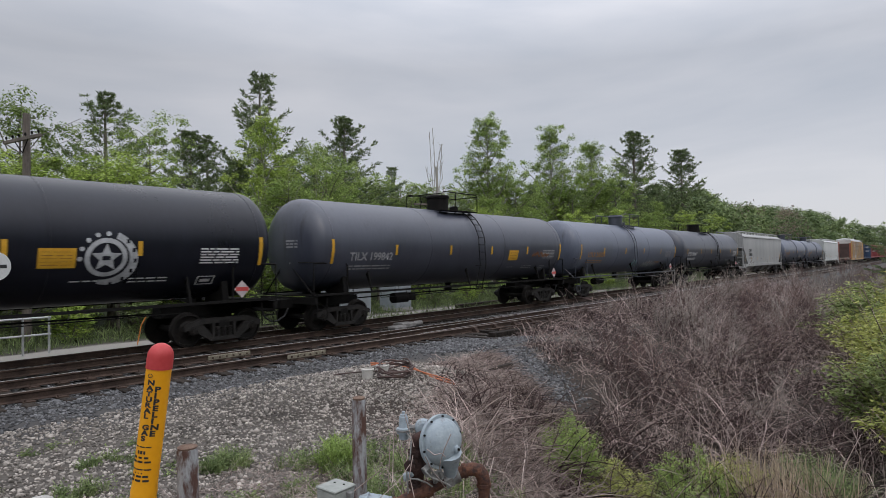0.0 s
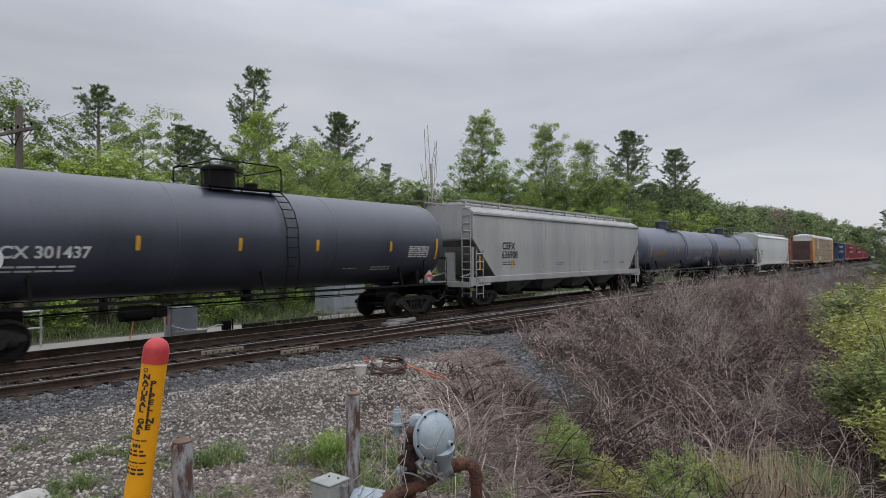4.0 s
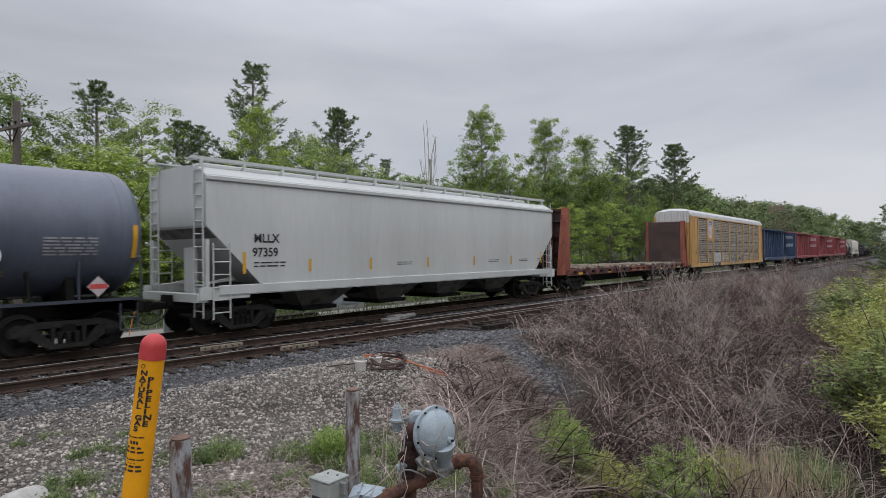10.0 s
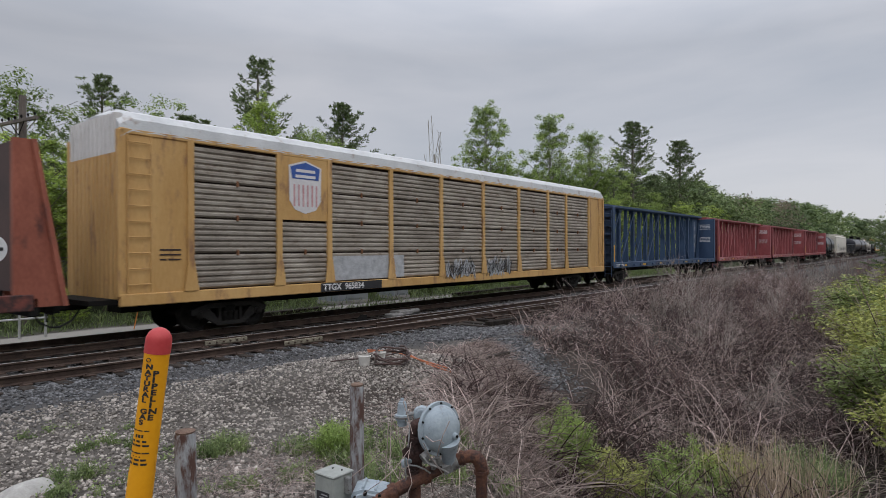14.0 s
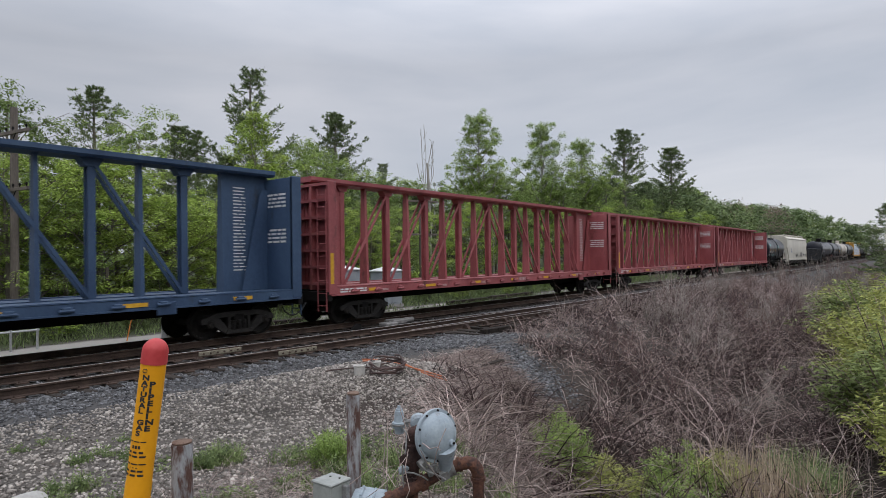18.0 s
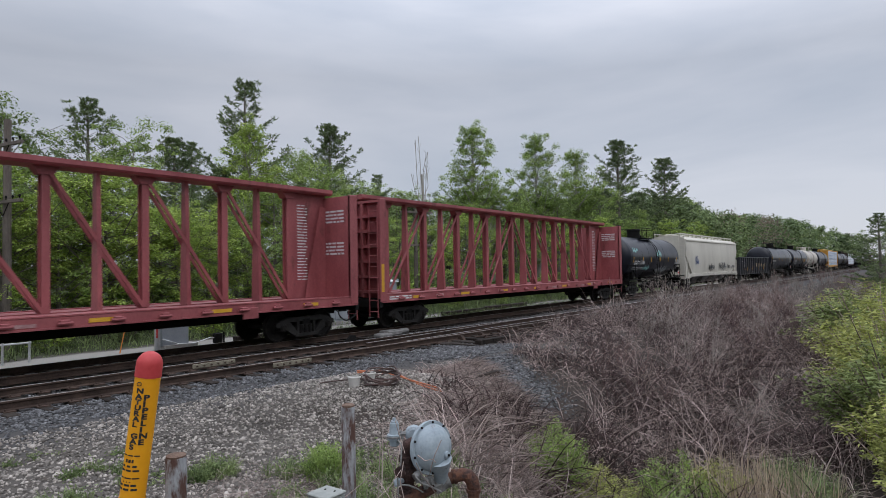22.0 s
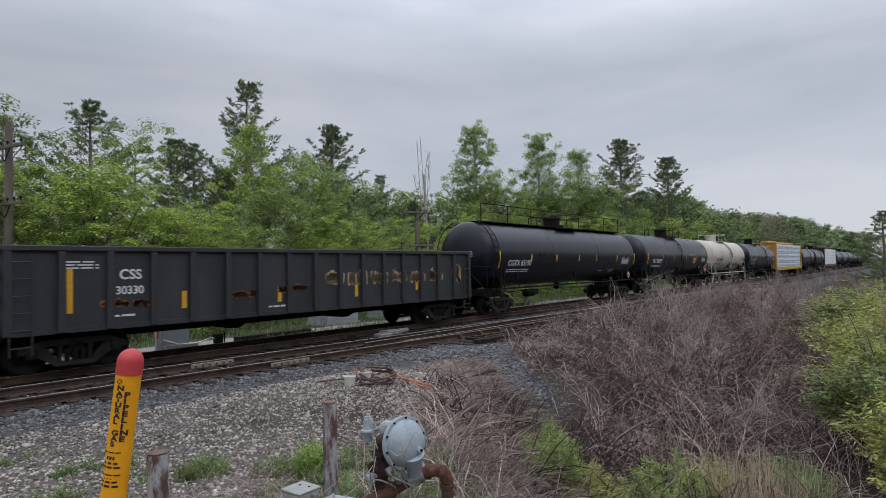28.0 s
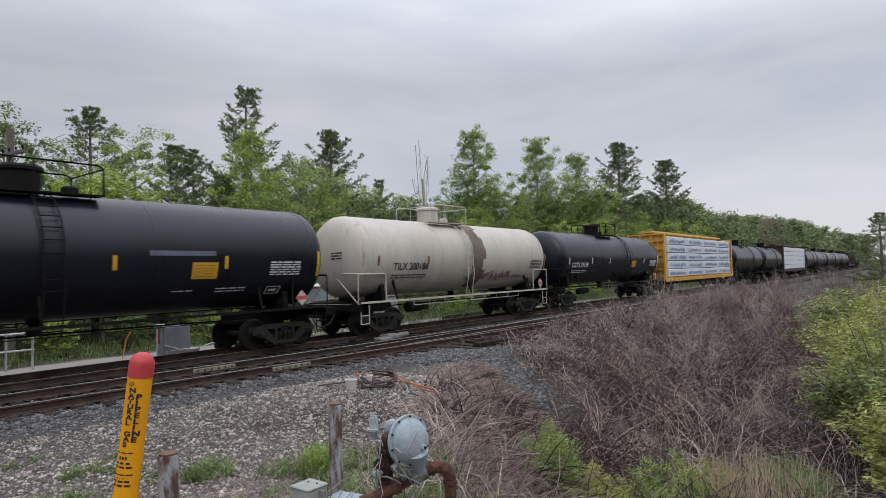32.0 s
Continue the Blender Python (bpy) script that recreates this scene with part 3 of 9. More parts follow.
def wheel_set_mesh():
    s = Solid()
    for sd in (-1, 1):
        r = WHEEL_R
        prof = [(0.66, 0.10), (0.665, 0.28), (0.70, 0.38), (0.685, r + 0.028), (0.712, r + 0.02), (0.725, r), (0.815, r - 0.012), (0.82, r - 0.06), (0.775, r - 0.075), (0.745, 0.25), (0.79, 0.14), (0.83, 0.12), (0.83, 0.085)]
        s.turned([(sd * a, b) for a, b in prof], "y", n=18)
        s.turned([(sd * 0.94, 0.07), (sd * 0.94, 0.125), (sd * 1.12, 0.125), (sd * 1.13, 0.09), (sd * 1.16, 0.085), (sd * 1.165, 0.03)], "y", n=14)
        for k in range(3):
            a = k * 2.0944
            s.rod((0.055 * math.cos(a), sd * 1.16, 0.055 * math.sin(a)), (0.055 * math.cos(a), sd * 1.185, 0.055 * math.sin(a)), 0.016, 6)
    s.rod((0, -1.0, 0), (0, 1.0, 0), 0.085, 12)
    return s.mesh("wheel_set")


SIDE_FRAME, SPRING, WHEEL_SET = side_frame_mesh(), spring_mesh(), wheel_set_mesh()
BOLSTER = Solid().box((0, 0, 0.58), (0.34, 2.2, 0.26), ch=0.03).box((0, 0, 0.74), (0.5, 0.6, 0.08)).mesh("bolster")
BRAKE_BEAM = Solid().rod((0, -0.7, 0.36), (0, 0.7, 0.36), 0.04).mesh("brake_beam")


def truck(car, x, rolls, detail=True):
    """A two-axle truck under a car."""
    t = part("truck", BOLSTER, STEEL_DARK, car, "", pose(x, 0, 0))
    for sd in (-1, 1):
        part("side_frame", SIDE_FRAME, TRUCK_STEEL, t, "", pose(0, sd * 1.03, 0))
        if detail and sd < 0:
            for k in (-1, 0, 1):
                part("spring", SPRING, TRUCK_STEEL, t, "", pose(k * 0.17, sd * 1.06, 0))
    if detail:
        for k in (-0.42, 0.42):
            part("brake_beam", BRAKE_BEAM, STEEL_DARK, t, "", pose(k, 0, 0))
    for k in (-1, 1):
        w = part("wheel_set", WHEEL_SET, WHEEL_STEEL, t, "", pose(k * 0.89, 0, WHEEL_R))
        if rolls:
            SPIN.append((w, k * 0.89, car))
    return t


def coupler(car, L):
    for sd in (-1, 1):
        s = Solid().box((sd * (L / 2 - 0.45), 0, 0.86), (0.7, 0.16, 0.2), ch=0.03)
        s.prism([(sd * (L / 2 - 0.16), -0.14), (sd * (L / 2 + 0.04), -0.17), (sd * (L / 2 + 0.07), 0.02), (sd * (L / 2 - 0.1), 0.16)], "z", 0.72, 1.0)
        part("coupler", s, STEEL_DARK, car)
        h = Solid().pipe([(sd * (L / 2 - 0.5), -0.35, 0.8), (sd * (L / 2 - 0.35), -0.34, 0.55), (sd * (L / 2 - 0.12), -0.3, 0.42), (sd * L / 2, -0.28, 0.4)], 0.025, 6)
        part("brake_hose", h, BLACK_PAINT, car)


def ladder(p, q, width, rungs, along, r=0.018, curve=None):
    """Two rails and rungs from p to q; along: the direction of the rungs."""
    s, p, q, a = Solid(), Vector(p), Vector(q), Vector(along) * width / 2
    for sd in (-1, 1):
        s.rod(p + a * sd, q + a * sd, r, 6)
    for k in range(rungs):
        c = p + (q - p) * (k + 0.5) / rungs
        s.rod(c - a, c + a, r * 0.8, 6)
    return s


CAR_BRAKE = Solid().rod((-0.4, 0, 0.8), (0.35, 0, 0.8), 0.2, 14).box((0.6, 0, 0.82), (0.35, 0.3, 0.3), ch=0.03).mesh("brake_gear")


# ---- tank cars ----
def tank_car(name, at, L, R, paint, label, marks="", marks_ink=None, strips=None, rolls=True, detail=True, trim=None, ladder_at=0.09, full_walk=False, seed=1, far=False, panel=True, graffiti=(), strip_ink=None, zc=None, man=-0.6, marks_at=-0.38, notice=0.133, ends=0.62):
    """A tank on stub sills. strips: places of the reflector strips along the drum, as parts of its length."""
    rng = random.Random(seed)
    car = thing(name, at, label, "tank car", "cars of the passing train")
    trim = trim or STEEL_DARK
    zc = zc or 4.35 - R
    half = L / 2 - ends
    prof = [(-half, 0.02)]
    for k in range(1, 9):
        a = k * math.pi / 16
        prof.append((-half + 0.4 * R * (1 - math.cos(a)), R * math.sin(a) ** 0.8))
    body = prof + [(-half + 0.5 * R + 0.25 + (2 * half - R - 0.5) * k / 5, R) for k in range(6)] + [(-x, r) for x, r in reversed(prof)]
    part("tank", Solid().turned(body, "x", (0, 0, zc), 48), paint, car, "", None, 25)
    for k in ((-1, 1) if far else (-1, -0.34, 0.34, 1)):
        x = k * (half - 0.5 * R)
        part("weld_band", Solid().turned([(x - 0.03, R), (x - 0.02, R + 0.008), (x + 0.02, R + 0.008), (x + 0.03, R)], "x", (0, 0, zc), 48, False), paint, car)
    tx = L / 2 - 2.2
    zb = zc - R
    for sd in (-1, 1):
        s = Solid().box((sd * (L / 2 - 1.9), 0, 0.92), (3.3, 0.55, 0.3), ch=0.02)
        s.box((sd * (L / 2 - 0.75), 0, 1.02), (0.1, 2.9, 0.22))
        s.box((sd * (L / 2 - 1.5), 0, 1.17), (1.4, 2.75, 0.04))
        part("stub_sill", s, STEEL_DARK, car)
        for w in (-1, 1):
            sad = Solid().prism([(w * 0.25, 1.05), (w * 1.2, 1.15), (w * R * 0.72, zc - R * 0.66), (w * R * 0.6, zc - R * 0.86), (w * 0.25, zb + 0.03)], "x", sd * tx - 0.09, sd * tx + 0.09)
            part("saddle", sad, STEEL_DARK, car)
        truck(car, sd * tx, rolls, detail)
        for w in ((-1,) if far else (-1, 1)):
            g = Solid().pipe([(sd * (L / 2 - 0.7), w * 1.38, 1.15), (sd * (L / 2 - 0.7), w * 1.38, 2.15), (sd * (L / 2 - 0.74), w * 1.36, 2.22), (sd * (L / 2 - 0.7), w * 0.2, 2.24)], 0.022, 6)
            g.pipe([(sd * (L / 2 - 0.7), w * 1.38, 2.2), (sd * (L / 2 - 2.0), w * 1.38, 2.2), (sd * (L / 2 - 2.1), w * 1.38, 2.1), (sd * (L / 2 - 2.1), w * 1.38, 1.2)], 0.03, 6)
            part("end_handrail", g, trim, car)
            st = Solid().rod((sd * (L / 2 - 0.8), w * 1.4, 1.1), (sd * (L / 2 - 0.8), w * 1.4, 0.45), 0.02, 6).rod((sd * (L / 2 - 1.2), w * 1.4, 1.1), (sd * (L / 2 - 1.2), w * 1.4, 0.45), 0.02, 6)
            for z in (0.46, 0.75):
                st.rod((sd * (L / 2 - 0.8), w * 1.4, z), (sd * (L / 2 - 1.2), w * 1.4, z), 0.018, 6)
            part("corner_step", st, trim, car)
    coupler(car, L)
    for w in (-1, 1):
        part("end_brace", Solid().rod((-L / 2 + 0.7, w * 0.12, 2.22), (-L / 2 + 0.78, w * 1.25, 1.2), 0.024, 6), trim, car)

    def head(u, v):
        d = 1 - (u * u + v * v) / (R * R)
        return (-half + 0.4 * R * (1 - math.sqrt(max(d, 0.0))) - 0.02, u, zc + v)
    if not far:
        for u, v, rows, wide in ((-0.75, 0.1, 3, 0.62), (-0.6, -0.62, 3, 0.4)):
            part("fine_print", bars(lambda a, b: head(-a, b), -u - wide, v, rows, wide, rng, 0.05, 0.1), marks_ink if marks_ink in (ORANGE_PAINT, BLACK_PAINT) else GREY_PAINT, car)
    # long side rails
    for w in ((-1,) if far else (-1, 1)):
        s = Solid().box((0, w * 1.42, 1.2), (L - 1.6, 0.06, 0.07))
        s.rod((-L / 2 + 3.6, w * 1.4, 0.98), (L / 2 - 3.6, w * 1.4, 0.98), 0.014, 6)
        for k in range(9):
            x = -L / 2 + 3.6 + (L - 7.2) * k / 8
            s.rod((x, w * 1.42, 1.2), (x, w * 1.4, 0.98), 0.012, 5)
        part("side_rail", s, trim, car)
        for k in (-0.32, 0.0, 0.32):
            part("rail_bracket", Solid().prism([(w * 1.42, 1.17), (w * 1.42, 1.24), (w * R * 0.8, zc - R * 0.55), (w * R * 0.74, zc - R * 0.62)], "x", k * L - 0.03, k * L + 0.03), STEEL_DARK, car)
    # underside
    part("outlet_valve", Solid().turned([(zb - 0.34, 0.09), (zb - 0.3, 0.17), (zb - 0.16, 0.17), (zb - 0.12, 0.11), (zb + 0.1, 0.2)], "z", (0.3, 0, 0), 14), STEEL_DARK, car)
    part("brake_gear", CAR_BRAKE, STEEL_DARK, car, "", pose(-L * 0.17, -0.25, 0.02))
    part("brake_pipe", Solid().pipe([(-L / 2 + 1.2, 0.5, 0.84), (-2, 0.6, 0.9), (2, 0.6, 0.9), (L / 2 - 1.2, 0.5, 0.84)], 0.025, 6), STEEL_DARK, car)
    # top fittings
    top = zc + R
    part("manway", Solid().turned([(top - 0.1, 0.45), (top + 0.5, 0.45), (top + 0.51, 0.5), (top + 0.58, 0.5), (top + 0.64, 0.44), (top + 0.66, 0.1)], "z", (man, 0, 0), 24), trim, car)
    part("valve_box", Solid().turned([(top - 0.08, 0.2), (top + 0.2, 0.2), (top + 0.24, 0.14)], "z", (man + 1.1, 0, 0), 16), trim, car)
    p0, p1 = man - 0.9, man + 1.5
    pf = Solid().box(((p0 + p1) / 2, 0, top + 0.01), (p1 - p0, 0.05, 0.05))
    for y in (-0.75, 0.75):
        pf.box(((p0 + p1) / 2, y, top - 0.06), (p1 - p0, 0.42, 0.035))
        for x in (p0 + 0.2, (p0 + p1) / 2, p1 - 0.2):
            pf.rod((x, y, top - 0.06), (x, y * 0.8, top - 0.2), 0.02, 5)
    part("top_platform", pf, trim, car)
    rl = Solid()
    for y in (-0.97, 0.97):
        rl.pipe([(p0, y, top - 0.06), (p0, y, top + 0.6), (p0 + 0.12, y, top + 0.68), (p1 - 0.12, y, top + 0.68), (p1, y, top + 0.6), (p1, y, top - 0.06)], 0.022, 6)
        rl.rod((man, y, top - 0.06), (man, y, top + 0.68), 0.018, 6)
    rl.rod((p0, -0.97, top + 0.6), (p0, 0.97, top + 0.6), 0.018, 6).rod((p1, -0.97, top + 0.6), (p1, 0.97, top + 0.6), 0.018, 6)
    part("top_railing", rl, trim, car)
    if full_walk:
        w = Solid()
        for k in range(8):
            x = -half + 0.8 + (2 * half - 1.6) * k / 7
            w.rod((x, -0.62, top - 0.15), (x, -0.62, top + 0.85), 0.02, 6)
        w.rod((-half + 0.8, -0.62, top + 0.85), (half - 0.8, -0.62, top + 0.85), 0.02, 6)
        w.rod((-half + 0.8, -0.62, top + 0.45), (half - 0.8, -0.62, top + 0.45), 0.014, 6)
        part("walkway_railing", w, trim, car)
        part("walkway", Solid().box((0, -0.42, top + 0.0), (2 * half - 1.2, 0.5, 0.035)), trim, car)
    # ladders bowed round the drum
    for w in ((-1,) if far else (-1, 1)):
        s, lx = Solid(), ladder_at * L
        for e in (-0.21, 0.21):
            pts = [(lx + e, w * 1.42, 1.0), (lx + e, w * (R + 0.12), zc - 0.75)]
            pts += [(lx + e, w * (R + 0.1) * math.cos(radians(a)), zc + (R + 0.1) * math.sin(radians(a))) for a in (-8, 12, 30, 46, 58, 66)]
            s.pipe(pts, 0.02, 6)
        for k in range(10):
            a = radians(-30 + k * 10.5)
            rr = R + 0.1
            z = zc + rr * math.sin(a)
            s.rod((lx - 0.21, w * rr * math.cos(a), z), (lx + 0.21, w * rr * math.cos(a), z), 0.016, 6)
        s.rod((lx - 0.21, w * 1.43, 1.1), (lx + 0.21, w * 1.43, 1.1), 0.016, 6)
        part("side_ladder", s, trim, car)
    # markings on the near side
    put = on_tank(0, 0, R + 0.012, zc)
    ink = marks_ink or WHITE_PAINT
    for k, u in enumerate(strips if strips is not None else (-0.43, -0.2, 0.0, 0.12, 0.27, 0.45)):
        tall = 0.75 if abs(u) > 0.4 else 0.36
        part("reflector_strip", patch(put, u * L - 0.055, u * L + 0.055, -0.36 - (tall - 0.36) * 0.75, 0.0 + (tall - 0.36) * 0.4, 1, 8), strip_ink or YELLOW, car, "faded yellow reflective strip" if k == 0 else "")
    if marks:
        q = on_tank(marks_at * L, -20, R + 0.013, zc)
        part("reporting_mark", text_mesh(marks, 0.38, ink, q), None, car, "car number in block letters")
    if not far:
        part("fine_print", bars(put, marks_at * L, -0.78, 2, 2.0, rng, 0.05, 0.11), ink, car)
        part("fine_print", bars(put, 0.17 * L, -1.02, 1, 0.6, rng, 0.04, 0.1), ink, car)
        part("fine_print", bars(put, 0.24 * L, -0.98, 2, 0.95, rng, 0.04, 0.1), ink, car)
        part("data_panel", bars(put, 0.333 * L, -0.2, 6, 1.12, rng, 0.04, 0.075), GREY_PAINT if ink == ORANGE_PAINT else ink, car, "pale stencilled data panel")
        if panel:
            fr = Solid()
            for u0, u1, v0, v1 in ((0, 0.5, 0, 0.03), (0, 0.5, 0.27, 0.3), (0, 0.03, 0, 0.3), (0.47, 0.5, 0, 0.3), (0.1, 0.38, 0.1, 0.2)):
                q = patch(put, 0.335 * L + u0, 0.335 * L + u1, -1.25 + v0, -1.25 + v1, 1, 1)
                fr.add(q.v, q.f)
            part("consolidated_stencil", fr, ink, car)
            part("warning_panel", patch(put, notice * L, notice * L + 0.75, -0.64, -0.18, 1, 6), YELLOW, car, "yellow warning panel")
            part("warning_print", bars(on_tank(0, 0, R + 0.016, zc), notice * L + 0.06, -0.27, 5, 0.62, rng, 0.01, 0.075), RUST, car)
        dm = Solid()
        for h, off in ((0.24, 0.0),):
            x, z = 0.4 * L, 1.52
            dm.add([(x - h, -1.45, z), (x, -1.45, z - h), (x + h, -1.45, z), (x, -1.45, z + h), (x - h, -1.43, z), (x, -1.43, z - h), (x + h, -1.43, z), (x, -1.43, z + h)], [(0, 1, 2, 3), (7, 6, 5, 4), (0, 4, 5, 1), (1, 5, 6, 2), (2, 6, 7, 3), (3, 7, 4, 0)])
        pl = part("placard", dm, PLACARD_WHITE, car, "red and white diamond placard")
        part("placard_band", Solid().prism([(x - 0.2, z - 0.05), (x + 0.2, z - 0.05), (x + 0.2, z + 0.06), (x - 0.2, z + 0.06)], "y", -1.456, -1.451), PLACARD_RED, pl)
        part("placard_post", Solid().rod((x, -1.42, 1.2), (x, -1.42, 1.45), 0.02, 6), trim, car)
    for gx, gv, gw, gh, ink2, n in graffiti:
        part("graffiti", scribble(on_tank(0, 0, R + 0.014, zc), gx * L, gv, gw, gh, rng, 0.05, n), ink2, car, "sprayed graffiti loops")
    return car


PLACARD_WHITE = surf("placard_white", (0.42, 0.36, 0.36), (0.52, 0.46, 0.46), 6, 0.5, 0, 0, 30)
PLACARD_RED = surf("placard_red", (0.45, 0.05, 0.05), (0.55, 0.09, 0.08), 6, 0.5, 0, 0, 30)
GRAFFITI_PALE = surf("pale_spray_paint", (0.2, 0.42, 0.41), (0.36, 0.58, 0.56), 4, 0.6, 0, 0, 20)
GRAFFITI_WHITE = surf("white_spray_paint", (0.3, 0.31, 0.32), (0.5, 0.51, 0.53), 4, 0.6, 0, 0, 20)
GRAFFITI_PINK = surf("purple_spray_paint", (0.16, 0.07, 0.08), (0.24, 0.11, 0.12), 4, 0.6, 0, 0, 20)
GRAFFITI_TAN = surf("tan_spray_paint", (0.5, 0.37, 0.22), (0.62, 0.48, 0.32), 4, 0.6, 0, 0, 20)
RUST = surf("rust_streak", (0.14, 0.06, 0.03), (0.25, 0.12, 0.06), 5, 0.85, 0, 0.1, 30)
INK_BLUE = surf("blue_stencil", (0.05, 0.08, 0.2), (0.08, 0.12, 0.26), 4, 0.6, 0, 0, 20)


# ---- covered hoppers ----
def hopper_car(name, at, L, paint, label, marks, number, ink, rolls=True, chutes=4, graffiti=(), seed=3, strips=True, bowed=0.0, mark_x=2.25, mark_size=0.45, up=0.0):
    rng = random.Random(seed)
    car = thing(name, at, label, "hopper car", "cars of the passing train")
    e0, W = L / 2 - (0.62 if bowed else 0.95), 1.52
    # body lofted along x: low edge rises over the trucks
    st = [(-e0, 3.05), (-e0 + 0.02, 3.0), (-e0 + 1.65, 1.42), (-e0 + 2.2, 1.35), (e0 - 2.2, 1.35), (e0 - 1.65, 1.42), (e0 - 0.02, 3.0), (e0, 3.05)]
    ring = []
    for x, z0 in st:
        b = bowed if abs(x) < e0 - 1 else bowed * 0.6
        side = [(-W, z0), (-W - b, z0 + ((4.05 + up) - z0) * 0.45), (-W, (4.05 + up)), (-W + 0.05, (4.2 + up)), (-1.1, (4.42 + up)), (-0.6, (4.5 + up))]
        ring.append([(x, y, z) for y, z in side] + [(x, -y, z) for y, z in reversed(side)])
    n = len(ring[0])
    vs = [p for r in ring for p in r]
    fs = [(k * n + i, k * n + (i + 1) % n, k * n + n + (i + 1) % n, k * n + n + i) for k in range(len(ring) - 1) for i in range(n)]
    fs += [tuple(range(n))[::-1], tuple(range(len(vs) - n, len(vs)))]
    part("body", Solid().add(vs, fs), paint, car, "", None, 40)
    cap = Solid()
    for w in (-1, 1):
        cap.prism([(w * (W + 0.02), (4.02 + up)), (w * (W + 0.06), (4.05 + up)), (w * (W + 0.06), (4.14 + up)), (w * (W - 0.02), (4.17 + up))], "x", -e0 - 0.02, e0 + 0.02)
    part("eave_rail", cap, paint, car)
    for w in (-1, 1):
        s = Solid().box((0, w * (W + 0.02), 1.27), (2 * e0 - 0.7, 0.09, 0.26), ch=0.015)
        s.box((0, w * (W - 0.05), 1.14), (2 * e0 - 0.7, 0.2, 0.03))
        part("side_sill", s, paint, car)
    # roof walk
    for w in (-1, 1):
        s = Solid().box((0, w * 0.86, (4.66 + up)), (2 * e0 + 0.3, 0.26, 0.04))
        s.box((0, w * 1.02, (4.68 + up)), (2 * e0 + 0.3, 0.03, 0.09))
        for k in range(15):
            x = -e0 + 0.15 + (2 * e0 - 0.3) * k / 14
            s.prism([(w * 0.75, (4.42 + up)), (w * 1.08, (4.38 + up)), (w * 1.05, (4.7 + up)), (w * 1.01, (4.7 + up)), (w * 0.98, (4.52 + up))], "x", x - 0.04, x + 0.04)
        part("roof_walk", s, paint, car)
    hs = Solid().box((0, 0, (4.6 + up)), (2 * e0 - 1.2, 0.62, 0.14), ch=0.03)
    part("hatch_cover", hs, paint, car)
    # chutes
    span = 2 * e0 - 5.2
    for k in range(chutes):
        x = -span / 2 + span * (k + 0.5) / chutes
        h = span / chutes / 2
        s = Solid()
        top = [(x - h * 0.86, -1.42, 1.34), (x + h * 0.86, -1.42, 1.34), (x + h * 0.86, 1.42, 1.34), (x - h * 0.86, 1.42, 1.34)]
        low = [(x - h * 0.36, -0.8, 0.58), (x + h * 0.36, -0.8, 0.58), (x + h * 0.36, 0.8, 0.58), (x - h * 0.36, 0.8, 0.58)]
        s.add(top + low, [(0, 1, 5, 4), (1, 2, 6, 5), (2, 3, 7, 6), (3, 0, 4, 7), (4, 5, 6, 7), (3, 2, 1, 0)])
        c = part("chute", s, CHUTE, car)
        part("outlet_gate", Solid().box((x, 0, 0.5), (h * 0.85, 1.9, 0.13), ch=0.02).rod((x, -1.0, 0.52), (x, 1.0, 0.52), 0.03, 6), STEEL_DARK, c)
    part("centre_sill", Solid().box((0, 0, 0.98), (L - 1.2, 0.5, 0.32)), STEEL_DARK, car)
    for sd in (-1, 1):
        s = Solid()
        x0 = sd * (e0 - 0.2)
        s.box((sd * (e0 + 0.1), 0, 1.08), (0.3, 3.0, 0.22))
        s.box((sd * (e0 - 0.55), -W + 0.02, 1.2), (1.5, 0.09, 0.34)).box((sd * (e0 - 0.55), W - 0.02, 1.2), (1.5, 0.09, 0.34))
        part("end_sill", s, paint, car)
        p = Solid()
        for w in (-1, 1):
            p.box((sd * (e0 - 0.06), w * 1.42, 1.9), (0.1, 0.12, 1.5))
            p.prism([(sd * (e0 - 0.1), 1.4), (sd * (e0 - 0.2), 1.4), (sd * (e0 - 1.3), 1.5), (sd * (e0 - 1.2), 1.6)], "y", w * 0.8 - 0.05, w * 0.8 + 0.05)
        p.box((sd * (e0 - 0.4), 0, 1.75), (0.12, 0.5, 1.4))
        part("end_post", p, paint, car)
        sl = Solid().prism([(sd * (e0 - 0.05), 2.95), (sd * (e0 - 2.0), 1.2), (sd * (e0 - 2.05), 1.26), (sd * (e0 - 0.05), 3.03)], "y", -1.45, 1.45)
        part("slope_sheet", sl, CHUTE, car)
        for w in (-1, 1):
            part("corner_ladder", ladder((sd * (e0 + 0.04), w * 1.2, 0.55), (sd * (e0 + 0.04), w * 1.2, (4.5 + up)), 0.45, 12, (0, 1, 0), 0.022), paint, car)
            part("corner_ladder", ladder((sd * (e0 - 0.42), w * (W + 0.05), 0.5), (sd * (e0 - 0.42), w * (W + 0.05), 2.55), 0.5, 6, (1, 0, 0), 0.022), paint, car)
        truck(car, sd * (L / 2 - 2.3), rolls)
    part("brake_gear", CAR_BRAKE, STEEL_DARK, car, "", pose(L / 2 - 1.2, 0.4, 0.9))
    coupler(car, L)
    put = on_side(0, -W - bowed - 0.012, 0)
    if strips:
        for k in range(7):
            x = (-0.43 if mark_x > 2 else -0.4, -0.305 if mark_x > 2 else -0.289, -0.163, -0.017, 0.128, 0.267, 0.399)[k] * L
            part("reflector_strip", patch(put, x - 0.05, x + 0.05, 1.7, 2.3 if k in (0, 6) else 2.08, 1, 1), YELLOW, car)
    part("reporting_mark", text_mesh(marks, mark_size, ink, on_side(-e0 + mark_x, -W - bowed - 0.013, 2.58)), None, car, "owner's code in block letters")
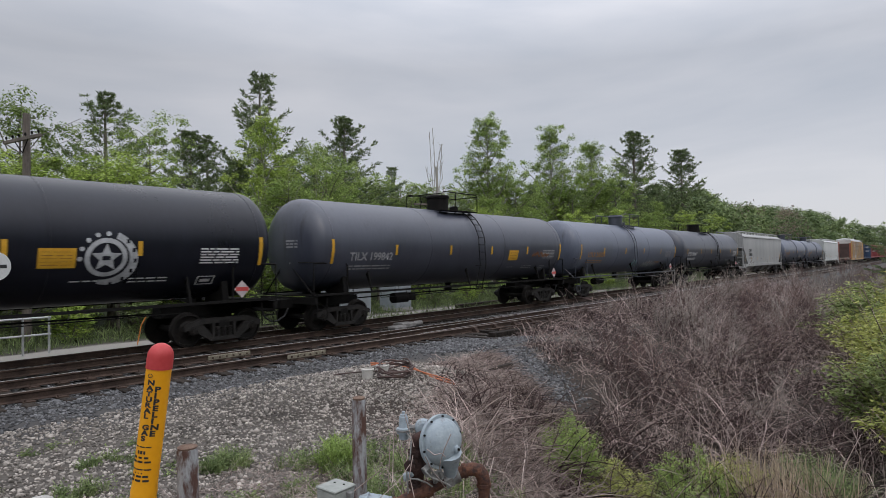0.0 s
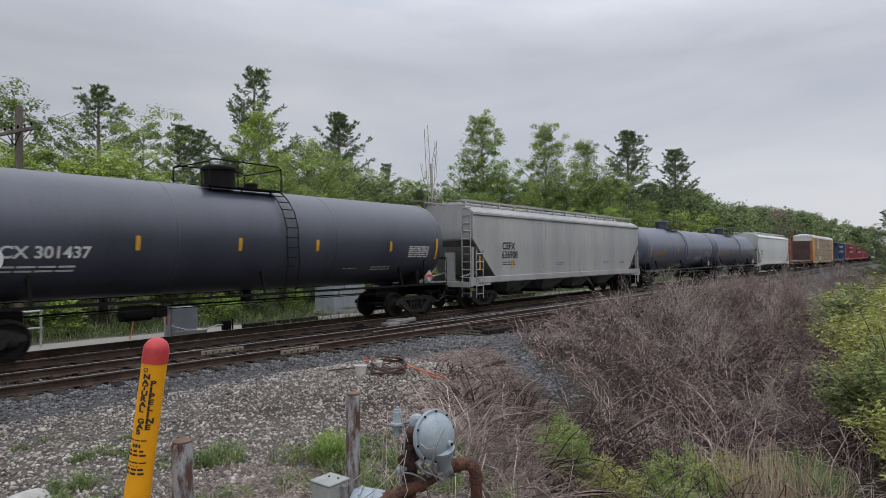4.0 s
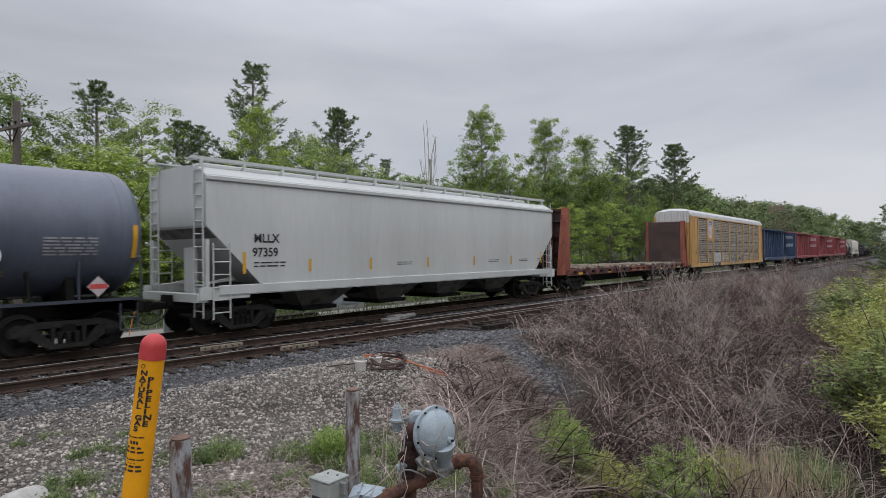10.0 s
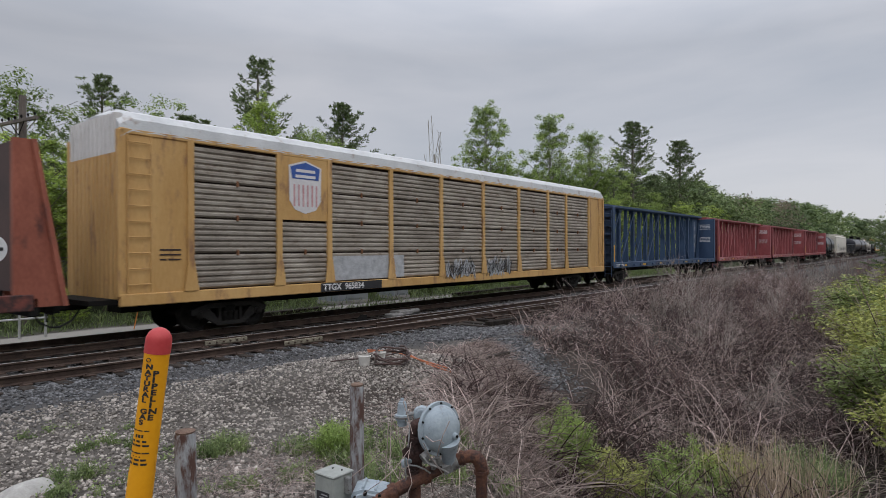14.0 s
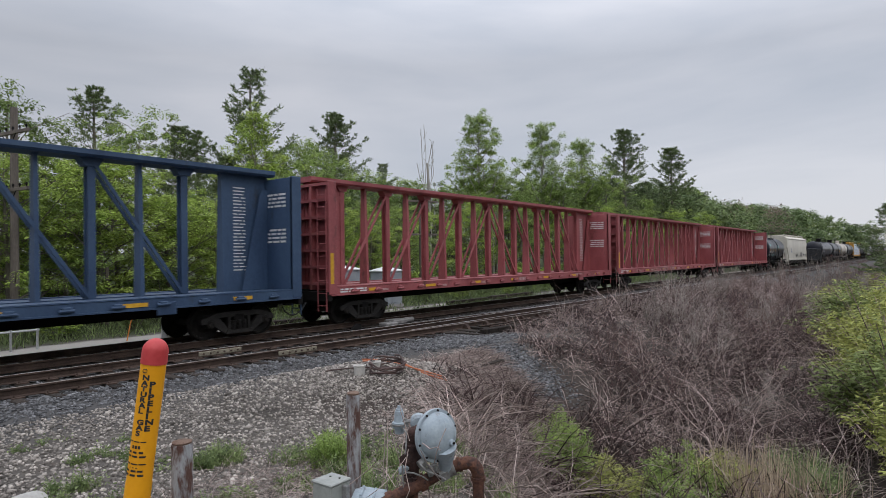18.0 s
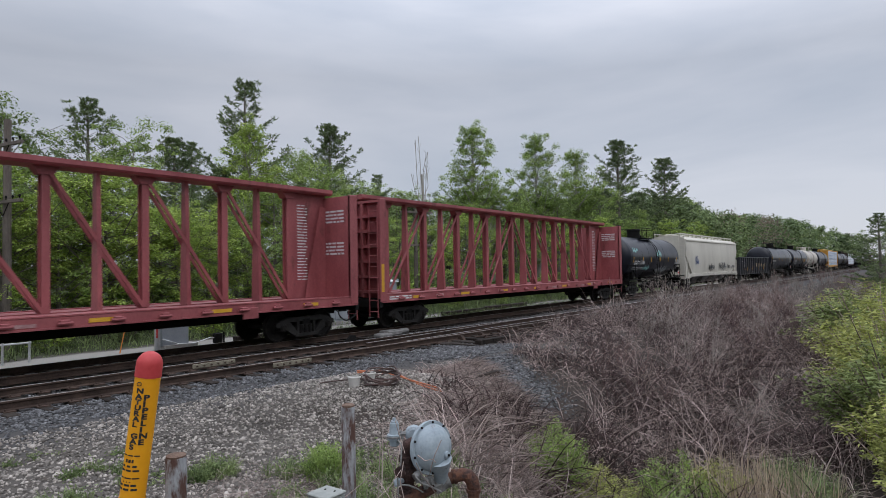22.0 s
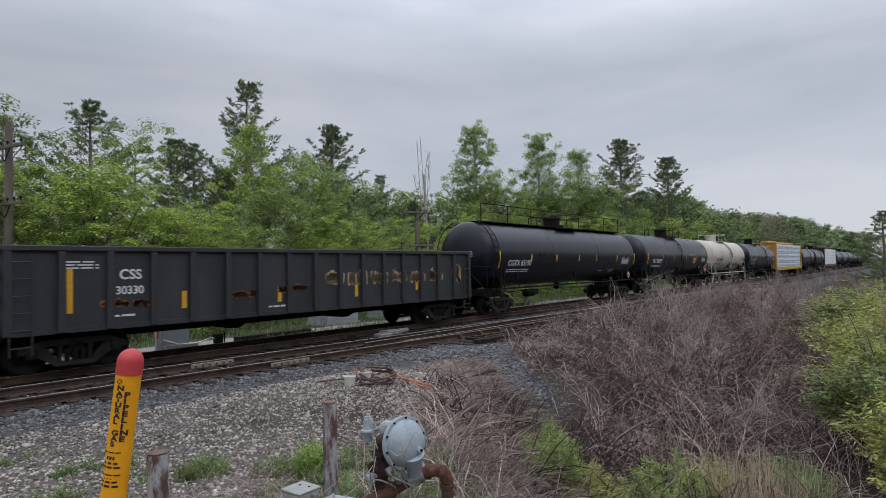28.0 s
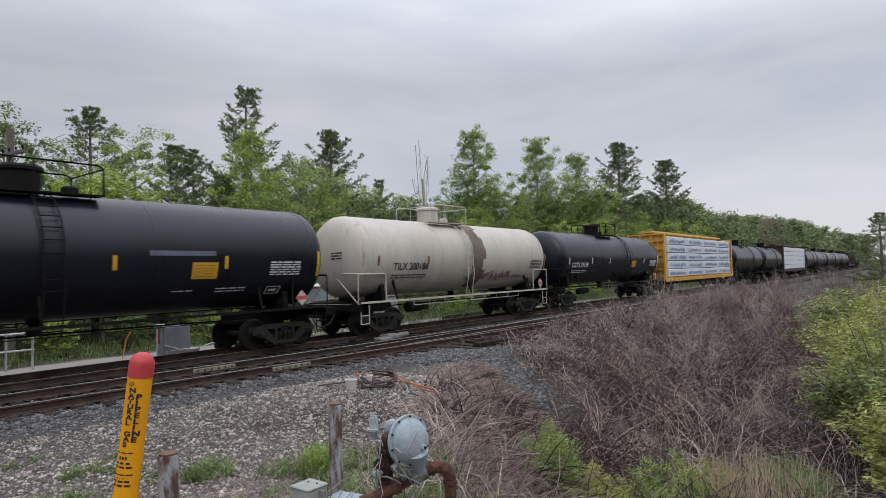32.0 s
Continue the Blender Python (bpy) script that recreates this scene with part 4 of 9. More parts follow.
    part("car_number", text_mesh(number, mark_size, ink, on_side(-e0 + mark_x - 0.05, -W - bowed - 0.013, 2.18)), None, car, "car number in block letters")
    if not bowed:
        part("fine_print", bars(put, -e0 + mark_x, 1.98, 2, 1.1, rng, 0.035, 0.1), ink, car)
    for x in (-0.1, 0.18, 0.3, 0.38):
        part("fine_print", bars(put, x * L, 1.9, 2, 0.8, rng, 0.022, 0.075), ink, car)
    if bowed:
        for sd in (-1, 1):
            sheet = part("end_sheet", Solid().box((sd * (e0 - 0.02), 0, 2.7), (0.05, 2.76, 2.8), ch=0.01), paint, car)
            # flat dark discs stand in for the shaded insides of round openings
            for y in (-0.8, 0.8):
                part("access_hole", Solid().rod((sd * (e0 + 0.004), y, 1.75), (sd * (e0 + 0.012), y, 1.75), 0.24, 20), STEEL_DARK, sheet, "dark disc standing in for a hole's shaded inside")
            part("side_plate", Solid().prism([(sd * (e0 - 0.02), 1.3), (sd * (e0 - 1.05), 1.3), (sd * (e0 - 0.75), 2.0), (sd * (e0 - 0.3), 2.6), (sd * (e0 - 0.02), 3.0)], "y", -1.44, -1.4), paint, car)
    for gx, gz, gw, gh, ink2, nn in graffiti:
        part("graffiti", scribble(put, gx * L, gz, gw, gh, rng, 0.05, nn), ink2, car, "sprayed graffiti loops")
    return car


# ---- bulkhead flat car ----
def flat_car(at, L, rolls=True):
    rng = random.Random(8)
    car = thing("bulkhead_flat_car", at, "rusty red empty flat car with tall bulkheads and wooden deck", "flat car", "cars of the passing train")
    e0 = L / 2 - 0.8
    for w in (-1, 1):
        part("side_sill", Solid().box((0, w * 1.42, 1.1), (2 * e0, 0.1, 0.36), ch=0.02), FLAT_RED, car)
        for k in range(17):
            x = -e0 + 0.9 + (2 * e0 - 1.8) * k / 16
            part("stake_pocket", STAKE, STEEL_DARK, car, "", pose(x, w * 1.5, 1.12))
    part("fish_belly", Solid().prism([(-e0 + 0.5, 1.1), (-e0 + 3.4, 0.95), (-e0 + 4.6, 0.48), (e0 - 4.6, 0.48), (e0 - 3.4, 0.95), (e0 - 0.5, 1.1)], "y", -0.7, 0.7), STEEL_DARK, car)
    for k in range(58):
        x = -e0 + 1.3 + (2 * e0 - 2.6) * k / 57
        if rng.random() < 0.16:
            continue
        part("deck_plank", DECK_PLANK, PLANK, car, "", pose(x, rng.uniform(-0.1, 0.06), 1.33 + rng.uniform(-0.03, 0.035), 0, 0, rng.uniform(-1.2, 1.2)))
    for sd in (-1, 1):
        x = sd * (e0 - 0.22)
        part("bulkhead_plate", Solid().box((x - sd * 0.1, 0, 2.95), (0.08, 2.6, 3.2), ch=0.01), FLAT_BROWN, car, "dark brown plywood face")
        for w in (-1, 1):
            part("bulkhead_post", Solid().prism([(x - sd * 0.15, 1.0), (x + sd * 0.85, 1.0), (x + sd * 0.25, 4.6), (x - sd * 0.15, 4.6)], "y", w * 1.36 - 0.09, w * 1.36 + 0.09), FLAT_POST, car)
            part("post_flange", Solid().prism([(x + sd * 0.75, 1.0), (x + sd * 0.87, 1.0), (x + sd * 0.27, 4.6), (x + sd * 0.17, 4.6)], "y", w * 1.36 - 0.17, w * 1.36 + 0.17), FLAT_POST, car)
        for w in (-0.45, 0.45):
            part("bulkhead_rib", Solid().prism([(x - sd * 0.05, 1.2), (x + sd * 0.5, 1.2), (x + sd * 0.16, 4.5), (x - sd * 0.05, 4.5)], "y", w - 0.06, w + 0.06), FLAT_POST if w < 0 else FLAT_RED, car)
        for z in (1.5, 2.3, 3.1, 3.9, 4.5):
            part("bulkhead_beam", Solid().box((x + sd * 0.05, 0, z), (0.14, 2.6, 0.1)), FLAT_BROWN if z < 4.4 else FLAT_RED, car)
        part("end_sill", Solid().box((sd * e0, 0, 1.0), (0.2, 2.9, 0.4), ch=0.02), STEEL_DARK, car)
        part("bulkhead_ladder", ladder((x + sd * 0.66, -1.05, 0.6), (x + sd * 0.34, -1.05, 4.2), 0.42, 9, (0, 1, 0), 0.02), STEEL_DARK, car)
        truck(car, sd * (L / 2 - 2.6), rolls)
    coupler(car, L)
    put = on_side(0, -1.475, 0)
    for x in (-0.4, -0.22, 0.02, 0.2, 0.38):
        part("reflector_strip", patch(put, x * L, x * L + 0.5, 0.97, 1.09, 1, 1), YELLOW, car)
    part("red_primer_patch", patch(put, -1.0, 1.6, 0.98, 1.25, 1, 1), PRIMER, car, "bright red primer patch under faded letters")
    part("faded_letters", bars(on_side(0, -1.478, 0), -0.8, 1.06, 1, 2.2, rng, 0.13, 0.1), FLAT_RED, car)
    return car


# ---- centre-beam flat cars ----
def beam_car(name, at, L, paint, label, rolls=True, load=None, detail=True, letters=True, seed=5):
    rng = random.Random(seed)
    car = thing(name, at, label, "flat car", "cars of the passing train")
    e0 = L / 2 - 0.62
    for w in (-1, 1):
        s = Solid().box((0, w * 1.4, 1.16), (2 * e0, 0.1, 0.26), ch=0.02).box((0, w * 1.4, 1.03), (2 * e0, 0.2, 0.04)).box((0, w * 1.36, 1.3), (2 * e0, 0.2, 0.03))
        part("side_sill", s, paint, car)
        if detail and w < 0:
            for k in range(19):
                x = -e0 + 1.0 + (2 * e0 - 2) * k / 18
                part("winch", WINCH.setdefault(paint.name, STAKE_SHAPE.mesh("winch")), paint, car, "", pose(x, w * 1.5, 1.15))
    dk = Solid().box((0, -0.78, 1.26), (2 * e0 - 0.4, 1.1, 0.06)).box((0, 0.78, 1.26), (2 * e0 - 0.4, 1.1, 0.06))
    part("deck", dk, paint, car)
    part("centre_sill", Solid().box((0, 0, 0.95), (L - 1.2, 0.6, 0.5)), STEEL_DARK, car)
    part("top_chord", Solid().prism([(-0.36, 4.82), (0.36, 4.82), (0.42, 4.88), (0.42, 5.0), (-0.42, 5.0), (-0.42, 4.88)], "x", -e0 + 0.1, e0 - 0.1), paint, car)
    p0 = e0 - 1.75
    n = int(round(2 * p0 / 1.2))
    xs = [-p0 + 2 * p0 * k / n for k in range(n + 1)]
    for k, x in enumerate(xs):
        if k % 2:
            s = Solid().prism([(-0.2, 1.25), (0.2, 1.25), (0.09, 4.84), (-0.09, 4.84)], "x", x - 0.055, x + 0.055)
        else:
            s = Solid().box((x, -0.11, 3.03), (0.19, 0.025, 3.6)).box((x, 0.11, 3.03), (0.19, 0.025, 3.6)).box((x, 0, 3.03), (0.025, 0.2, 3.6))
            s.prism([(x - 0.3, 4.82), (x + 0.3, 4.82), (x + 0.16, 4.62), (x - 0.16, 4.62)], "y", -0.16, 0.16)
        part("post", s, paint, car)
    for k in range(0, n - 1, 2):
        up = k < n / 2
        a, b = (xs[k], xs[k + 2])
        z0, z1 = (1.3, 4.7) if up else (4.7, 1.3)
        for y in (-0.14, 0.14):
            part("brace", Solid().prism([(a, z0), (a + 0.11, z0), (b, z1), (b - 0.11, z1)], "y", y - 0.02, y + 0.02), paint, car)
    for sd in (-1, 1):
        part("web_panel", Solid().box((sd * (e0 - 0.95), -0.08, 3.06), (1.55, 0.03, 3.54)).box((sd * (e0 - 0.95), 0.08, 3.06), (1.55, 0.03, 3.54)), paint, car)
        bk = part("bulkhead", Solid().box((sd * (e0 - 0.24), 0, 2.95), (0.06, 2.9, 3.55), ch=0.01), paint, car)
        fr = Solid()
        for w in (-1, 1):
            fr.box((sd * (e0 - 0.1), w * 1.41, 2.9), (0.34, 0.12, 3.7), ch=0.02)
            fr.box((sd * (e0 - 0.12), w * 0.45, 2.95), (0.2, 0.1, 3.5))
        for z in (1.4, 1.95, 2.5, 3.05, 3.6, 4.15, 4.68):
            fr.box((sd * (e0 - 0.12), 0, z), (0.2, 2.8, 0.09))
        part("bulkhead_frame", fr, paint, bk)
        gus = Solid()
        for w in (-1,):
            gus.prism([(sd * (e0 - 0.28), 1.3), (sd * (e0 - 0.28), 4.4), (sd * (e0 - 0.5), 4.4), (sd * (e0 - 1.2), 1.3)], "y", w * 0.2 - 0.02, w * 0.2 + 0.02)
        part("gusset", gus, paint, bk)
        part("end_sill", Solid().box((sd * (e0 + 0.02), 0, 1.0), (0.16, 2.9, 0.3)), STEEL_DARK, car)
        if detail:
            part("corner_ladder", ladder((sd * (e0 + 0.1), -1.15, 0.5), (sd * (e0 + 0.1), -1.15, 4.5), 0.42, 10, (0, 1, 0), 0.02), paint, car)
        truck(car, sd * (L / 2 - 2.5), rolls, detail)
    coupler(car, L)
    put = on_side(0, -1.465, 0)
    if detail:
        for k in range(7):
            x = -e0 + 2.0 + (2 * e0 - 4) * k / 6
            part("reflector_strip", patch(put, x - 0.3, x + 0.3, 1.1, 1.2, 1, 1), YELLOW, car)
        part("reflector_strip", patch(on_side(0, -1.478, 0), -e0 - 0.02, -e0 + 0.12, 1.4, 2.4, 1, 1), YELLOW, car)
        part("fine_print", bars(put, -e0 + 0.4, 1.18, 2, 1.2, rng, 0.05, 0.08), WHITE_PAINT, car)
        if paint == BEAM_RED:
            for k in range(8):
                x, wide = rng.uniform(-e0 + 2, e0 - 2), rng.uniform(0.3, 0.9)
                part("scuffed_patch", patch(on_side(0, -1.462, 0), x, x + wide, 1.08, rng.uniform(1.15, 1.24), 1, 1), SCUFF, car, "scuffed pale patch on the sill" if k == 0 else "")
        part("service_frame", Solid().box((e0 - 4.2, -1.47, 1.02), (0.5, 0.05, 0.32), ch=0.01), paint, car)
    if letters:
        for sd in (-1, 1):
            wall = on_side(0, -0.1, 0)
            part("instruction_panel", bars(wall, sd * (e0 - 1.2) - 0.21, 4.4, 26, 0.42, rng, 0.034, 0.1), WHITE_PAINT, car, "column of white stencilled lines")
        inner = lambda u, v: (e0 - 0.275, -1.25 + u, v)
        part("stencilled_notice", bars(inner, 0.1, 4.2, 4, 0.9, rng, 0.06, 0.12), WHITE_PAINT, car)
        part("stencilled_notice", bars(inner, 0.1, 3.1, 4, 0.9, rng, 0.06, 0.12), WHITE_PAINT, car)
    if load:
        for w in (-1, 1):
            for j in range(5 if w < 0 else 3):
                for i in range(4):
                    wd, hg = (2 * e0 - 1.4) / 4, (3.2 / 5 if w < 0 else 3.2 / 3)
                    x = -e0 + 0.75 + wd * (i + 0.5)
                    z = 1.34 + hg * (j + 0.5)
                    part("lumber_pack", Solid().box((x + rng.uniform(-0.03, 0.03), w * 0.86 + rng.uniform(-0.03, 0.0) * w, z), (wd - 0.04, 1.1, hg - 0.045), ch=0.03), load, car, "wrapped lumber bundle" if i + j == 0 else "")
                    if w < 0 and detail:
                        part("wrap_print", scribble(on_side(0, -1.445, 0), x - wd * 0.42, z - hg * 0.3, wd * 0.8, hg * 0.55, rng, 0.05, 6), WRAP_INK, car)
    return car


# ---- auto rack ----
def auto_rack(at, L, rolls=True):
    rng = random.Random(11)
    car = thing("auto_rack_car", at, "tall yellow auto rack with grey louvred panels and pale roof", "auto rack", "cars of the passing train")
    e0, W = 13.53, 1.5
    offs = [0, 1.76, 4.5, 6.4, 9.22, 12.05, 14.9, 17.75, 20.5, 22.42, 25.1, 27.06]
    # inner shell and deck
    part("inner_shell", Solid().box((0, 0, 3.1), (2 * e0 - 0.5, 2 * W - 0.24, 3.9)), FLAT_BROWN, car)
    for w in (-1, 1):
        part("side_sill", Solid().box((0, w * (W - 0.02), 1.02), (2 * e0, 0.14, 0.3), ch=0.02), RACK_YELLOW, car)
        part("top_rail", Solid().box((0, w * (W - 0.02), 5.06), (2 * e0, 0.1, 0.14), ch=0.02), RACK_YELLOW, car)
        for k, o in enumerate(offs[1:-1], 1):
            x = -e0 + o
            s = Solid().box((x, w * (W + 0.01), 3.1), (0.18, 0.08, 3.9))
            s.prism([(x - 0.2, 1.17), (x + 0.2, 1.17), (x + 0.09, 1.9), (x - 0.09, 1.9)], "y", w * (W + 0.06) - 0.015, w * (W + 0.06) + 0.015)
            part("side_post", s, RACK_YELLOW, car)
        for k in range(1, len(offs) - 2):
            a, b = -e0 + offs[k] + 0.09, -e0 + offs[k + 1] - 0.09
            for r in range(4):
                z0, z1 = 1.2 + r * 0.94, 1.2 + r * 0.94 + 0.9
                if w < 0 and k == 2 and r >= 2:
                    continue
                s = Solid()
                m = 6
                ringp = [(w * (W - 0.05), z0)]
                for i in range(m):
                    z = z0 + (z1 - z0) * i / m
                    h = (z1 - z0) / m
                    ringp += [(w * (W - 0.05), z), (w * (W - 0.005), z + h * 0.3), (w * (W - 0.005), z + h * 0.7)]
                ringp += [(w * (W - 0.05), z1), (w * (W - 0.08), z1), (w * (W - 0.08), z0)]
                s.prism(ringp[1:], "x", a, b)
                part("louvred_panel", s, RACK_PANEL, car, "", None, 20)
                if w < 0 and r:
                    part("panel_clip", CLIP, RUST, car, "", pose((a + b) / 2, -W - 0.01, z0))
        for sd in (-1, 1):
            part("end_side_panel", Solid().box((sd * (e0 - 0.88), w * (W - 0.03), 3.1), (1.72, 0.06, 3.9)), RACK_YELLOW, car)
    # emblem panel: plain shield in its colours
    x0, x1 = -e0 + offs[2], -e0 + offs[3]
    pan = part("emblem_panel", Solid().box(((x0 + x1) / 2, -W + 0.01, 4.05), (x1 - x0 - 0.1, 0.06, 1.9)), RACK_YELLOW, car)
    cx = (x0 + x1) / 2
    sh = lambda k: [(cx - 0.5 * k, 4.35), (cx - 0.56 * k, 4.7), (cx - 0.3 * k, 4.78), (cx, 4.86), (cx + 0.3 * k, 4.78), (cx + 0.56 * k, 4.7), (cx + 0.5 * k, 4.35)]
    part("shield_border", Solid().prism([(cx - 0.6, 4.25), (cx - 0.62, 4.74), (cx, 4.92), (cx + 0.62, 4.74), (cx + 0.6, 4.25), (cx + 0.6, 3.7), (cx + 0.4, 3.42), (cx, 3.3), (cx - 0.4, 3.42), (cx - 0.6, 3.7)], "y", -W - 0.03, -W - 0.022), SHIELD_WHITE, pan)
    part("shield_band", Solid().prism(sh(1.0), "y", -W - 0.036, -W - 0.031), SHIELD_BLUE, pan)
    lt = Solid()
    for z, wd in ((4.6, 0.36), (4.43, 0.38)):
        lt.box((cx, -W - 0.038, z), (2 * wd, 0.004, 0.09))
    part("shield_lettering", lt, SHIELD_WHITE, pan)
    st = Solid()
    for k in range(6):
        st.box((cx - 0.42 + 0.168 * k, -W - 0.033, 3.85), (0.06, 0.004, 0.66))
    part("shield_stripes", st, SHIELD_RED, pan)
    # ends
    for sd in (-1, 1):
        wave = [(sd * (e0 - 0.14), 1.36), (sd * (e0 - 0.14), -1.36)]
        for k in range(11):
            y = -1.36 + 2.72 * k / 11
            wave += [(sd * (e0 - 0.05), y), (sd * (e0 + 0.04), y + 0.05), (sd * (e0 + 0.04), y + 0.19), (sd * (e0 - 0.05), y + 0.24)]
        s, t = Solid().prism(wave, "z", 1.05, 4.55), Solid().prism(wave, "z", 4.553, 5.5)
        part("end_door", s, RACK_YELLOW, car)
        part("end_door_top", t, RACK_WHITE, car, "white-painted upper end door")
        for w in (-1, 1):
            part("corner_post", Solid().box((sd * (e0 - 0.06), w * (W - 0.05), 3.1), (0.2, 0.16, 4.0), ch=0.02), RACK_YELLOW, car)
        part("end_ladder", ladder((sd * (e0 - 0.45), -W - 0.06, 1.2), (sd * (e0 - 0.45), -W - 0.06, 5.0), 0.55, 10, (1, 0, 0), 0.018), RACK_YELLOW, car)
        part("end_platform", Solid().box((sd * (e0 + 0.25), 0, 0.98), (0.7, 2.6, 0.12)), STEEL_DARK, car)
        truck(car, sd * (L / 2 - 4.1), rolls)
    # roof: ribbed arch
    rf = Solid()
    cross = [(-1.53, 5.06), (-1.49, 5.36), (-1.32, 5.54), (-0.8, 5.68), (0, 5.74), (0.8, 5.68), (1.32, 5.54), (1.49, 5.36), (1.53, 5.06)]
    m = 90
    vs, nn = [], len(cross)
    for k in range(m + 1):
        x = -e0 + 2 * e0 * k / m
        h = 0.012 if k % 2 else 0.0
        end = 0.16 if k in (0, m) else 0.0
        vs += [(x, y * (1 + h * 0.3), z + h - end) for y, z in cross]
    fs = [(k * nn + i, k * nn + i + 1, k * nn + nn + i + 1, k * nn + nn + i) for k in range(m) for i in range(nn - 1)]
    fs += [tuple(range(nn))[::-1], tuple(range(len(vs) - nn, len(vs)))]
    rf.add(vs, fs)
    part("roof", rf, RACK_ROOF, car, "pale galvanised arched roof", None, 20)
    part("underframe", Solid().box((0, 0, 0.85), (2 * e0 - 1, 0.8, 0.45)).box((0, 0, 0.88), (9.5, 2.7, 0.12)), STEEL_DARK, car)
    # markings
    put = on_side(0, -W - 0.065, 0)
    part("number_board", patch(put, -e0 + 6.0, -e0 + 8.7, 0.88, 1.16, 1, 1), BLACK_PAINT, car, "black number board on the sill")
    part("reporting_mark", text_mesh("TTGX  965834", 0.28, WHITE_PAINT, on_side(-e0 + 6.1, -W - 0.07, 0.93)), None, car, "car number in white letters")
    part("painted_patch", patch(on_side(0, -W - 0.004, 0), -e0 + 6.55, -e0 + 9.1, 1.22, 2.0, 1, 1), GRAFFITI_WHITE, car, "white paint patch over graffiti")
    part("painted_patch", patch(on_side(0, -W - 0.004, 0), -e0 + 9.35, -e0 + 9.9, 1.22, 2.0, 1, 1), GRAFFITI_WHITE, car)
    for gx in (12.2, 14.95):
        part("graffiti", scribble(on_side(0, -W - 0.066, 0), -e0 + gx, 1.0, 2.0, 0.95, rng, 0.09, 4), GRAFFITI_WHITE, car, "white bubble graffiti")
        part("graffiti", scribble(on_side(0, -W - 0.068, 0), -e0 + gx + 0.04, 1.02, 1.95, 0.9, rng, 0.03, 5), BLACK_PAINT, car)
    for gx in (1.0, 2.2, 24.8):
        part("fine_print", bars(on_side(0, -W - 0.012, 0), -e0 + 0.95, 2.2, 3, 0.55, rng, 0.04, 0.12), FLAT_BROWN, car)
    coupler(car, L)
    return car


# ---- gondola ----
def gondola_car(at, L, rolls=True):
    rng = random.Random(21)
    car = thing("gondola_car", at, "black ribbed steel gondola with worn paint and graffiti", "gondola", "cars of the passing train")
    e0, W = L / 2 - 0.85, 1.45
    for w in (-1, 1):
        part("side_wall", Solid().box((0, w * W, 1.9), (2 * e0, 0.05, 1.75)), GONDOLA, car)
        part("top_chord", Solid().box((0, w * (W + 0.02), 2.82), (2 * e0 + 0.1, 0.18, 0.13), ch=0.02), GONDOLA, car)
        part("bottom_sill", Solid().box((0, w * (W + 0.02), 0.98), (2 * e0, 0.12, 0.12)), GONDOLA, car)
        n = 16
        for k in range(n + 1):
            x = -e0 + 0.06 + (2 * e0 - 0.12) * k / n
            part("side_rib", RIB, GONDOLA, car, "", pose(x, w * (W + 0.08), 0, 0, 0, 0 if w < 0 else 180))
    for sd in (-1, 1):
        s = Solid().box((sd * e0, 0, 1.9), (0.06, 2 * W, 1.8))
        for z in (1.2, 1.7, 2.2, 2.75):
            s.box((sd * (e0 + 0.06), 0, z), (0.12, 2 * W, 0.12))
        for y in (-0.7, 0.7):
            s.box((sd * (e0 + 0.06), y, 1.9), (0.12, 0.12, 1.7))
        part("end_wall", s, GONDOLA, car)
        part("corner_ladder", ladder((sd * (e0 - 0.3), -W - 0.13, 0.5), (sd * (e0 - 0.3), -W - 0.13, 2.7), 0.42, 6, (1, 0, 0), 0.018), GONDOLA, car)
        part("end_sill", Solid().box((sd * (e0 + 0.1), 0, 0.95), (0.25, 2.8, 0.25)), STEEL_DARK, car)
        truck(car, sd * (L / 2 - 2.4), rolls)
    part("floor", Solid().box((0, 0, 1.02), (2 * e0, 2 * W, 0.08)), GONDOLA, car)
    part("centre_sill", Solid().box((0, 0, 0.82), (L - 1.2, 0.5, 0.36)), STEEL_DARK, car)
    for x in (-2.2, 2.2):
        part("cross_bearer", Solid().prism([(-1.4, 0.98), (1.4, 0.98), (0.5, 0.55), (-0.5, 0.55)], "x", x - 0.12, x + 0.12), STEEL_DARK, car)
    coupler(car, L)
    put = on_side(0, -W - 0.04, 0)
    for x, z0, z1 in ((-e0 + 1.27, 1.35, 2.35), (-e0 + 4.0, 1.3, 1.75), (-e0 + 7.0, 1.3, 1.75), (-e0 + 10.15, 1.3, 1.7), (-e0 + 13.3, 1.4, 1.85)):
        part("reflector_strip", patch(put, x - 0.07, x + 0.07, z0, z1, 1, 1), YELLOW, car)
    part("reporting_mark", text_mesh("CSS", 0.33, WHITE_PAINT, on_side(-e0 + 2.36, -W - 0.045, 2.1)), None, car, "owner's code in white letters")
    part("car_number", text_mesh("30330", 0.27, WHITE_PAINT, on_side(-e0 + 2.27, -W - 0.045, 1.74)), None, car, "car number in white letters")
    part("fine_print", bars(put, -e0 + 2.2, 1.2, 1, 0.6, rng, 0.05, 0.1), WHITE_PAINT, car)
    part("fine_print", bars(put, -e0 + 1.2, 2.5, 3, 0.7, rng, 0.03, 0.07), WHITE_PAINT, car)
    part("fine_print", bars(put, -e0 + 6.6, 1.15, 1, 0.6, rng, 0.05, 0.1), WHITE_PAINT, car)
    for k in range(6):
        part("graffiti", scribble(put, -e0 + 8.73 + k * 1.06, 1.7, 0.8, 0.52, rng, 0.11, 5), GRAFFITI_TAN, car, "tan sprayed graffiti blot" if k == 0 else "")
    part("rust_patch", scribble(put, -e0 + 15.5, 1.5, 0.5, 0.9, rng, 0.16, 3), GRAFFITI_TAN, car)
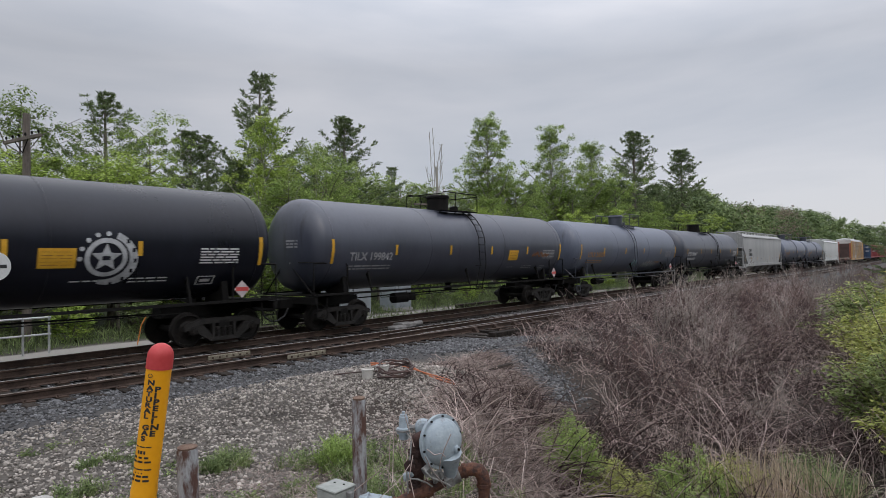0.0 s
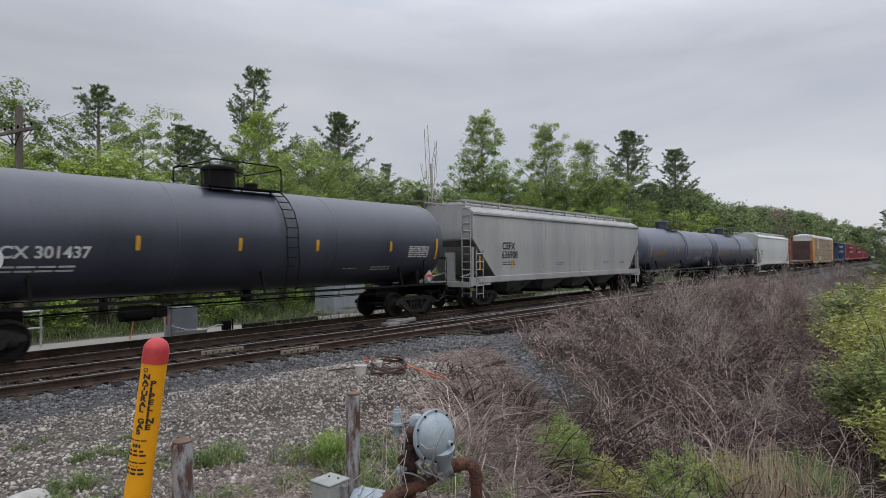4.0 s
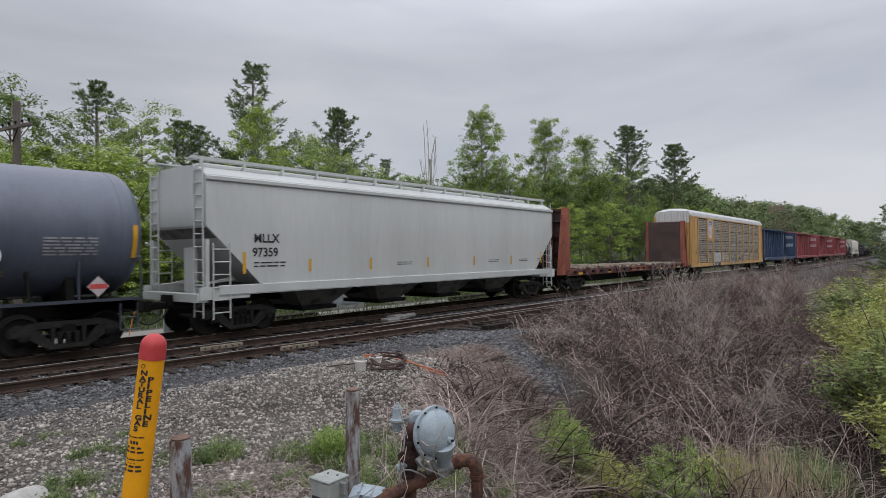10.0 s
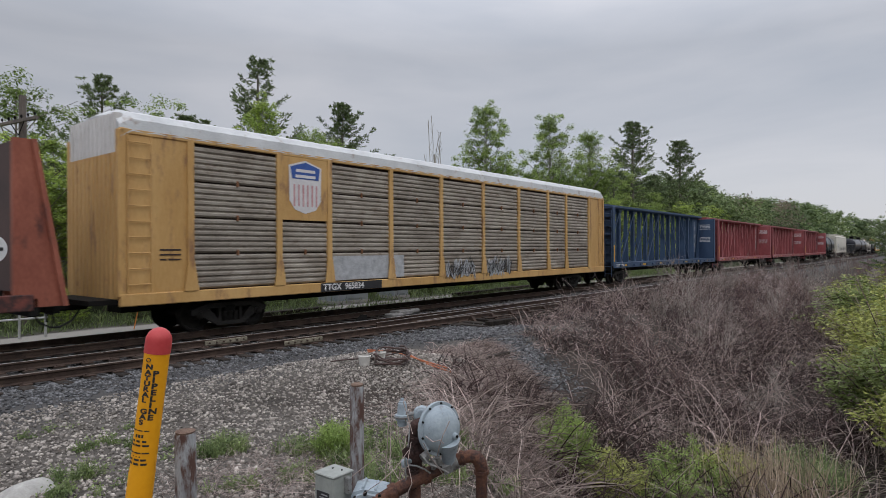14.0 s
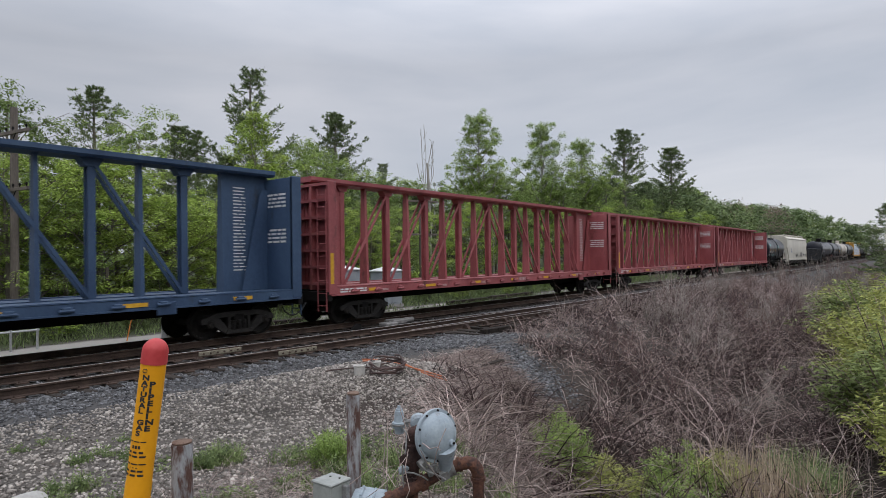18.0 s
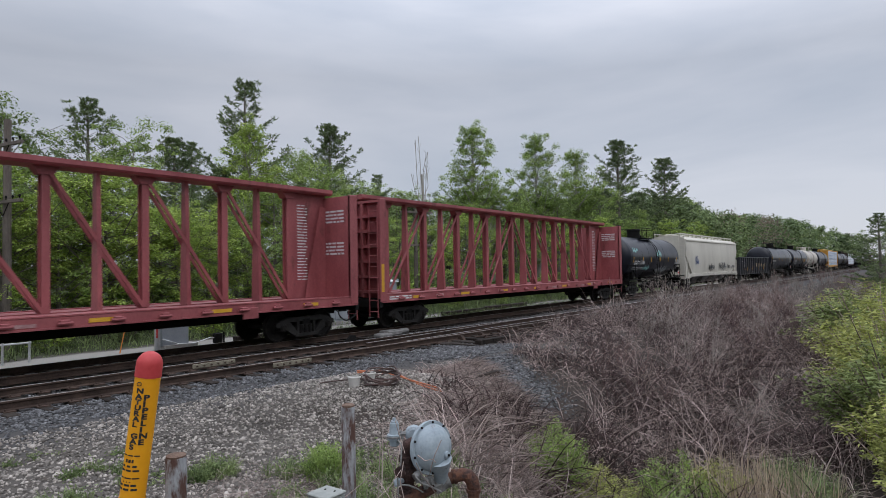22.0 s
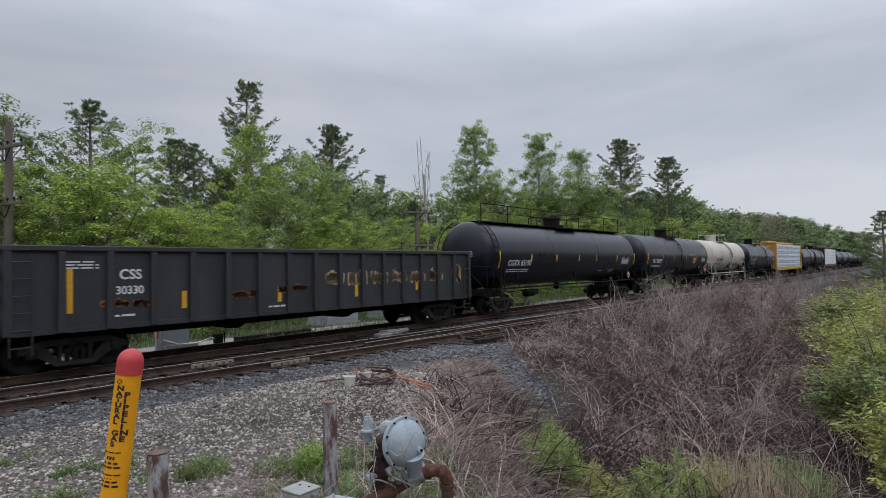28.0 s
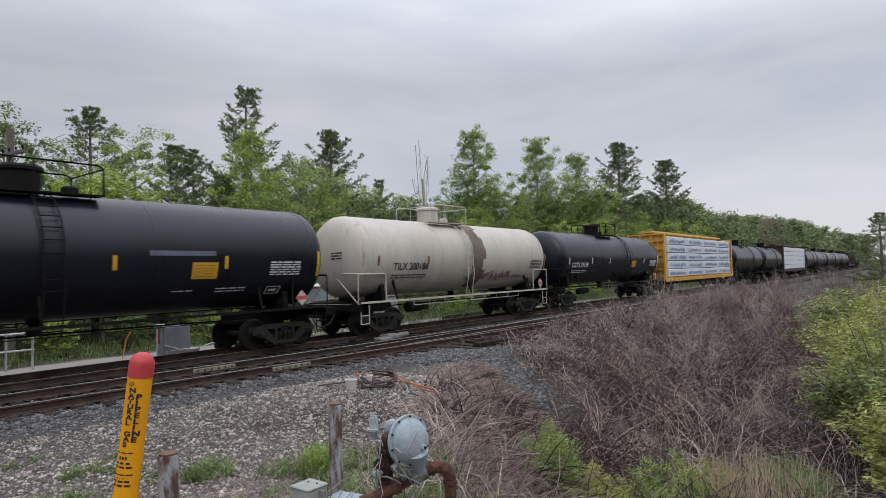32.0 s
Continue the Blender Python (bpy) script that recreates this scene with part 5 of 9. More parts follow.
    for x, z in ((1.9, 1.42), (5.2, 1.5), (6.9, 1.6)):
        part("rust_patch", scribble(put, -e0 + x, z, 1.1, 0.2, rng, 0.1, 5), RUST, car)
    return car


# chutes and slope sheets: a darker grey than the bodies, with near-black patches
CHUTE = surf("patchy_grey_chute_paint", (0.1, 0.098, 0.092), (0.2, 0.195, 0.185), 1.2, 0.7, 0, 0.1, 25, dirt=(0.03, 0.03, 0.03), dirt_at=0.52)
PRIMER = surf("red_primer", (0.3, 0.07, 0.04), (0.4, 0.12, 0.07), 3, 0.75, 0, 0.1, 25, dirt=(0.14, 0.05, 0.04), dirt_at=0.55)
WRAP_INK = surf("blue_wrap_print", (0.12, 0.2, 0.36), (0.25, 0.34, 0.5), 5, 0.5, 0, 0, 20)
SHIELD_WHITE = surf("emblem_white", (0.6, 0.58, 0.58), (0.7, 0.68, 0.68), 5, 0.6, 0, 0, 20)
SHIELD_BLUE = surf("emblem_blue", (0.03, 0.08, 0.3), (0.05, 0.11, 0.36), 5, 0.6, 0, 0, 20)
SHIELD_RED = surf("emblem_faded_red", (0.5, 0.25, 0.26), (0.6, 0.36, 0.36), 5, 0.6, 0, 0, 20)
STAKE_SHAPE = Solid().box((0, 0, 0), (0.2, 0.1, 0.12), ch=0.015).rod((-0.16, -0.02, -0.02), (0.16, -0.02, -0.02), 0.04, 8)
STAKE, WINCH = STAKE_SHAPE.mesh("stake_pocket"), {}
SCUFF = surf("scuffed_pink_paint", (0.3, 0.15, 0.15), (0.5, 0.33, 0.32), 5, 0.75, 0, 0.05, 30, dirt=(0.2, 0.07, 0.07), dirt_at=0.5)
DECK_PLANK = Solid().box((0, 0, 0), (0.3, 2.86, 0.11), ch=0.012).mesh("deck_plank")
CLIP = Solid().box((0, 0, 0), (0.06, 0.06, 0.16), ch=0.01).mesh("panel_clip")
RIB = Solid().prism([(-0.09, 0.95), (0.09, 0.95), (0.07, 2.76), (-0.07, 2.76)], "y", -0.06, 0.05).mesh("side_rib")


# ---- the train, car by car: front couplers at 0 s ----
def on_line(x):
    return pose(x, line_y(x), 0, 0, 0, 0.33)


FRONTS = [-7.2, 11.4, 29.0, 46.2, 64.7, 85.3, 102.9, 120.0, 140.9, 162.6, 191.55, 214.6, 238.3, 262.15, 285.9, 298.6, 317.9, 336.3, 355.4, 373.3, 388.2, 405.6, 427.8]
for step in (15.7, 13.6, 22.5, 14.3, 15.8, 15.8, 15.8, 18.0, 21.0, 18.0):
    FRONTS.append(FRONTS[-1] + step)


TRAIN = []
for number, maker in enumerate((
    lambda p, L: (tank_car("tank_car", p, L, 1.54, TANK_BLACK, "glossy black tank car with a white star badge and yellow strips", seed=1, strips=(-0.43, -0.26, -0.08, 0.1, 0.249, 0.43), ladder_at=0.02)),
    lambda p, L: (tank_car("tank_car", p, L, 1.54, TANK_DARK, "dark grey tank car with faded white lettering", "TILX 199842", GREY_PAINT, (-0.422, -0.255, -0.078, 0.084, 0.25, 0.43), seed=2, ladder_at=0.035, man=-0.3, notice=0.163, graffiti=((0.27, -0.5, 1.6, 0.3, RUST, 4),))),
    lambda p, L: (tank_car("tank_car", p, L, 1.54, TANK_GREY, "faded blue-grey tank car with orange lettering and graffiti", "UTLX 210354", ORANGE_PAINT, (-0.43, -0.26, -0.08, 0.094, 0.276, 0.45), seed=3, panel=False, ladder_at=0.0, man=0.7, graffiti=((0.006, -1.5, 0.8, 0.8, GRAFFITI_PALE, 2), (0.121, -1.5, 2.5, 0.72, GRAFFITI_WHITE, 6)), strip_ink=YELLOW, trim=TANK_DARK, ends=0.4)),
    lambda p, L: (tank_car("tank_car", p, L, 1.54, TANK_DARK, "dark grey tank car with a round manway and white lettering", "CTCX 301437", WHITE_PAINT, (-0.39, -0.2, -0.048, 0.1, 0.28, 0.42), seed=4, ladder_at=0.045, panel=False)),
    lambda p, L: (hopper_car("hopper_car", p, L, HOPPER_GREY, "light grey covered hopper car with a darker grey underside", "CEFX", "636908", BLACK_PAINT, seed=5)),
    lambda p, L: (tank_car("tank_car", p, L, 1.54, TANK_GREY, "faded blue-grey tank car with orange lettering and a tag", "UTLX 206073", ORANGE_PAINT, (-0.413, -0.253, -0.083, 0.078, 0.251, 0.427), seed=6, panel=False, ladder_at=0.017, man=-0.75, marks_at=-0.362, graffiti=((0.061, -0.95, 0.55, 0.3, GRAFFITI_PALE, 2), (0.185, -1.1, 1.7, 0.62, GRAFFITI_WHITE, 6)), strip_ink=YELLOW, trim=TANK_DARK, ends=0.4)),
    lambda p, L: (tank_car("tank_car", p, L, 1.54, TANK_GREY, "faded blue-grey tank car with orange lettering", "UTLX 208076", ORANGE_PAINT, (-0.421, -0.254, -0.085, 0.097, 0.267, 0.447), seed=7, panel=False, ladder_at=0.033, man=-0.95, marks_at=-0.362, strip_ink=YELLOW, trim=TANK_DARK, ends=0.4)),
    lambda p, L: (hopper_car("hopper_car", p, L, HOPPER_WHITE, "clean white covered hopper car with black lettering", "MLLX", "97359", BLACK_PAINT, seed=8, mark_x=1.45, mark_size=0.35, up=0.2)),
    lambda p, L: (flat_car(p, L)),
    lambda p, L: (auto_rack(p, L)),
    lambda p, L: (beam_car("centre_beam_car", p, L, BEAM_BLUE, "empty dark blue centre-beam flat car with white notices", seed=31)),
    lambda p, L: (beam_car("centre_beam_car", p, L, BEAM_RED, "empty oxide-red centre-beam flat car with open posts", seed=32)),
    lambda p, L: (beam_car("centre_beam_car", p, L, BEAM_RED, "empty oxide-red centre-beam flat car with open posts", seed=33)),
    lambda p, L: (beam_car("centre_beam_car", p, L, BEAM_RED, "empty oxide-red centre-beam flat car with open posts", seed=34)),
    lambda p, L: (tank_car("tank_car", p, L, 1.47, TANK_BLACK, "short black tank car with pale blue graffiti", "GATX 17386", WHITE_PAINT, (-0.373, -0.232, -0.097, 0.053, 0.2, 0.36), seed=9, ladder_at=-0.01, zc=2.74, man=-0.75, panel=False, marks_at=-0.362, graffiti=((-0.21, -1.0, 1.2, 0.45, GRAFFITI_PALE, 5), (0.028, -1.35, 2.4, 0.75, GRAFFITI_WHITE, 8), (-0.38, 0.3, 0.9, 0.4, GRAFFITI_PALE, 4), (-0.01, 0.0, 1.0, 0.6, GRAFFITI_PALE, 4)))),
    lambda p, L: (hopper_car("hopper_car", p, L, HOPPER_BEIGE, "cream covered hopper car with blue lettering and graffiti", "AEX", "20988", INK_BLUE, seed=10, mark_x=2.45, mark_size=0.46, graffiti=((-0.13, 1.5, 2.2, 0.8, BLACK_PAINT, 5), (0.06, 1.5, 2.6, 0.9, BLACK_PAINT, 6), (0.24, 1.7, 0.8, 0.5, BLACK_PAINT, 3), (0.33, 1.7, 0.9, 0.4, BLACK_PAINT, 3)), strips=False, bowed=0.09, up=0.1)),
    lambda p, L: (gondola_car(p, L)),
    lambda p, L: (tank_car("tank_car", p, L, 1.56, TANK_BLACK, "long black tank car with a railed walkway on top", "CGTX 65190", WHITE_PAINT, (-0.42, -0.27, -0.132, 0.009, 0.13, 0.29, 0.444), seed=12, full_walk=True, ladder_at=-0.44, man=-0.1, panel=False, strip_ink=YELLOW)),
    lambda p, L: (tank_car("tank_car", p, L, 1.54, TANK_BLACK, "black tank car with yellow strips and a yellow notice", "TILX 282291", WHITE_PAINT, (-0.408, -0.234, -0.09, 0.084, 0.251, 0.434), seed=13, ladder_at=0.01, man=0.0, notice=0.195, marks_at=-0.352)),
    lambda p, L: (tank_car("tank_car", p, L, 1.5, TANK_CREAM, "cream insulated tank car with a dark grimy band and graffiti", "TILX 200186", BLACK_PAINT, (-0.39, -0.202, 0.43), seed=14, ladder_at=-0.02, marks_at=-0.336, man=-1.2, trim=TANK_CREAM, panel=False, strip_ink=RUST, graffiti=((-0.02, -1.25, 3.6, 0.7, GRAFFITI_PINK, 8),))),
    lambda p, L: (tank_car("tank_car", p, L, 1.54, TANK_BLACK, "black tank car with white lettering and a pale panel", "CGTX 29158", WHITE_PAINT, (-0.4, -0.23, -0.08, 0.09, 0.26, 0.42), seed=15, strip_ink=WHITE_PAINT)),
    lambda p, L: (beam_car("centre_beam_car", p, L, BEAM_YELLOW, "yellow centre-beam flat car stacked with wrapped lumber", load=WRAP, letters=False, seed=35)),
    lambda p, L: (tank_car("tank_car", p, L, 1.54, TANK_BLACK, "plain black tank car in the middle distance", "", seed=16, far=True, detail=False)),
    lambda p, L: (tank_car("tank_car", p, L, 1.54, TANK_BLACK, "plain black tank car in the middle distance", "", seed=17, far=True, detail=False)),
    lambda p, L: (beam_car("centre_beam_car", p, L, FLAT_BROWN, "brown centre-beam flat car stacked with wrapped lumber", load=WRAP, letters=False, detail=False, seed=36)),
    lambda p, L: (tank_car("tank_car", p, L, 1.52, TANK_BLACK, "plain black tank car far down the line", "", seed=18, far=True, detail=False, rolls=False)),
    lambda p, L: (tank_car("tank_car", p, L, 1.52, TANK_DARK, "dark grey tank car far down the line", "", seed=19, far=True, detail=False, rolls=False)),
    lambda p, L: (tank_car("tank_car", p, L, 1.52, TANK_BLACK, "plain black tank car far down the line", "", seed=20, far=True, detail=False, rolls=False)),
    lambda p, L: (tank_car("tank_car", p, L, 1.52, TANK_BLACK, "plain black tank car far down the line", "", seed=21, far=True, detail=False, rolls=False)),
    lambda p, L: (tank_car("tank_car", p, L, 1.52, TANK_DARK, "dark grey tank car far down the line", "", seed=22, far=True, detail=False, rolls=False)),
    lambda p, L: (beam_car("centre_beam_car", p, L, FLAT_BROWN, "brown centre-beam flat car far down the line", letters=False, detail=False, rolls=False, seed=37)),
    lambda p, L: (tank_car("tank_car", p, L, 1.52, TANK_BLACK, "plain black tank car far down the line", "", seed=23, far=True, detail=False, rolls=False)),
)):
    length = FRONTS[number + 1] - FRONTS[number]
    centre = FRONTS[number] + length / 2
    TRAIN.append((maker(on_line(centre), length), centre))

# the star badge on the leading tank car: a ring, a star and spots
_car, _r, _zc, _L = TRAIN[0][0], 1.555, 2.81, 18.6
_put = on_tank(0.208 * _L, -15, _r, _zc)
bd = Solid()


def badge_band(r0, r1, a0, a1, steps):
    """A curved band of the badge; r0 and r1: inner and outer radius as functions of 0 to 1."""
    for k in range(steps):
        f, g = k / steps, (k + 1) / steps
        a, b = a0 + (a1 - a0) * f, a0 + (a1 - a0) * g
        bd.add([_put(r * math.cos(t), r * math.sin(t)) for r, t in ((r0(f), a), (r1(f), a), (r1(g), b), (r0(g), b))], [(0, 1, 2, 3)])


badge_band(lambda f: 0.36, lambda f: 0.47, 0, 6.2832, 40)
badge_band(lambda f: 0.5 + 0.06 * f, lambda f: 0.66 + 0.16 * math.sin(3.0 * f) * f, 1.15, -1.75, 22)
for k in range(5):
    a = k * 2 * math.pi / 5 + math.pi / 2
    bd.add([_put(0.35 * math.cos(a), 0.35 * math.sin(a)), _put(0.16 * math.cos(a + 0.628), 0.16 * math.sin(a + 0.628)), _put(0, 0), _put(0.16 * math.cos(a - 0.628), 0.16 * math.sin(a - 0.628))], [(0, 1, 2, 3)])
for k in range(5):
    a = 1.5 + k * 0.42
    bd.add([_put(0.57 * math.cos(a) + 0.06 * math.cos(b), 0.57 * math.sin(a) + 0.06 * math.sin(b)) for b in (0, 1.05, 2.1, 3.15, 4.2, 5.25)], [(0, 1, 2, 3, 4, 5)])
part("star_badge", bd, GRAFFITI_WHITE, _car, "white painted star in a ring with a swirling tail")
_ink = on_tank(0.208 * _L, -15, _r + 0.004, _zc)
bd = Solid()
for k in range(6):
    a = 0.7 - k * 0.4
    r = 0.62 + 0.02 * k
    q = patch(lambda p, o: _ink(r * math.cos(a) + p, r * math.sin(a) + o), -0.035, 0.035, -0.05, 0.05, 1, 1)
    bd.add(q.v, q.f)
q = patch(_ink, -0.09, 0.09, -0.05, 0.05, 1, 1)
bd.add(q.v, q.f)
part("badge_print", bd, TANK_BLACK, _car)

# a pale faded band on the notice car, grime round the cream tank
_put = on_tank(0, 0, 1.552, 2.81)
part("faded_panel", patch(_put, 2.34, 4.16, 0.0, 0.13, 1, 2), TANK_GREY, TRAIN[18][0], "faded blue-grey panel")
_put = on_tank(0, 0, 1.512, 2.85)
_gr = Solid()
for _k in range(7):
    _q = patch(_put, 0.05 + 0.1 * math.sin(_k * 1.7), 0.95 + 0.14 * math.sin(_k * 2.3), -1.6 + _k * 0.5, -1.1 + _k * 0.5, 1, 3)
    _gr.add(_q.v, _q.f)
part("grime_band", _gr, surf("brown_grime", (0.1, 0.075, 0.06), (0.2, 0.16, 0.13), 2, 0.8, 0, 0, 20), TRAIN[19][0], "dark brown grimy band")


# ---- plants ----
LEAF_BRIGHT = leafy("spring_leaves", (0.215, 0.31, 0.058), (0.44, 0.54, 0.13))
LEAF_MID = leafy("mid_green_leaves", (0.155, 0.232, 0.06), (0.35, 0.445, 0.128))
LEAF_DEEP = leafy("deep_green_leaves", (0.105, 0.158, 0.045), (0.23, 0.3, 0.09))
NEEDLES = leafy("pine_needles", (0.085, 0.12, 0.06), (0.19, 0.24, 0.1))
LEAF_YELLOW = leafy("yellow_green_leaves", (0.23, 0.26, 0.06), (0.44, 0.45, 0.15))
LEAF_DUSKY = leafy("dusky_leaves", (0.13, 0.17, 0.05), (0.27, 0.32, 0.12))
GRASS_GREEN = leafy("green_grass", (0.12, 0.17, 0.065), (0.27, 0.33, 0.14), 3)
STRAW = surf("dead_stems", (0.2, 0.157, 0.14), (0.49, 0.405, 0.365), 2, 0.85, 0, 0, 20, per=0.6, rows=True, spec=0.06)
TWIG = surf("bare_brown_twigs", (0.17, 0.128, 0.116), (0.44, 0.35, 0.32), 2, 0.85, 0, 0, 20, per=0.65, rows=True, spec=0.06)
BARK = surf("grey_bark", (0.1, 0.085, 0.07), (0.22, 0.2, 0.17), 2, 0.9, 0, 0.6, 25, stretch=(1, 1, 0.3))
BARK_PALE = surf("pale_bark", (0.24, 0.22, 0.19), (0.42, 0.4, 0.36), 2, 0.85, 0, 0.4, 25, dirt=(0.1, 0.09, 0.08), dirt_at=0.6, stretch=(1, 1, 0.3))


def leaf_cloud(rng, centres, radii, per, size, flat=0.5, corners=3, slim=0.55):
    """Loose leaves strewn round points. Returns points and faces."""
    C = np.repeat(np.asarray(centres), per, axis=0)
    R = np.repeat(np.asarray(radii), per)
    n = len(C)
    P = C + rng.normal(size=(n, 3)) * R[:, None] * np.array([0.55, 0.55, 0.42])
    return leaf_blades(rng, P, rng.normal(size=(n, 3)) + np.array([0, 0, flat * 1.5]), size, slim)


def leaf_clumps(rng, centres, radii, per, size, squash=0.6, slim=0.55, up=0.8):
    """Leaves on the upper shell of flattened clumps, turned outwards and to the sky, so that each clump is light above and dark below."""
    C = np.repeat(np.asarray(centres), per, axis=0)
    R = np.repeat(np.asarray(radii), per)
    n = len(C)
    d = rng.normal(size=(n, 3))
    d /= np.linalg.norm(d, axis=1)[:, None]
    d[:, 2] = np.where(d[:, 2] < -0.3, -d[:, 2], d[:, 2])
    P = C + d * (R * rng.uniform(0.45, 1.1, n))[:, None] * np.array([1, 1, squash])
    return leaf_blades(rng, P, d * 0.9 + np.array([0, 0, up]) + rng.normal(size=(n, 3)) * 0.42, size, slim)


def leaf_blades(rng, P, nrm, size, slim):
    """A three-cornered blade at each point, square to its normal."""
    n = len(P)
    a = np.cross(nrm, rng.normal(size=(n, 3)))
    a /= np.linalg.norm(a, axis=1)[:, None] + 1e-9
    b = np.cross(nrm, a)
    b *= slim / (np.linalg.norm(b, axis=1)[:, None] + 1e-9)
    s = size * rng.uniform(0.6, 1.35, n)[:, None]
    V = np.stack([P - a * s - b * s, P - a * s * 0.6 + b * s, P + a * s], 1).reshape(-1, 3)
    return V, np.arange(3 * n).reshape(-1, 3)


def limb_rods(s, p, q, r, rng, bend=0.12):
    p, q = np.array(p, float), np.array(q, float)
    m = (p + q) / 2 + rng.normal(size=3) * bend * np.linalg.norm(q - p) * 0.5
    s.pipe([p, m, q], (r, r * 0.7, r * 0.3), 5)
    return m


DENSE = [0, 0, 1, 1]  # the open and the full pines


def pine_shape(rng, s, light):
    """A white pine: whorls of limbs that sweep up towards the top, with needle sprays on side twigs."""
    s.pipe([(0, 0, -0.3), (0.05, 0.02, 5), (0.0, 0.05, 9.7)], (0.15, 0.1, 0.02), 8)
    P, N = [], []
    z, thick = 1.8, rng.integers(0, 2) if light else DENSE.pop(0)
    while z < 9.8:
        k = (z - 1.8) / 8.0
        reach = (2.5 * (1.02 - k) ** 0.85 + 0.12) * rng.uniform(0.75, 1.1)
        a0 = rng.uniform(0, 6.28)
        count = int(rng.integers(2, 5)) + 2 * thick
        for j in range(count):
            a = a0 + 6.28 * j / count + rng.normal() * 0.25
            L = reach * rng.uniform(0.3, 1.3)
            up = 0.3 + 0.9 * k + rng.normal() * 0.15
            d = np.array([math.cos(a), math.sin(a), 0])
            root, tip = np.array([0, 0, z]), d * L + np.array([0, 0, z + L * up])
            s.pipe([root, root * 0.5 + tip * 0.5 - np.array([0, 0, 0.06 * L]), tip], (0.03 * (1.2 - k), 0.02 * (1.2 - k), 0.008), 4)
            side = np.array([-d[1], d[0], 0])
            m = max(3, int(L * 6))
            for i in range(m):
                f = 0.38 + 0.66 * (i + rng.random()) / m
                c = root * (1 - f) + tip * f - np.array([0, 0, 0.24 * L * f * (1 - f)])
                for w in (-1, 1):
                    T = (0.16 + 0.5 * (1 - f)) * (0.4 + 0.42 * L) * rng.uniform(0.6, 1.1)
                    way = side * w + d * rng.uniform(0.4, 1.1) + np.array([0, 0, rng.uniform(0.1, 1.1)])
                    way /= np.linalg.norm(way)
                    q = max(2, int(T * 7))
                    for g in range(q):
                        P.append(c + way * T * (g + 0.8) / q)
                        N.append(way)
        z += rng.uniform(0.2, 0.42 if thick else 0.5) * (1.05 - 0.45 * k)
    per, size = (6, 0.105) if not light else (4, 0.14)
    P, N = np.repeat(np.array(P), per, 0), np.repeat(np.array(N), per, 0)
    n = len(P)
    a = N * 0.7 + rng.normal(size=(n, 3)) * 0.55 + np.array([0, 0, 0.25])
    a /= np.linalg.norm(a, axis=1)[:, None]
    b = np.cross(a, rng.normal(size=(n, 3)) * 0.5 + np.array([0, 0, 0.0]))
    b *= 0.2 / (np.linalg.norm(b, axis=1)[:, None] + 1e-9)
    L = size * rng.uniform(0.7, 1.3, n)[:, None]
    P = P + rng.normal(size=(n, 3)) * 0.03
    V = np.stack([P - b * L, P + b * L, P + a * L * 1.3], 1).reshape(-1, 3)
    return V, np.arange(3 * n).reshape(-1, 3)


def bush_shape(rng, s):
    """A many-stemmed bush of upright leafy shoots."""
    P, N = [], []
    for j in range(70):
        a, d = rng.uniform(0, 6.28), 2.6 * math.sqrt(rng.random())
        h = 9.6 * (1 - 0.6 * (d / 2.9) ** 2) * rng.uniform(0.5, 1.05)
        root = np.array([0.5 * d * math.cos(a), 0.5 * d * math.sin(a), 0])
        tip = np.array([1.5 * d * math.cos(a) + rng.normal() * 0.35, 1.5 * d * math.sin(a) + rng.normal() * 0.35, h])
        s.pipe([root - np.array([0, 0, 0.2]), tip * 0.6 + root * 0.4, tip], (0.06, 0.045, 0.02), 3)
        for i in range(32):
            f = 0.25 + 0.75 * rng.random()
            P.append(root * (1 - f) + tip * f + rng.normal(size=3) * 0.3)
            N.append((math.cos(a) * 0.4, math.sin(a) * 0.4, 0.9))
    P, N = np.repeat(np.array(P), 6, 0), np.repeat(np.array(N), 6, 0)
    return leaf_blades(rng, P + rng.normal(size=P.shape) * 0.17, N + rng.normal(size=P.shape) * 0.6, 0.17, 0.4)


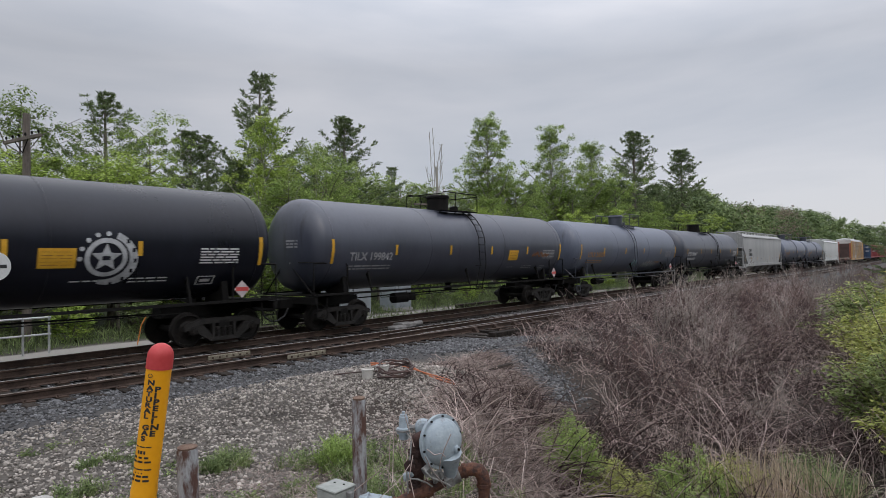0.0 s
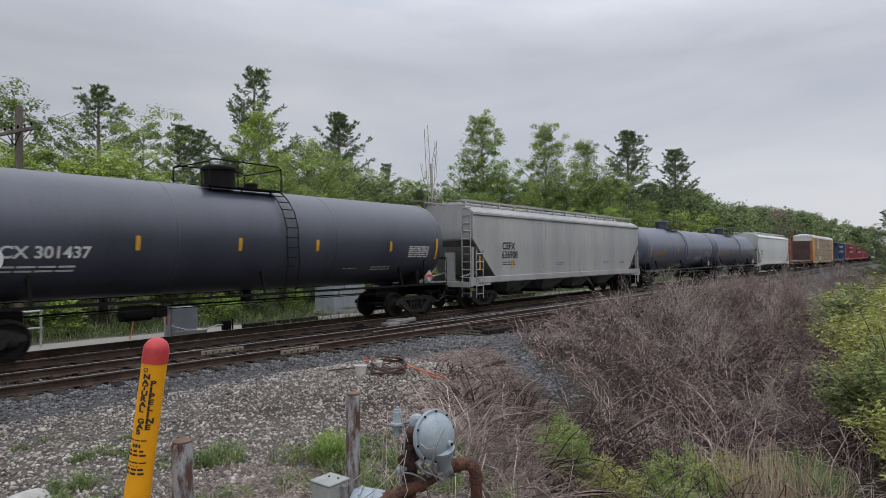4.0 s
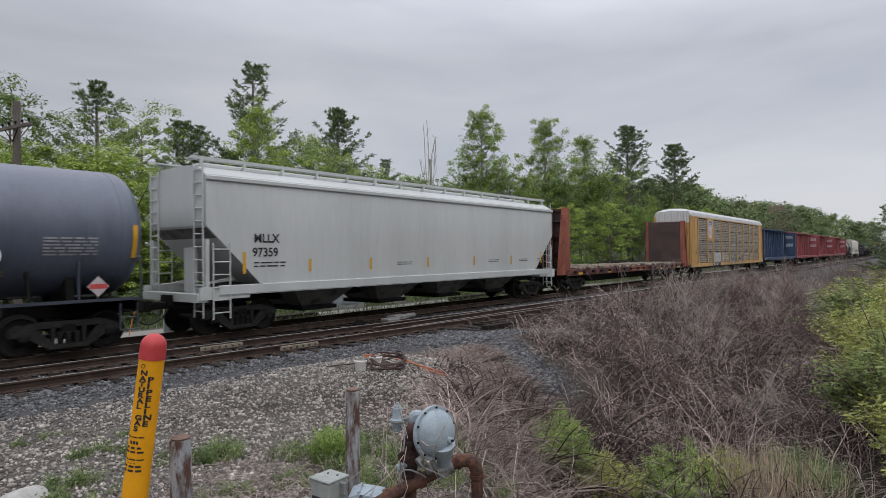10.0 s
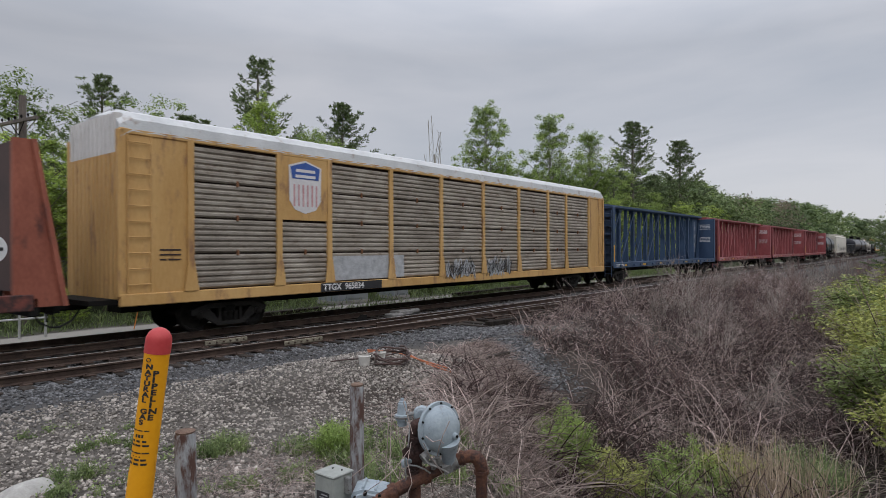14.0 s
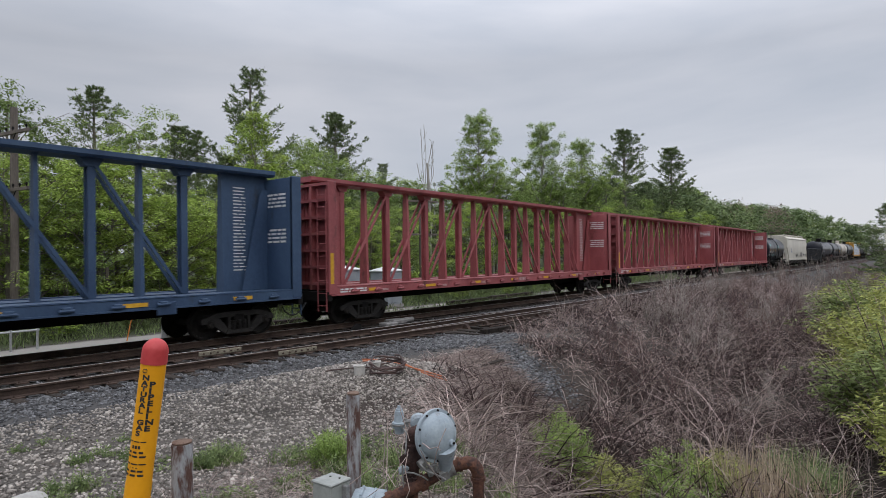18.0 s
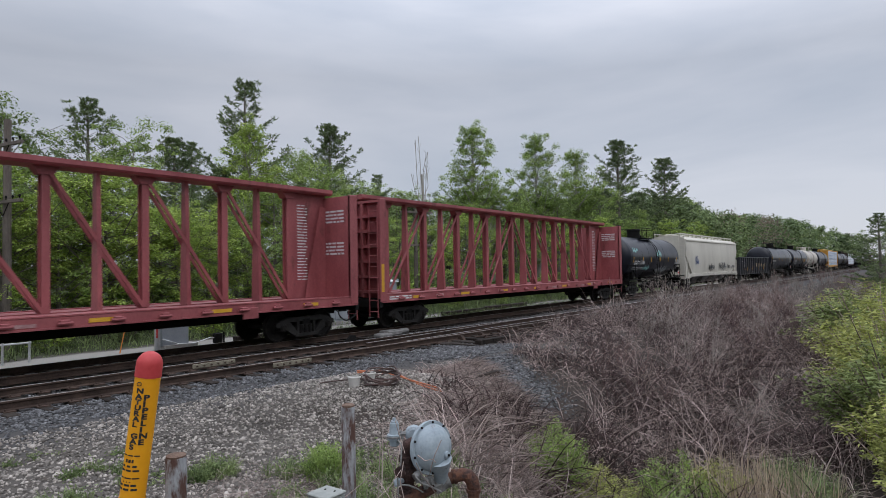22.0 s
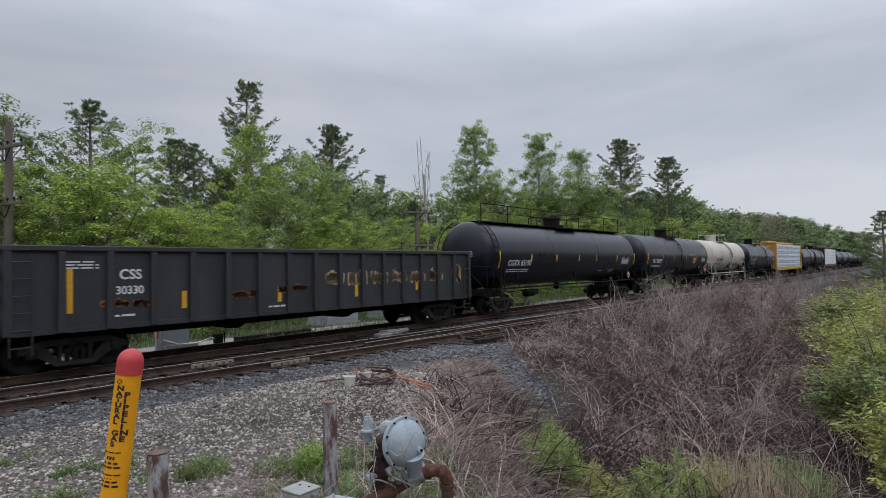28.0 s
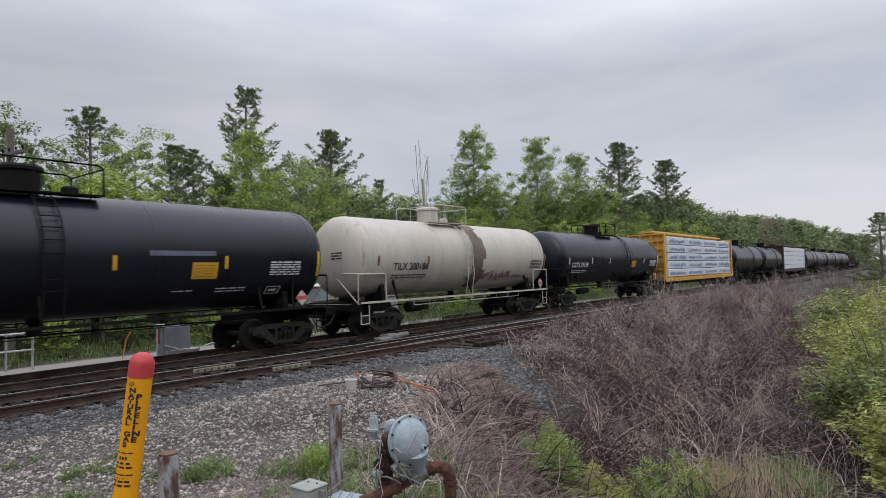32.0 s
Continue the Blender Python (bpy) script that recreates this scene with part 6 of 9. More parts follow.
def tree_shape(kind, seed, light=False):
    """Trunk solid and crown mesh of a tree 10 m high."""
    rng = np.random.default_rng(seed)
    s = Solid()
    cen, rad = [], []
    if kind == "pine":
        V, F = pine_shape(rng, s, light)
    elif kind == "bush":
        V, F = bush_shape(rng, s)
    else:
        slim = {"poplar": 0.62, "broad": 1.05, "shrub": 1.0}[kind]
        low = {"poplar": 2.2, "broad": 0.9, "shrub": 0.4}[kind]
        lean = rng.normal(size=2) * 0.25
        topx = np.array([lean[0], lean[1], 9.2])
        if kind == "shrub":
            for j in range(9):
                a = rng.uniform(0, 6.28)
                s.rod((0.25 * math.cos(a), 0.25 * math.sin(a), -0.2), (2.4 * math.cos(a), 2.4 * math.sin(a), rng.uniform(5, 8.5)), 0.09, 5, 0.02)
        else:
            s.pipe([(0, 0, -0.3), (lean[0] * 0.3, lean[1] * 0.3, 3.5), (lean[0] * 0.8, lean[1] * 0.8, 6.5), tuple(topx)], (0.17, 0.12, 0.06, 0.01), 7)
        n = {"poplar": 52, "broad": 42, "shrub": 60}[kind]
        for j in range(n):
            k = (j + 0.5) / n
            z0 = low + (9.0 - low) * k
            a = j * 2.4 + rng.uniform(-0.5, 0.5)
            if kind == "poplar":
                reach = 2.6 * (1.05 - k) ** 0.66 * min(1, 0.5 + 2.2 * k) * rng.uniform(0.45, 1.08)
                rise = rng.uniform(0.5, 1.2)
            else:
                reach = 2.9 * slim * (math.sin(math.pi * min(1, 0.2 + 0.76 * k)) ** 0.7) * rng.uniform(0.55, 1.2)
                rise = rng.uniform(0.15, 1.0)
            base = np.array([lean[0] * k, lean[1] * k, z0])
            tip = base + np.array([reach * math.cos(a), reach * math.sin(a), reach * rise])
            tip[2] = min(tip[2], 9.9)
            if kind != "shrub":
                limb_rods(s, base, tip, 0.05 * (1.15 - 0.8 * k), rng)
            m = max(3, int(reach * {"poplar": 3.9, "broad": 2.1, "shrub": 3.6}[kind]))
            for i in range(m):
                f = (0.22 if kind == "poplar" else 0.42) + (0.82 if kind == "poplar" else 0.62) * (i + 0.5) / m
                cen.append(base * (1 - f) + tip * f + rng.normal(size=3) * (0.22 if kind == "poplar" else 0.3))
                rad.append(rng.uniform(*{"poplar": (0.2, 0.44), "broad": (0.26, 0.6), "shrub": (0.12, 0.36)}[kind]))
        per, size, squash = {"poplar": (90, 0.055, 1.0), "broad": (86, 0.068, 0.95), "shrub": (66, 0.072, 1.0)}[kind]
        if light:
            per, size = (10, 0.17) if kind == "shrub" else (per * 2 // 5, size * 1.42)
        V, F = leaf_clumps(rng, cen, rad, per, size, squash, 0.8 if kind == "shrub" else 0.6)
    return s.mesh("trunk", 60), V, F


SHAPES = {}


def tree(kind, x, y, top, leaves, bark, label, name="tree", wide=1.0, seed=0, base=None, light=False):
    """A tree at (x, y) whose top reaches a height."""
    key = (kind, seed % {"pine": 4, "poplar": 3, "broad": 5, "shrub": 3, "bush": 3}[kind], light)
    if key not in SHAPES:
        SHAPES[key] = tree_shape(kind, 100 * len(kind) + key[1], light)
    trunk, V, F = SHAPES[key]
    z = ground_z(x, y) - 0.05 if base is None else base
    k = (top - z) / 10.0
    m = pose(x, y, z, 0, 0, (seed * 77) % 360) @ Matrix.Diagonal((k * wide, k * wide, k, 1))
    t = thing(name, m, label, "tree" if kind not in ("shrub", "bush") else "shrub", "trees behind the line" if kind not in ("shrub", "bush") else "")
    part("trunk" if kind not in ("shrub", "bush") else "stem", trunk.copy(), bark, t)
    ck = (key, leaves.name)
    if ck not in SHAPES:
        SHAPES[ck] = raw_mesh("crown", V, F, leaves)
    part("crown" if kind not in ("shrub", "bush") else "foliage", SHAPES[ck], None, t)
    return t


PINES = [(15.1, 38.0, 12.5), (27.1, 40.0, 16.5), (37.2, 42.0, 15.4), (23.5, 44.0, 12.3), (26.0, 46.0, 12.7), (72.3, 70.0, 17.6), (90.1, 36.0, 21.3), (105.3, 34.0, 20.2)]
POPLARS = [(50.0, 35.0, 17.6), (64.9, 36.0, 19.4), (77.7, 37.0, 19.4), (22.6, 33.0, 12.3), (85.5, 31.0, 10.6), (149.0, 42.0, 17.9)]
BROADS = [(8.6, 31.0, 9.9), (16.3, 35.0, 10.7), (29.0, 36.0, 11.7), (12.4, 28.5, 7.2), (10.0, 30.0, 7.3), (26.0, 31.5, 9.4), (17.0, 28.5, 5.8), (22.2, 30.0, 7.7), (53.9, 34.0, 11.1), (65.8, 34.0, 11.0), (78.0, 34.0, 13.7), (43.8, 45.0, 9.4), (55.2, 48.0, 10.2), (15.0, 27.6, 5.2), (9.7, 27.2, 5.1), (25.3, 29.0, 5.9), (38.4, 36.0, 6.5), (47.8, 33.0, 8.8), (7.9, 27.5, 6.7)]
for i, (x, y, z) in enumerate(PINES):
    tree("pine", x, y, z, NEEDLES, BARK, "tall dark white pine with ragged open limbs", "pine_tree", 1.3 if z < 18 else 1.35, i)
for i, (x, y, z) in enumerate(POPLARS):
    tree("poplar", x, y, z, LEAF_MID if i != 3 else LEAF_BRIGHT, BARK_PALE, "slim poplar in fresh green leaf with a pale trunk", "poplar_tree", 1.0, i)
for i, (x, y, z) in enumerate(BROADS):
    tree("broad", x, y, z, LEAF_BRIGHT if i in (3, 6, 13, 15, 16, 18) else (LEAF_MID if i % 3 else LEAF_DEEP), BARK, "broad-leaved tree in bright spring leaf at the wood's edge" if i in (3, 6, 13, 15, 16, 18) else "green broad-leaved tree in the wood", "broadleaf_tree", 1.25 if z < 8 else 1.0, i)


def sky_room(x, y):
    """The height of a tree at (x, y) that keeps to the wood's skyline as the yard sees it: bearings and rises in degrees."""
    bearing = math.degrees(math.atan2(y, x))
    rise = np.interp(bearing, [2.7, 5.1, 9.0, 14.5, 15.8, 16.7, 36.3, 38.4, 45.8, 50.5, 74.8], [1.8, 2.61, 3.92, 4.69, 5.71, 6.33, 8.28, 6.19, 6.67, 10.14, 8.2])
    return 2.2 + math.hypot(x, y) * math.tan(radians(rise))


# bright maples and saplings in front of the wood
for i, (x, y, z, w) in enumerate(((11.4, 28.2, 7.0, 1.5), (14.3, 28.0, 5.6, 1.5), (19.6, 28.6, 5.0, 1.5), (24.4, 28.4, 4.4, 1.4), (28.5, 29.0, 5.2, 1.3), (33.0, 30.0, 6.0, 1.3), (38.0, 31.0, 6.2, 1.3), (44.0, 31.5, 7.0, 1.2), (52.0, 31.5, 7.6, 1.2), (60.0, 31.0, 7.6, 1.3), (70.0, 30.5, 8.0, 1.3), (81.0, 30.0, 8.6, 1.3), (92.0, 29.0, 9.0, 1.3), (104.0, 29.0, 9.4, 1.3), (6.8, 28.6, 6.0, 1.3))):
    tree("broad", x, y, z, (LEAF_BRIGHT, LEAF_BRIGHT, LEAF_MID)[i % 3], BARK, "low broad-leaved tree in bright spring leaf at the wood's edge", "broadleaf_tree", w, i + 1)


# filling trees deeper in the wood
fill = random.Random(40)
for i in range(36):
    u = i / 35
    x = 2 + u * 118 + fill.uniform(-3, 3)
    y = 33 + fill.uniform(0, 16) + 0.05 * x
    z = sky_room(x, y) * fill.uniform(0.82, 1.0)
    kind = fill.choice(("broad", "broad", "pine", "poplar"))
    tree(kind, x, y, z, NEEDLES if kind == "pine" else (LEAF_DEEP, LEAF_MID)[i % 2], BARK, "dark pine deep in the wood" if kind == "pine" else "green tree deep in the wood", "pine_tree" if kind == "pine" else "broadleaf_tree", 1.15, 50 + i, None, True)
# lower trees that close the skyline round the dead tree
for i, (b, d, e) in enumerate(((48.2, 58, 8.6), (46.6, 66, 8.3), (45.2, 60, 8.0), (43.8, 70, 7.8), (42.4, 62, 7.4), (40.9, 72, 7.3), (39.5, 64, 7.0), (38.2, 74, 7.2), (36.6, 66, 7.4))):
    x, y = d * math.cos(radians(b)), d * math.sin(radians(b))
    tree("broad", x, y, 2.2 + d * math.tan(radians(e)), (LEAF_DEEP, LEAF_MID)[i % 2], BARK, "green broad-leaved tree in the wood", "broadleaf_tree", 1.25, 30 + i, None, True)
# undergrowth along the wood's edge
for i in range(26):
    x = 3 + i * 2.3 + fill.uniform(-0.8, 0.8)
    y = 26.4 + fill.uniform(0, 2.2)
    tree("shrub", x, y, ground_z(x, y) + fill.uniform(1.2, 2.8), (LEAF_BRIGHT, LEAF_MID, LEAF_DEEP)[i % 3], BARK, "leafy green undergrowth at the wood's edge", "shrub", 1.5, i, None, True)
for i in range(30):
    x = 2 + i * 1.9 + fill.uniform(-0.7, 0.7)
    y = 23.0 + fill.uniform(0, 2.4)
    if not 18.5 < x < 26 or y > 24.8:
        tree("shrub", x, y, ground_z(x, y) + fill.uniform(0.6, 1.5), (LEAF_BRIGHT, LEAF_MID, GRASS_GREEN)[i % 3], BARK, "low green bush beside the service road", "shrub", 1.8, i, None, True)
# conifer on the camera's side, far along the line
tree("pine", 58.0, 2.4, 5.9, NEEDLES, BARK, "small dark conifer beside the line", "pine_tree", 1.6, 4)
tree("broad", 75.0, 2.0, 6.6, LEAF_DEEP, BARK, "round dark tree beside the line", "broadleaf_tree", 1.3, 5)

# far woods down the line: round crowns of leaf clumps, a few still in pinkish bud
rng = np.random.default_rng(7)


def far_crowns(count, lo, hi, size):
    cen, rad = [], []
    for i in range(count):
        x = rng.uniform(lo, hi)
        y = rng.uniform(24, 46 + x * 0.22)
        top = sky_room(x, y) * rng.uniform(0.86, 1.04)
        if i % 8 == 0:
            y, top = rng.uniform(-40, -4), rng.uniform(4, 8)
            x = rng.uniform(120, 500)
        z0 = ground_z(x, y)
        w = max(top - z0, 3) * rng.uniform(0.22, 0.34)
        for k in range(18):
            f = rng.uniform(0.15, 0.97)
            r = w * math.sin(math.pi * min(1, 0.25 + 0.7 * f)) * rng.uniform(0.4, 1)
            a = rng.uniform(0, 6.28)
            cen.append((x + r * math.cos(a), y + r * math.sin(a), z0 + (top - z0) * f * 0.94))
            rad.append(w * rng.uniform(0.28, 0.46))
    return leaf_clumps(rng, cen, rad, 24, size, 0.75)


FAR_LEAVES = leafy("far_leaves", (0.085, 0.13, 0.055), (0.22, 0.28, 0.11), 0.09)
for count, lo, hi, size in ((170, 95, 190, 0.3), (330, 170, 520, 0.5)):
    V, F = far_crowns(count, lo, hi, size)
    tagged(new("far_woods", raw_mesh("far_woods", V, F, FAR_LEAVES)), "hazy green woods on the slope far down the line", "woods", kind="stuff")
cen, rad = [], []
for i in range(14):
    d, b = rng.uniform(150, 210), radians(rng.uniform(9.5, 13.5))
    x, y = d * math.cos(b), d * math.sin(b)
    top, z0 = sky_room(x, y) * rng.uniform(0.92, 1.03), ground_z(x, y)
    for k in range(16):
        f, a = rng.uniform(0.3, 0.97), rng.uniform(0, 6.28)
        r = 4.2 * math.sin(math.pi * min(1, 0.25 + 0.7 * f)) * rng.uniform(0.3, 1)
        cen.append((x + r * math.cos(a), y + r * math.sin(a), z0 + (top - z0) * f))
        rad.append(1.5)
V, F = leaf_cloud(rng, cen, rad, 22, 0.3, 0.5, 3, 0.3)
tagged(new("far_woods", raw_mesh("far_woods", V, F, leafy("budding_twigs", (0.15, 0.11, 0.09), (0.3, 0.23, 0.19), 0.2))), "pinkish grey trees still in bud far down the line", "woods", kind="stuff")


# bare grey trees at the wood's edge
def bare_tree(x, y, h, seed):
    r, s = random.Random(seed), Solid()

    def grow(p, way, length, thick, depth):
        q = p + way * length
        m = (p + q) / 2 + Vector((r.uniform(-1, 1), r.uniform(-1, 1), 0)) * length * 0.07
        s.pipe([p, m, q], (thick, thick * 0.85, thick * 0.65), 5)
        if depth:
            for k in range(3 if depth > 1 else 4):
                w = (way + Vector((r.uniform(-1, 1), r.uniform(-1, 1), r.uniform(-0.2, 0.6))) * (0.3 if k == 0 else 0.75)).normalized()
                grow(q if k < 2 else m, w, length * r.uniform(0.5, 0.75), thick * (0.62 if k == 0 else 0.42), depth - 1)
    grow(Vector((0, 0, -0.3)), Vector((r.uniform(-0.06, 0.06), 0, 1)).normalized(), h * 0.42, 0.012 * h, 4)
    piece("bare_tree", s, BARK_PALE, "leafless pale grey tree with forking limbs", "tree", pose(x, y, ground_z(x, y)), "bare trees at the wood's edge")


for i, (x, y, h) in enumerate(((23.6, 30.2, 8.4), (18.6, 29.6, 6.4), (32.6, 31.0, 6.6), (47.0, 31.4, 7.5))):
    bare_tree(x, y, h, 70 + i)

# dead snag with bare upright limbs
snag = Solid()
snag.pipe([(0, 0, -0.3), (0.1, 0, 5), (0.0, 0.1, 7.5), (-0.15, 0.1, 10.5)], 0.09, 7)
sr = random.Random(3)
for a, z0, z1, dx in ((0, 5.0, 13.4, -0.95), (1, 6.6, 13.9, -0.3), (2, 6.2, 12.6, 0.75), (3, 8.0, 12.2, 0.25), (4, 4.4, 9.0, 1.1), (5, 6.6, 10.4, -1.2), (6, 8.6, 11.6, 0.5)):
    q = [(0.05, 0, z0), (dx * 0.55 + sr.uniform(-0.1, 0.1), sr.uniform(-0.3, 0.3), z0 + (z1 - z0) * 0.3), (dx * 0.85 + sr.uniform(-0.12, 0.12), sr.uniform(-0.3, 0.3), z0 + (z1 - z0) * 0.65), (dx, sr.uniform(-0.4, 0.4), z1)]
    snag.pipe(q, 0.026, 5)
    for k in range(5):
        f = sr.uniform(0.3, 0.95)
        c = Vector(q[1]).lerp(Vector(q[3]), f)
        snag.pipe([c, c + Vector((sr.uniform(-0.35, 0.35), sr.uniform(-0.3, 0.3), sr.uniform(0.2, 0.7)))], 0.011, 4)
piece("dead_tree", snag, BARK_PALE, "bare grey dead tree with thin upright limbs", "tree", pose(40.9, 34.0, ground_z(40.9, 34)))

# yellow-green shrubs on the bank
for i, (x, y, r, h) in enumerate(((12.4, -0.3, 1.4, 2.2), (14.6, 0.1, 1.6, 2.5), (17.6, 0.3, 1.8, 2.7), (21.5, 0.6, 2.1, 2.9), (26.5, 1.1, 2.5, 3.0), (11.0, -0.6, 1.3, 1.9), (33.0, 1.4, 2.8, 2.9), (41.0, 1.5, 3.0, 2.7))):
    z = ground_z(x, y) - 0.1
    tree("bush", x, y, z + h, (LEAF_YELLOW, LEAF_DUSKY, LEAF_YELLOW)[i % 3], TWIG, "dense yellow-green leafy shrub on the bank", "bank_shrub", r * 2.7 / h, i, z)
# small bushes in the ditch
for i, (x, y, h, w) in enumerate(((8.5, 4.5, 1.2, 1.0), (8.75, 3.9, 0.9, 1.35), (9.6, 3.05, 1.2, 1.1), (10.3, 2.65, 0.95, 1.4), (9.1, 3.2, 0.8, 1.3))):
    z = ground_z(x, y) - 0.03
    tree("bush", x, y, z + h, LEAF_MID if i in (0, 2, 4) else LEAF_YELLOW, TWIG, "small leafy bush among dead stems", "small_bush", w * 1.25, i + 2, z)


# stems: three-sided, bent once, in one mesh each
def stem_field(name, pts, lengths, thick, turn, tilt, material, label, category):
    ring = [(1, 0), (-0.5, 0.87), (-0.5, -0.87)]
    V = [(a, b, 0) for a, b in ring] + [(0.8 * a, 0.8 * b + 6, 0.55) for a, b in ring] + [(0.25 * a, 0.25 * b + 18, 1.0) for a, b in ring]
    F = [(k * 3 + i, k * 3 + (i + 1) % 3, k * 3 + 3 + (i + 1) % 3, k * 3 + 3 + i) for k in range(2) for i in range(3)]
    S = np.stack([thick, thick, lengths], 1)
    return tagged(new(name, scatter(name, V, F, pts, S, turn, material, tilt)), label, category, kind="stuff")


def in_ditch(rng, n, x0, x1, y0=0.8, power=1.5, clump=-0.25):
    out = []
    while len(out) < n:
        x = x0 + (x1 - x0) * rng.random() ** power
        hi = min(siding_y(x) - (2.6 if x < 17 else 1.75), 3.4 + (x - 4.2) * 0.9 if x < 12 else 99, 8.7 if x < 15.5 else 99)
        y = rng.uniform(y0, max(hi, y0 + 0.5))
        if x < 9.8 and y > 7.4 or abs((x - 12.2) * 0.83 - (y - 7.5) * 0.55) < 0.75 and y > 5.4 or noise.noise((x * 0.9, y * 0.9, 9)) < clump:
            continue
        out.append((x, y, ground_z(x, y) - 0.01))
    return np.array(out)


def bank_low(P):
    """How low the growth stays on the shoulder beside the turnout, for each point."""
    return np.array([1 - 0.62 * ease((y - 4.8) / 2.0) * ease((21 - x) / 3.0) for x, y, z in P])


def arc_field(name, P, length, thick, heading, rise, droop, material, label, category):
    """Long thin stems that rise from the soil and arch over, all in one mesh."""
    n, ring = len(P), [(1, 0), (-0.5, 0.87), (-0.5, -0.87)]
    side = np.stack([-np.sin(heading), np.cos(heading), np.zeros(n)], 1)
    rows, at = [], P.copy()
    for k, taper in enumerate((1.0, 0.85, 0.6, 0.25)):
        e = rise - droop * k / 3
        d = np.stack([np.cos(e) * np.cos(heading), np.cos(e) * np.sin(heading), np.sin(e)], 1)
        up = np.cross(d, side)
        rows.append(np.stack([at + (thick * taper)[:, None] * (u * side + v * up) for u, v in ring], 1))
        at = at + d * (length / 3)[:, None] + side * (length * 0.05)[:, None] * np.sin(P[:, :1] * 37 + k * 2)
    V = np.stack(rows, 1).reshape(-1, 3)
    F = np.array([(k * 3 + i, k * 3 + (i + 1) % 3, k * 3 + 3 + (i + 1) % 3, k * 3 + 3 + i) for k in range(3) for i in range(3)])
    F = (F[None] + (np.arange(n) * 12)[:, None, None]).reshape(-1, 4)
    return tagged(new(name, raw_mesh(name, V, F, material)), label, category, kind="stuff")


rng = np.random.default_rng(21)
# flattened dead grass on the edge of the yard and down the bank
n = 10000
P = []
while len(P) < n:
    u, v = rng.uniform(0, 10.5), rng.normal(0.1, 0.75)
    x, y = 3.9 + u * 0.8 + v * 0.6, 2.6 + u * 0.6 - v * 0.8
    if y < 8.9 and not (x < 10.0 and y > 7.0) and abs((x - 12.2) * 0.83 - (y - 7.5) * 0.55) > 0.5 and noise.noise((x * 1.3, y * 1.3, 2)) > -0.22:
        P.append((x, y, ground_z(x, y) + 0.01))
P = np.array(P)
arc_field("dead_grass", P, rng.uniform(0.15, 0.6, n), rng.uniform(0.0015, 0.0038, n) * np.clip(P[:, 0] / 8, 0.7, 1.5), rng.normal(-0.75, 1.3, n), rng.uniform(0.0, 0.55, n), rng.uniform(0.1, 0.8, n), STRAW, "flattened pale dead grass down the bank", "dead grass")
# tangle in the ditch
n = 3600
P = in_ditch(rng, n, 5.0, 26, 0.6, 1.4, -0.2)
arc_field("dead_grass", P, rng.uniform(0.5, 1.6, n) * bank_low(P), rng.uniform(0.005, 0.0095, n), rng.uniform(0, 6.28, n), rng.uniform(0.1, 1.2, n), rng.uniform(0.6, 2.0, n), STRAW, "tangled pale dead grass and stems in the ditch", "dead grass")
n = 8000
P = in_ditch(rng, n, 6.0, 48, 0.8, 1.25, -0.3)
low = np.array([0.6 + 0.9 * max(0.0, noise.noise((a * 0.5, b * 0.5, 4)) + 0.25) for a, b, c in P]) * np.clip((P[:, 0] - 4) / 8, 0.5, 1.0) * bank_low(P)
arc_field("brushwood", P, rng.uniform(0.6, 2.0, n) * low, rng.uniform(0.006, 0.012, n), rng.uniform(0, 6.28, n), rng.uniform(0.3, 1.5, n), rng.uniform(0.5, 2.2, n), TWIG, "tangled bare brown brushwood in the ditch", "brushwood")
# bramble canes in clumps, coloured dark to paint the shade deep in the brush
BRAMBLE = surf("shade_dark_bramble_canes", (0.04, 0.027, 0.026), (0.12, 0.082, 0.078), 2, 0.8, 0, 0, 20, per=0.6, rows=True, spec=0.1)
n, P = 9500, []
while len(P) < n:
    for x, y, z in in_ditch(rng, 500, 7.5, 34, 1.0, 1.2, -1.0):
        if noise.noise((x * 0.55, y * 0.55, 7)) > -0.1:
            P.append((x, y, z))
P = np.array(P[:n])
arc_field("bramble", P, rng.uniform(0.5, 1.3, n) * bank_low(P), rng.uniform(0.006, 0.013, n), rng.uniform(0, 6.28, n), rng.uniform(0.3, 1.5, n), rng.uniform(0.4, 2.2, n), BRAMBLE, "arching bramble canes in clumps, darkened for shade in the brush", "bramble")
# dry litter among the weeds by the bollards
n = 1500
X, Y = rng.normal(3.9, 0.8, n), rng.normal(5.0, 0.6, n)
P = np.array([(a, b, ground_z(a, b) + 0.01) for a, b in zip(X, Y)])
arc_field("dead_grass", P, rng.uniform(0.12, 0.45, n), rng.uniform(0.0015, 0.003, n), rng.uniform(0, 6.28, n), rng.uniform(0.0, 0.9, n), rng.uniform(0.2, 1.5, n), STRAW, "dry grass litter on the gravel by the bollards", "dead grass")


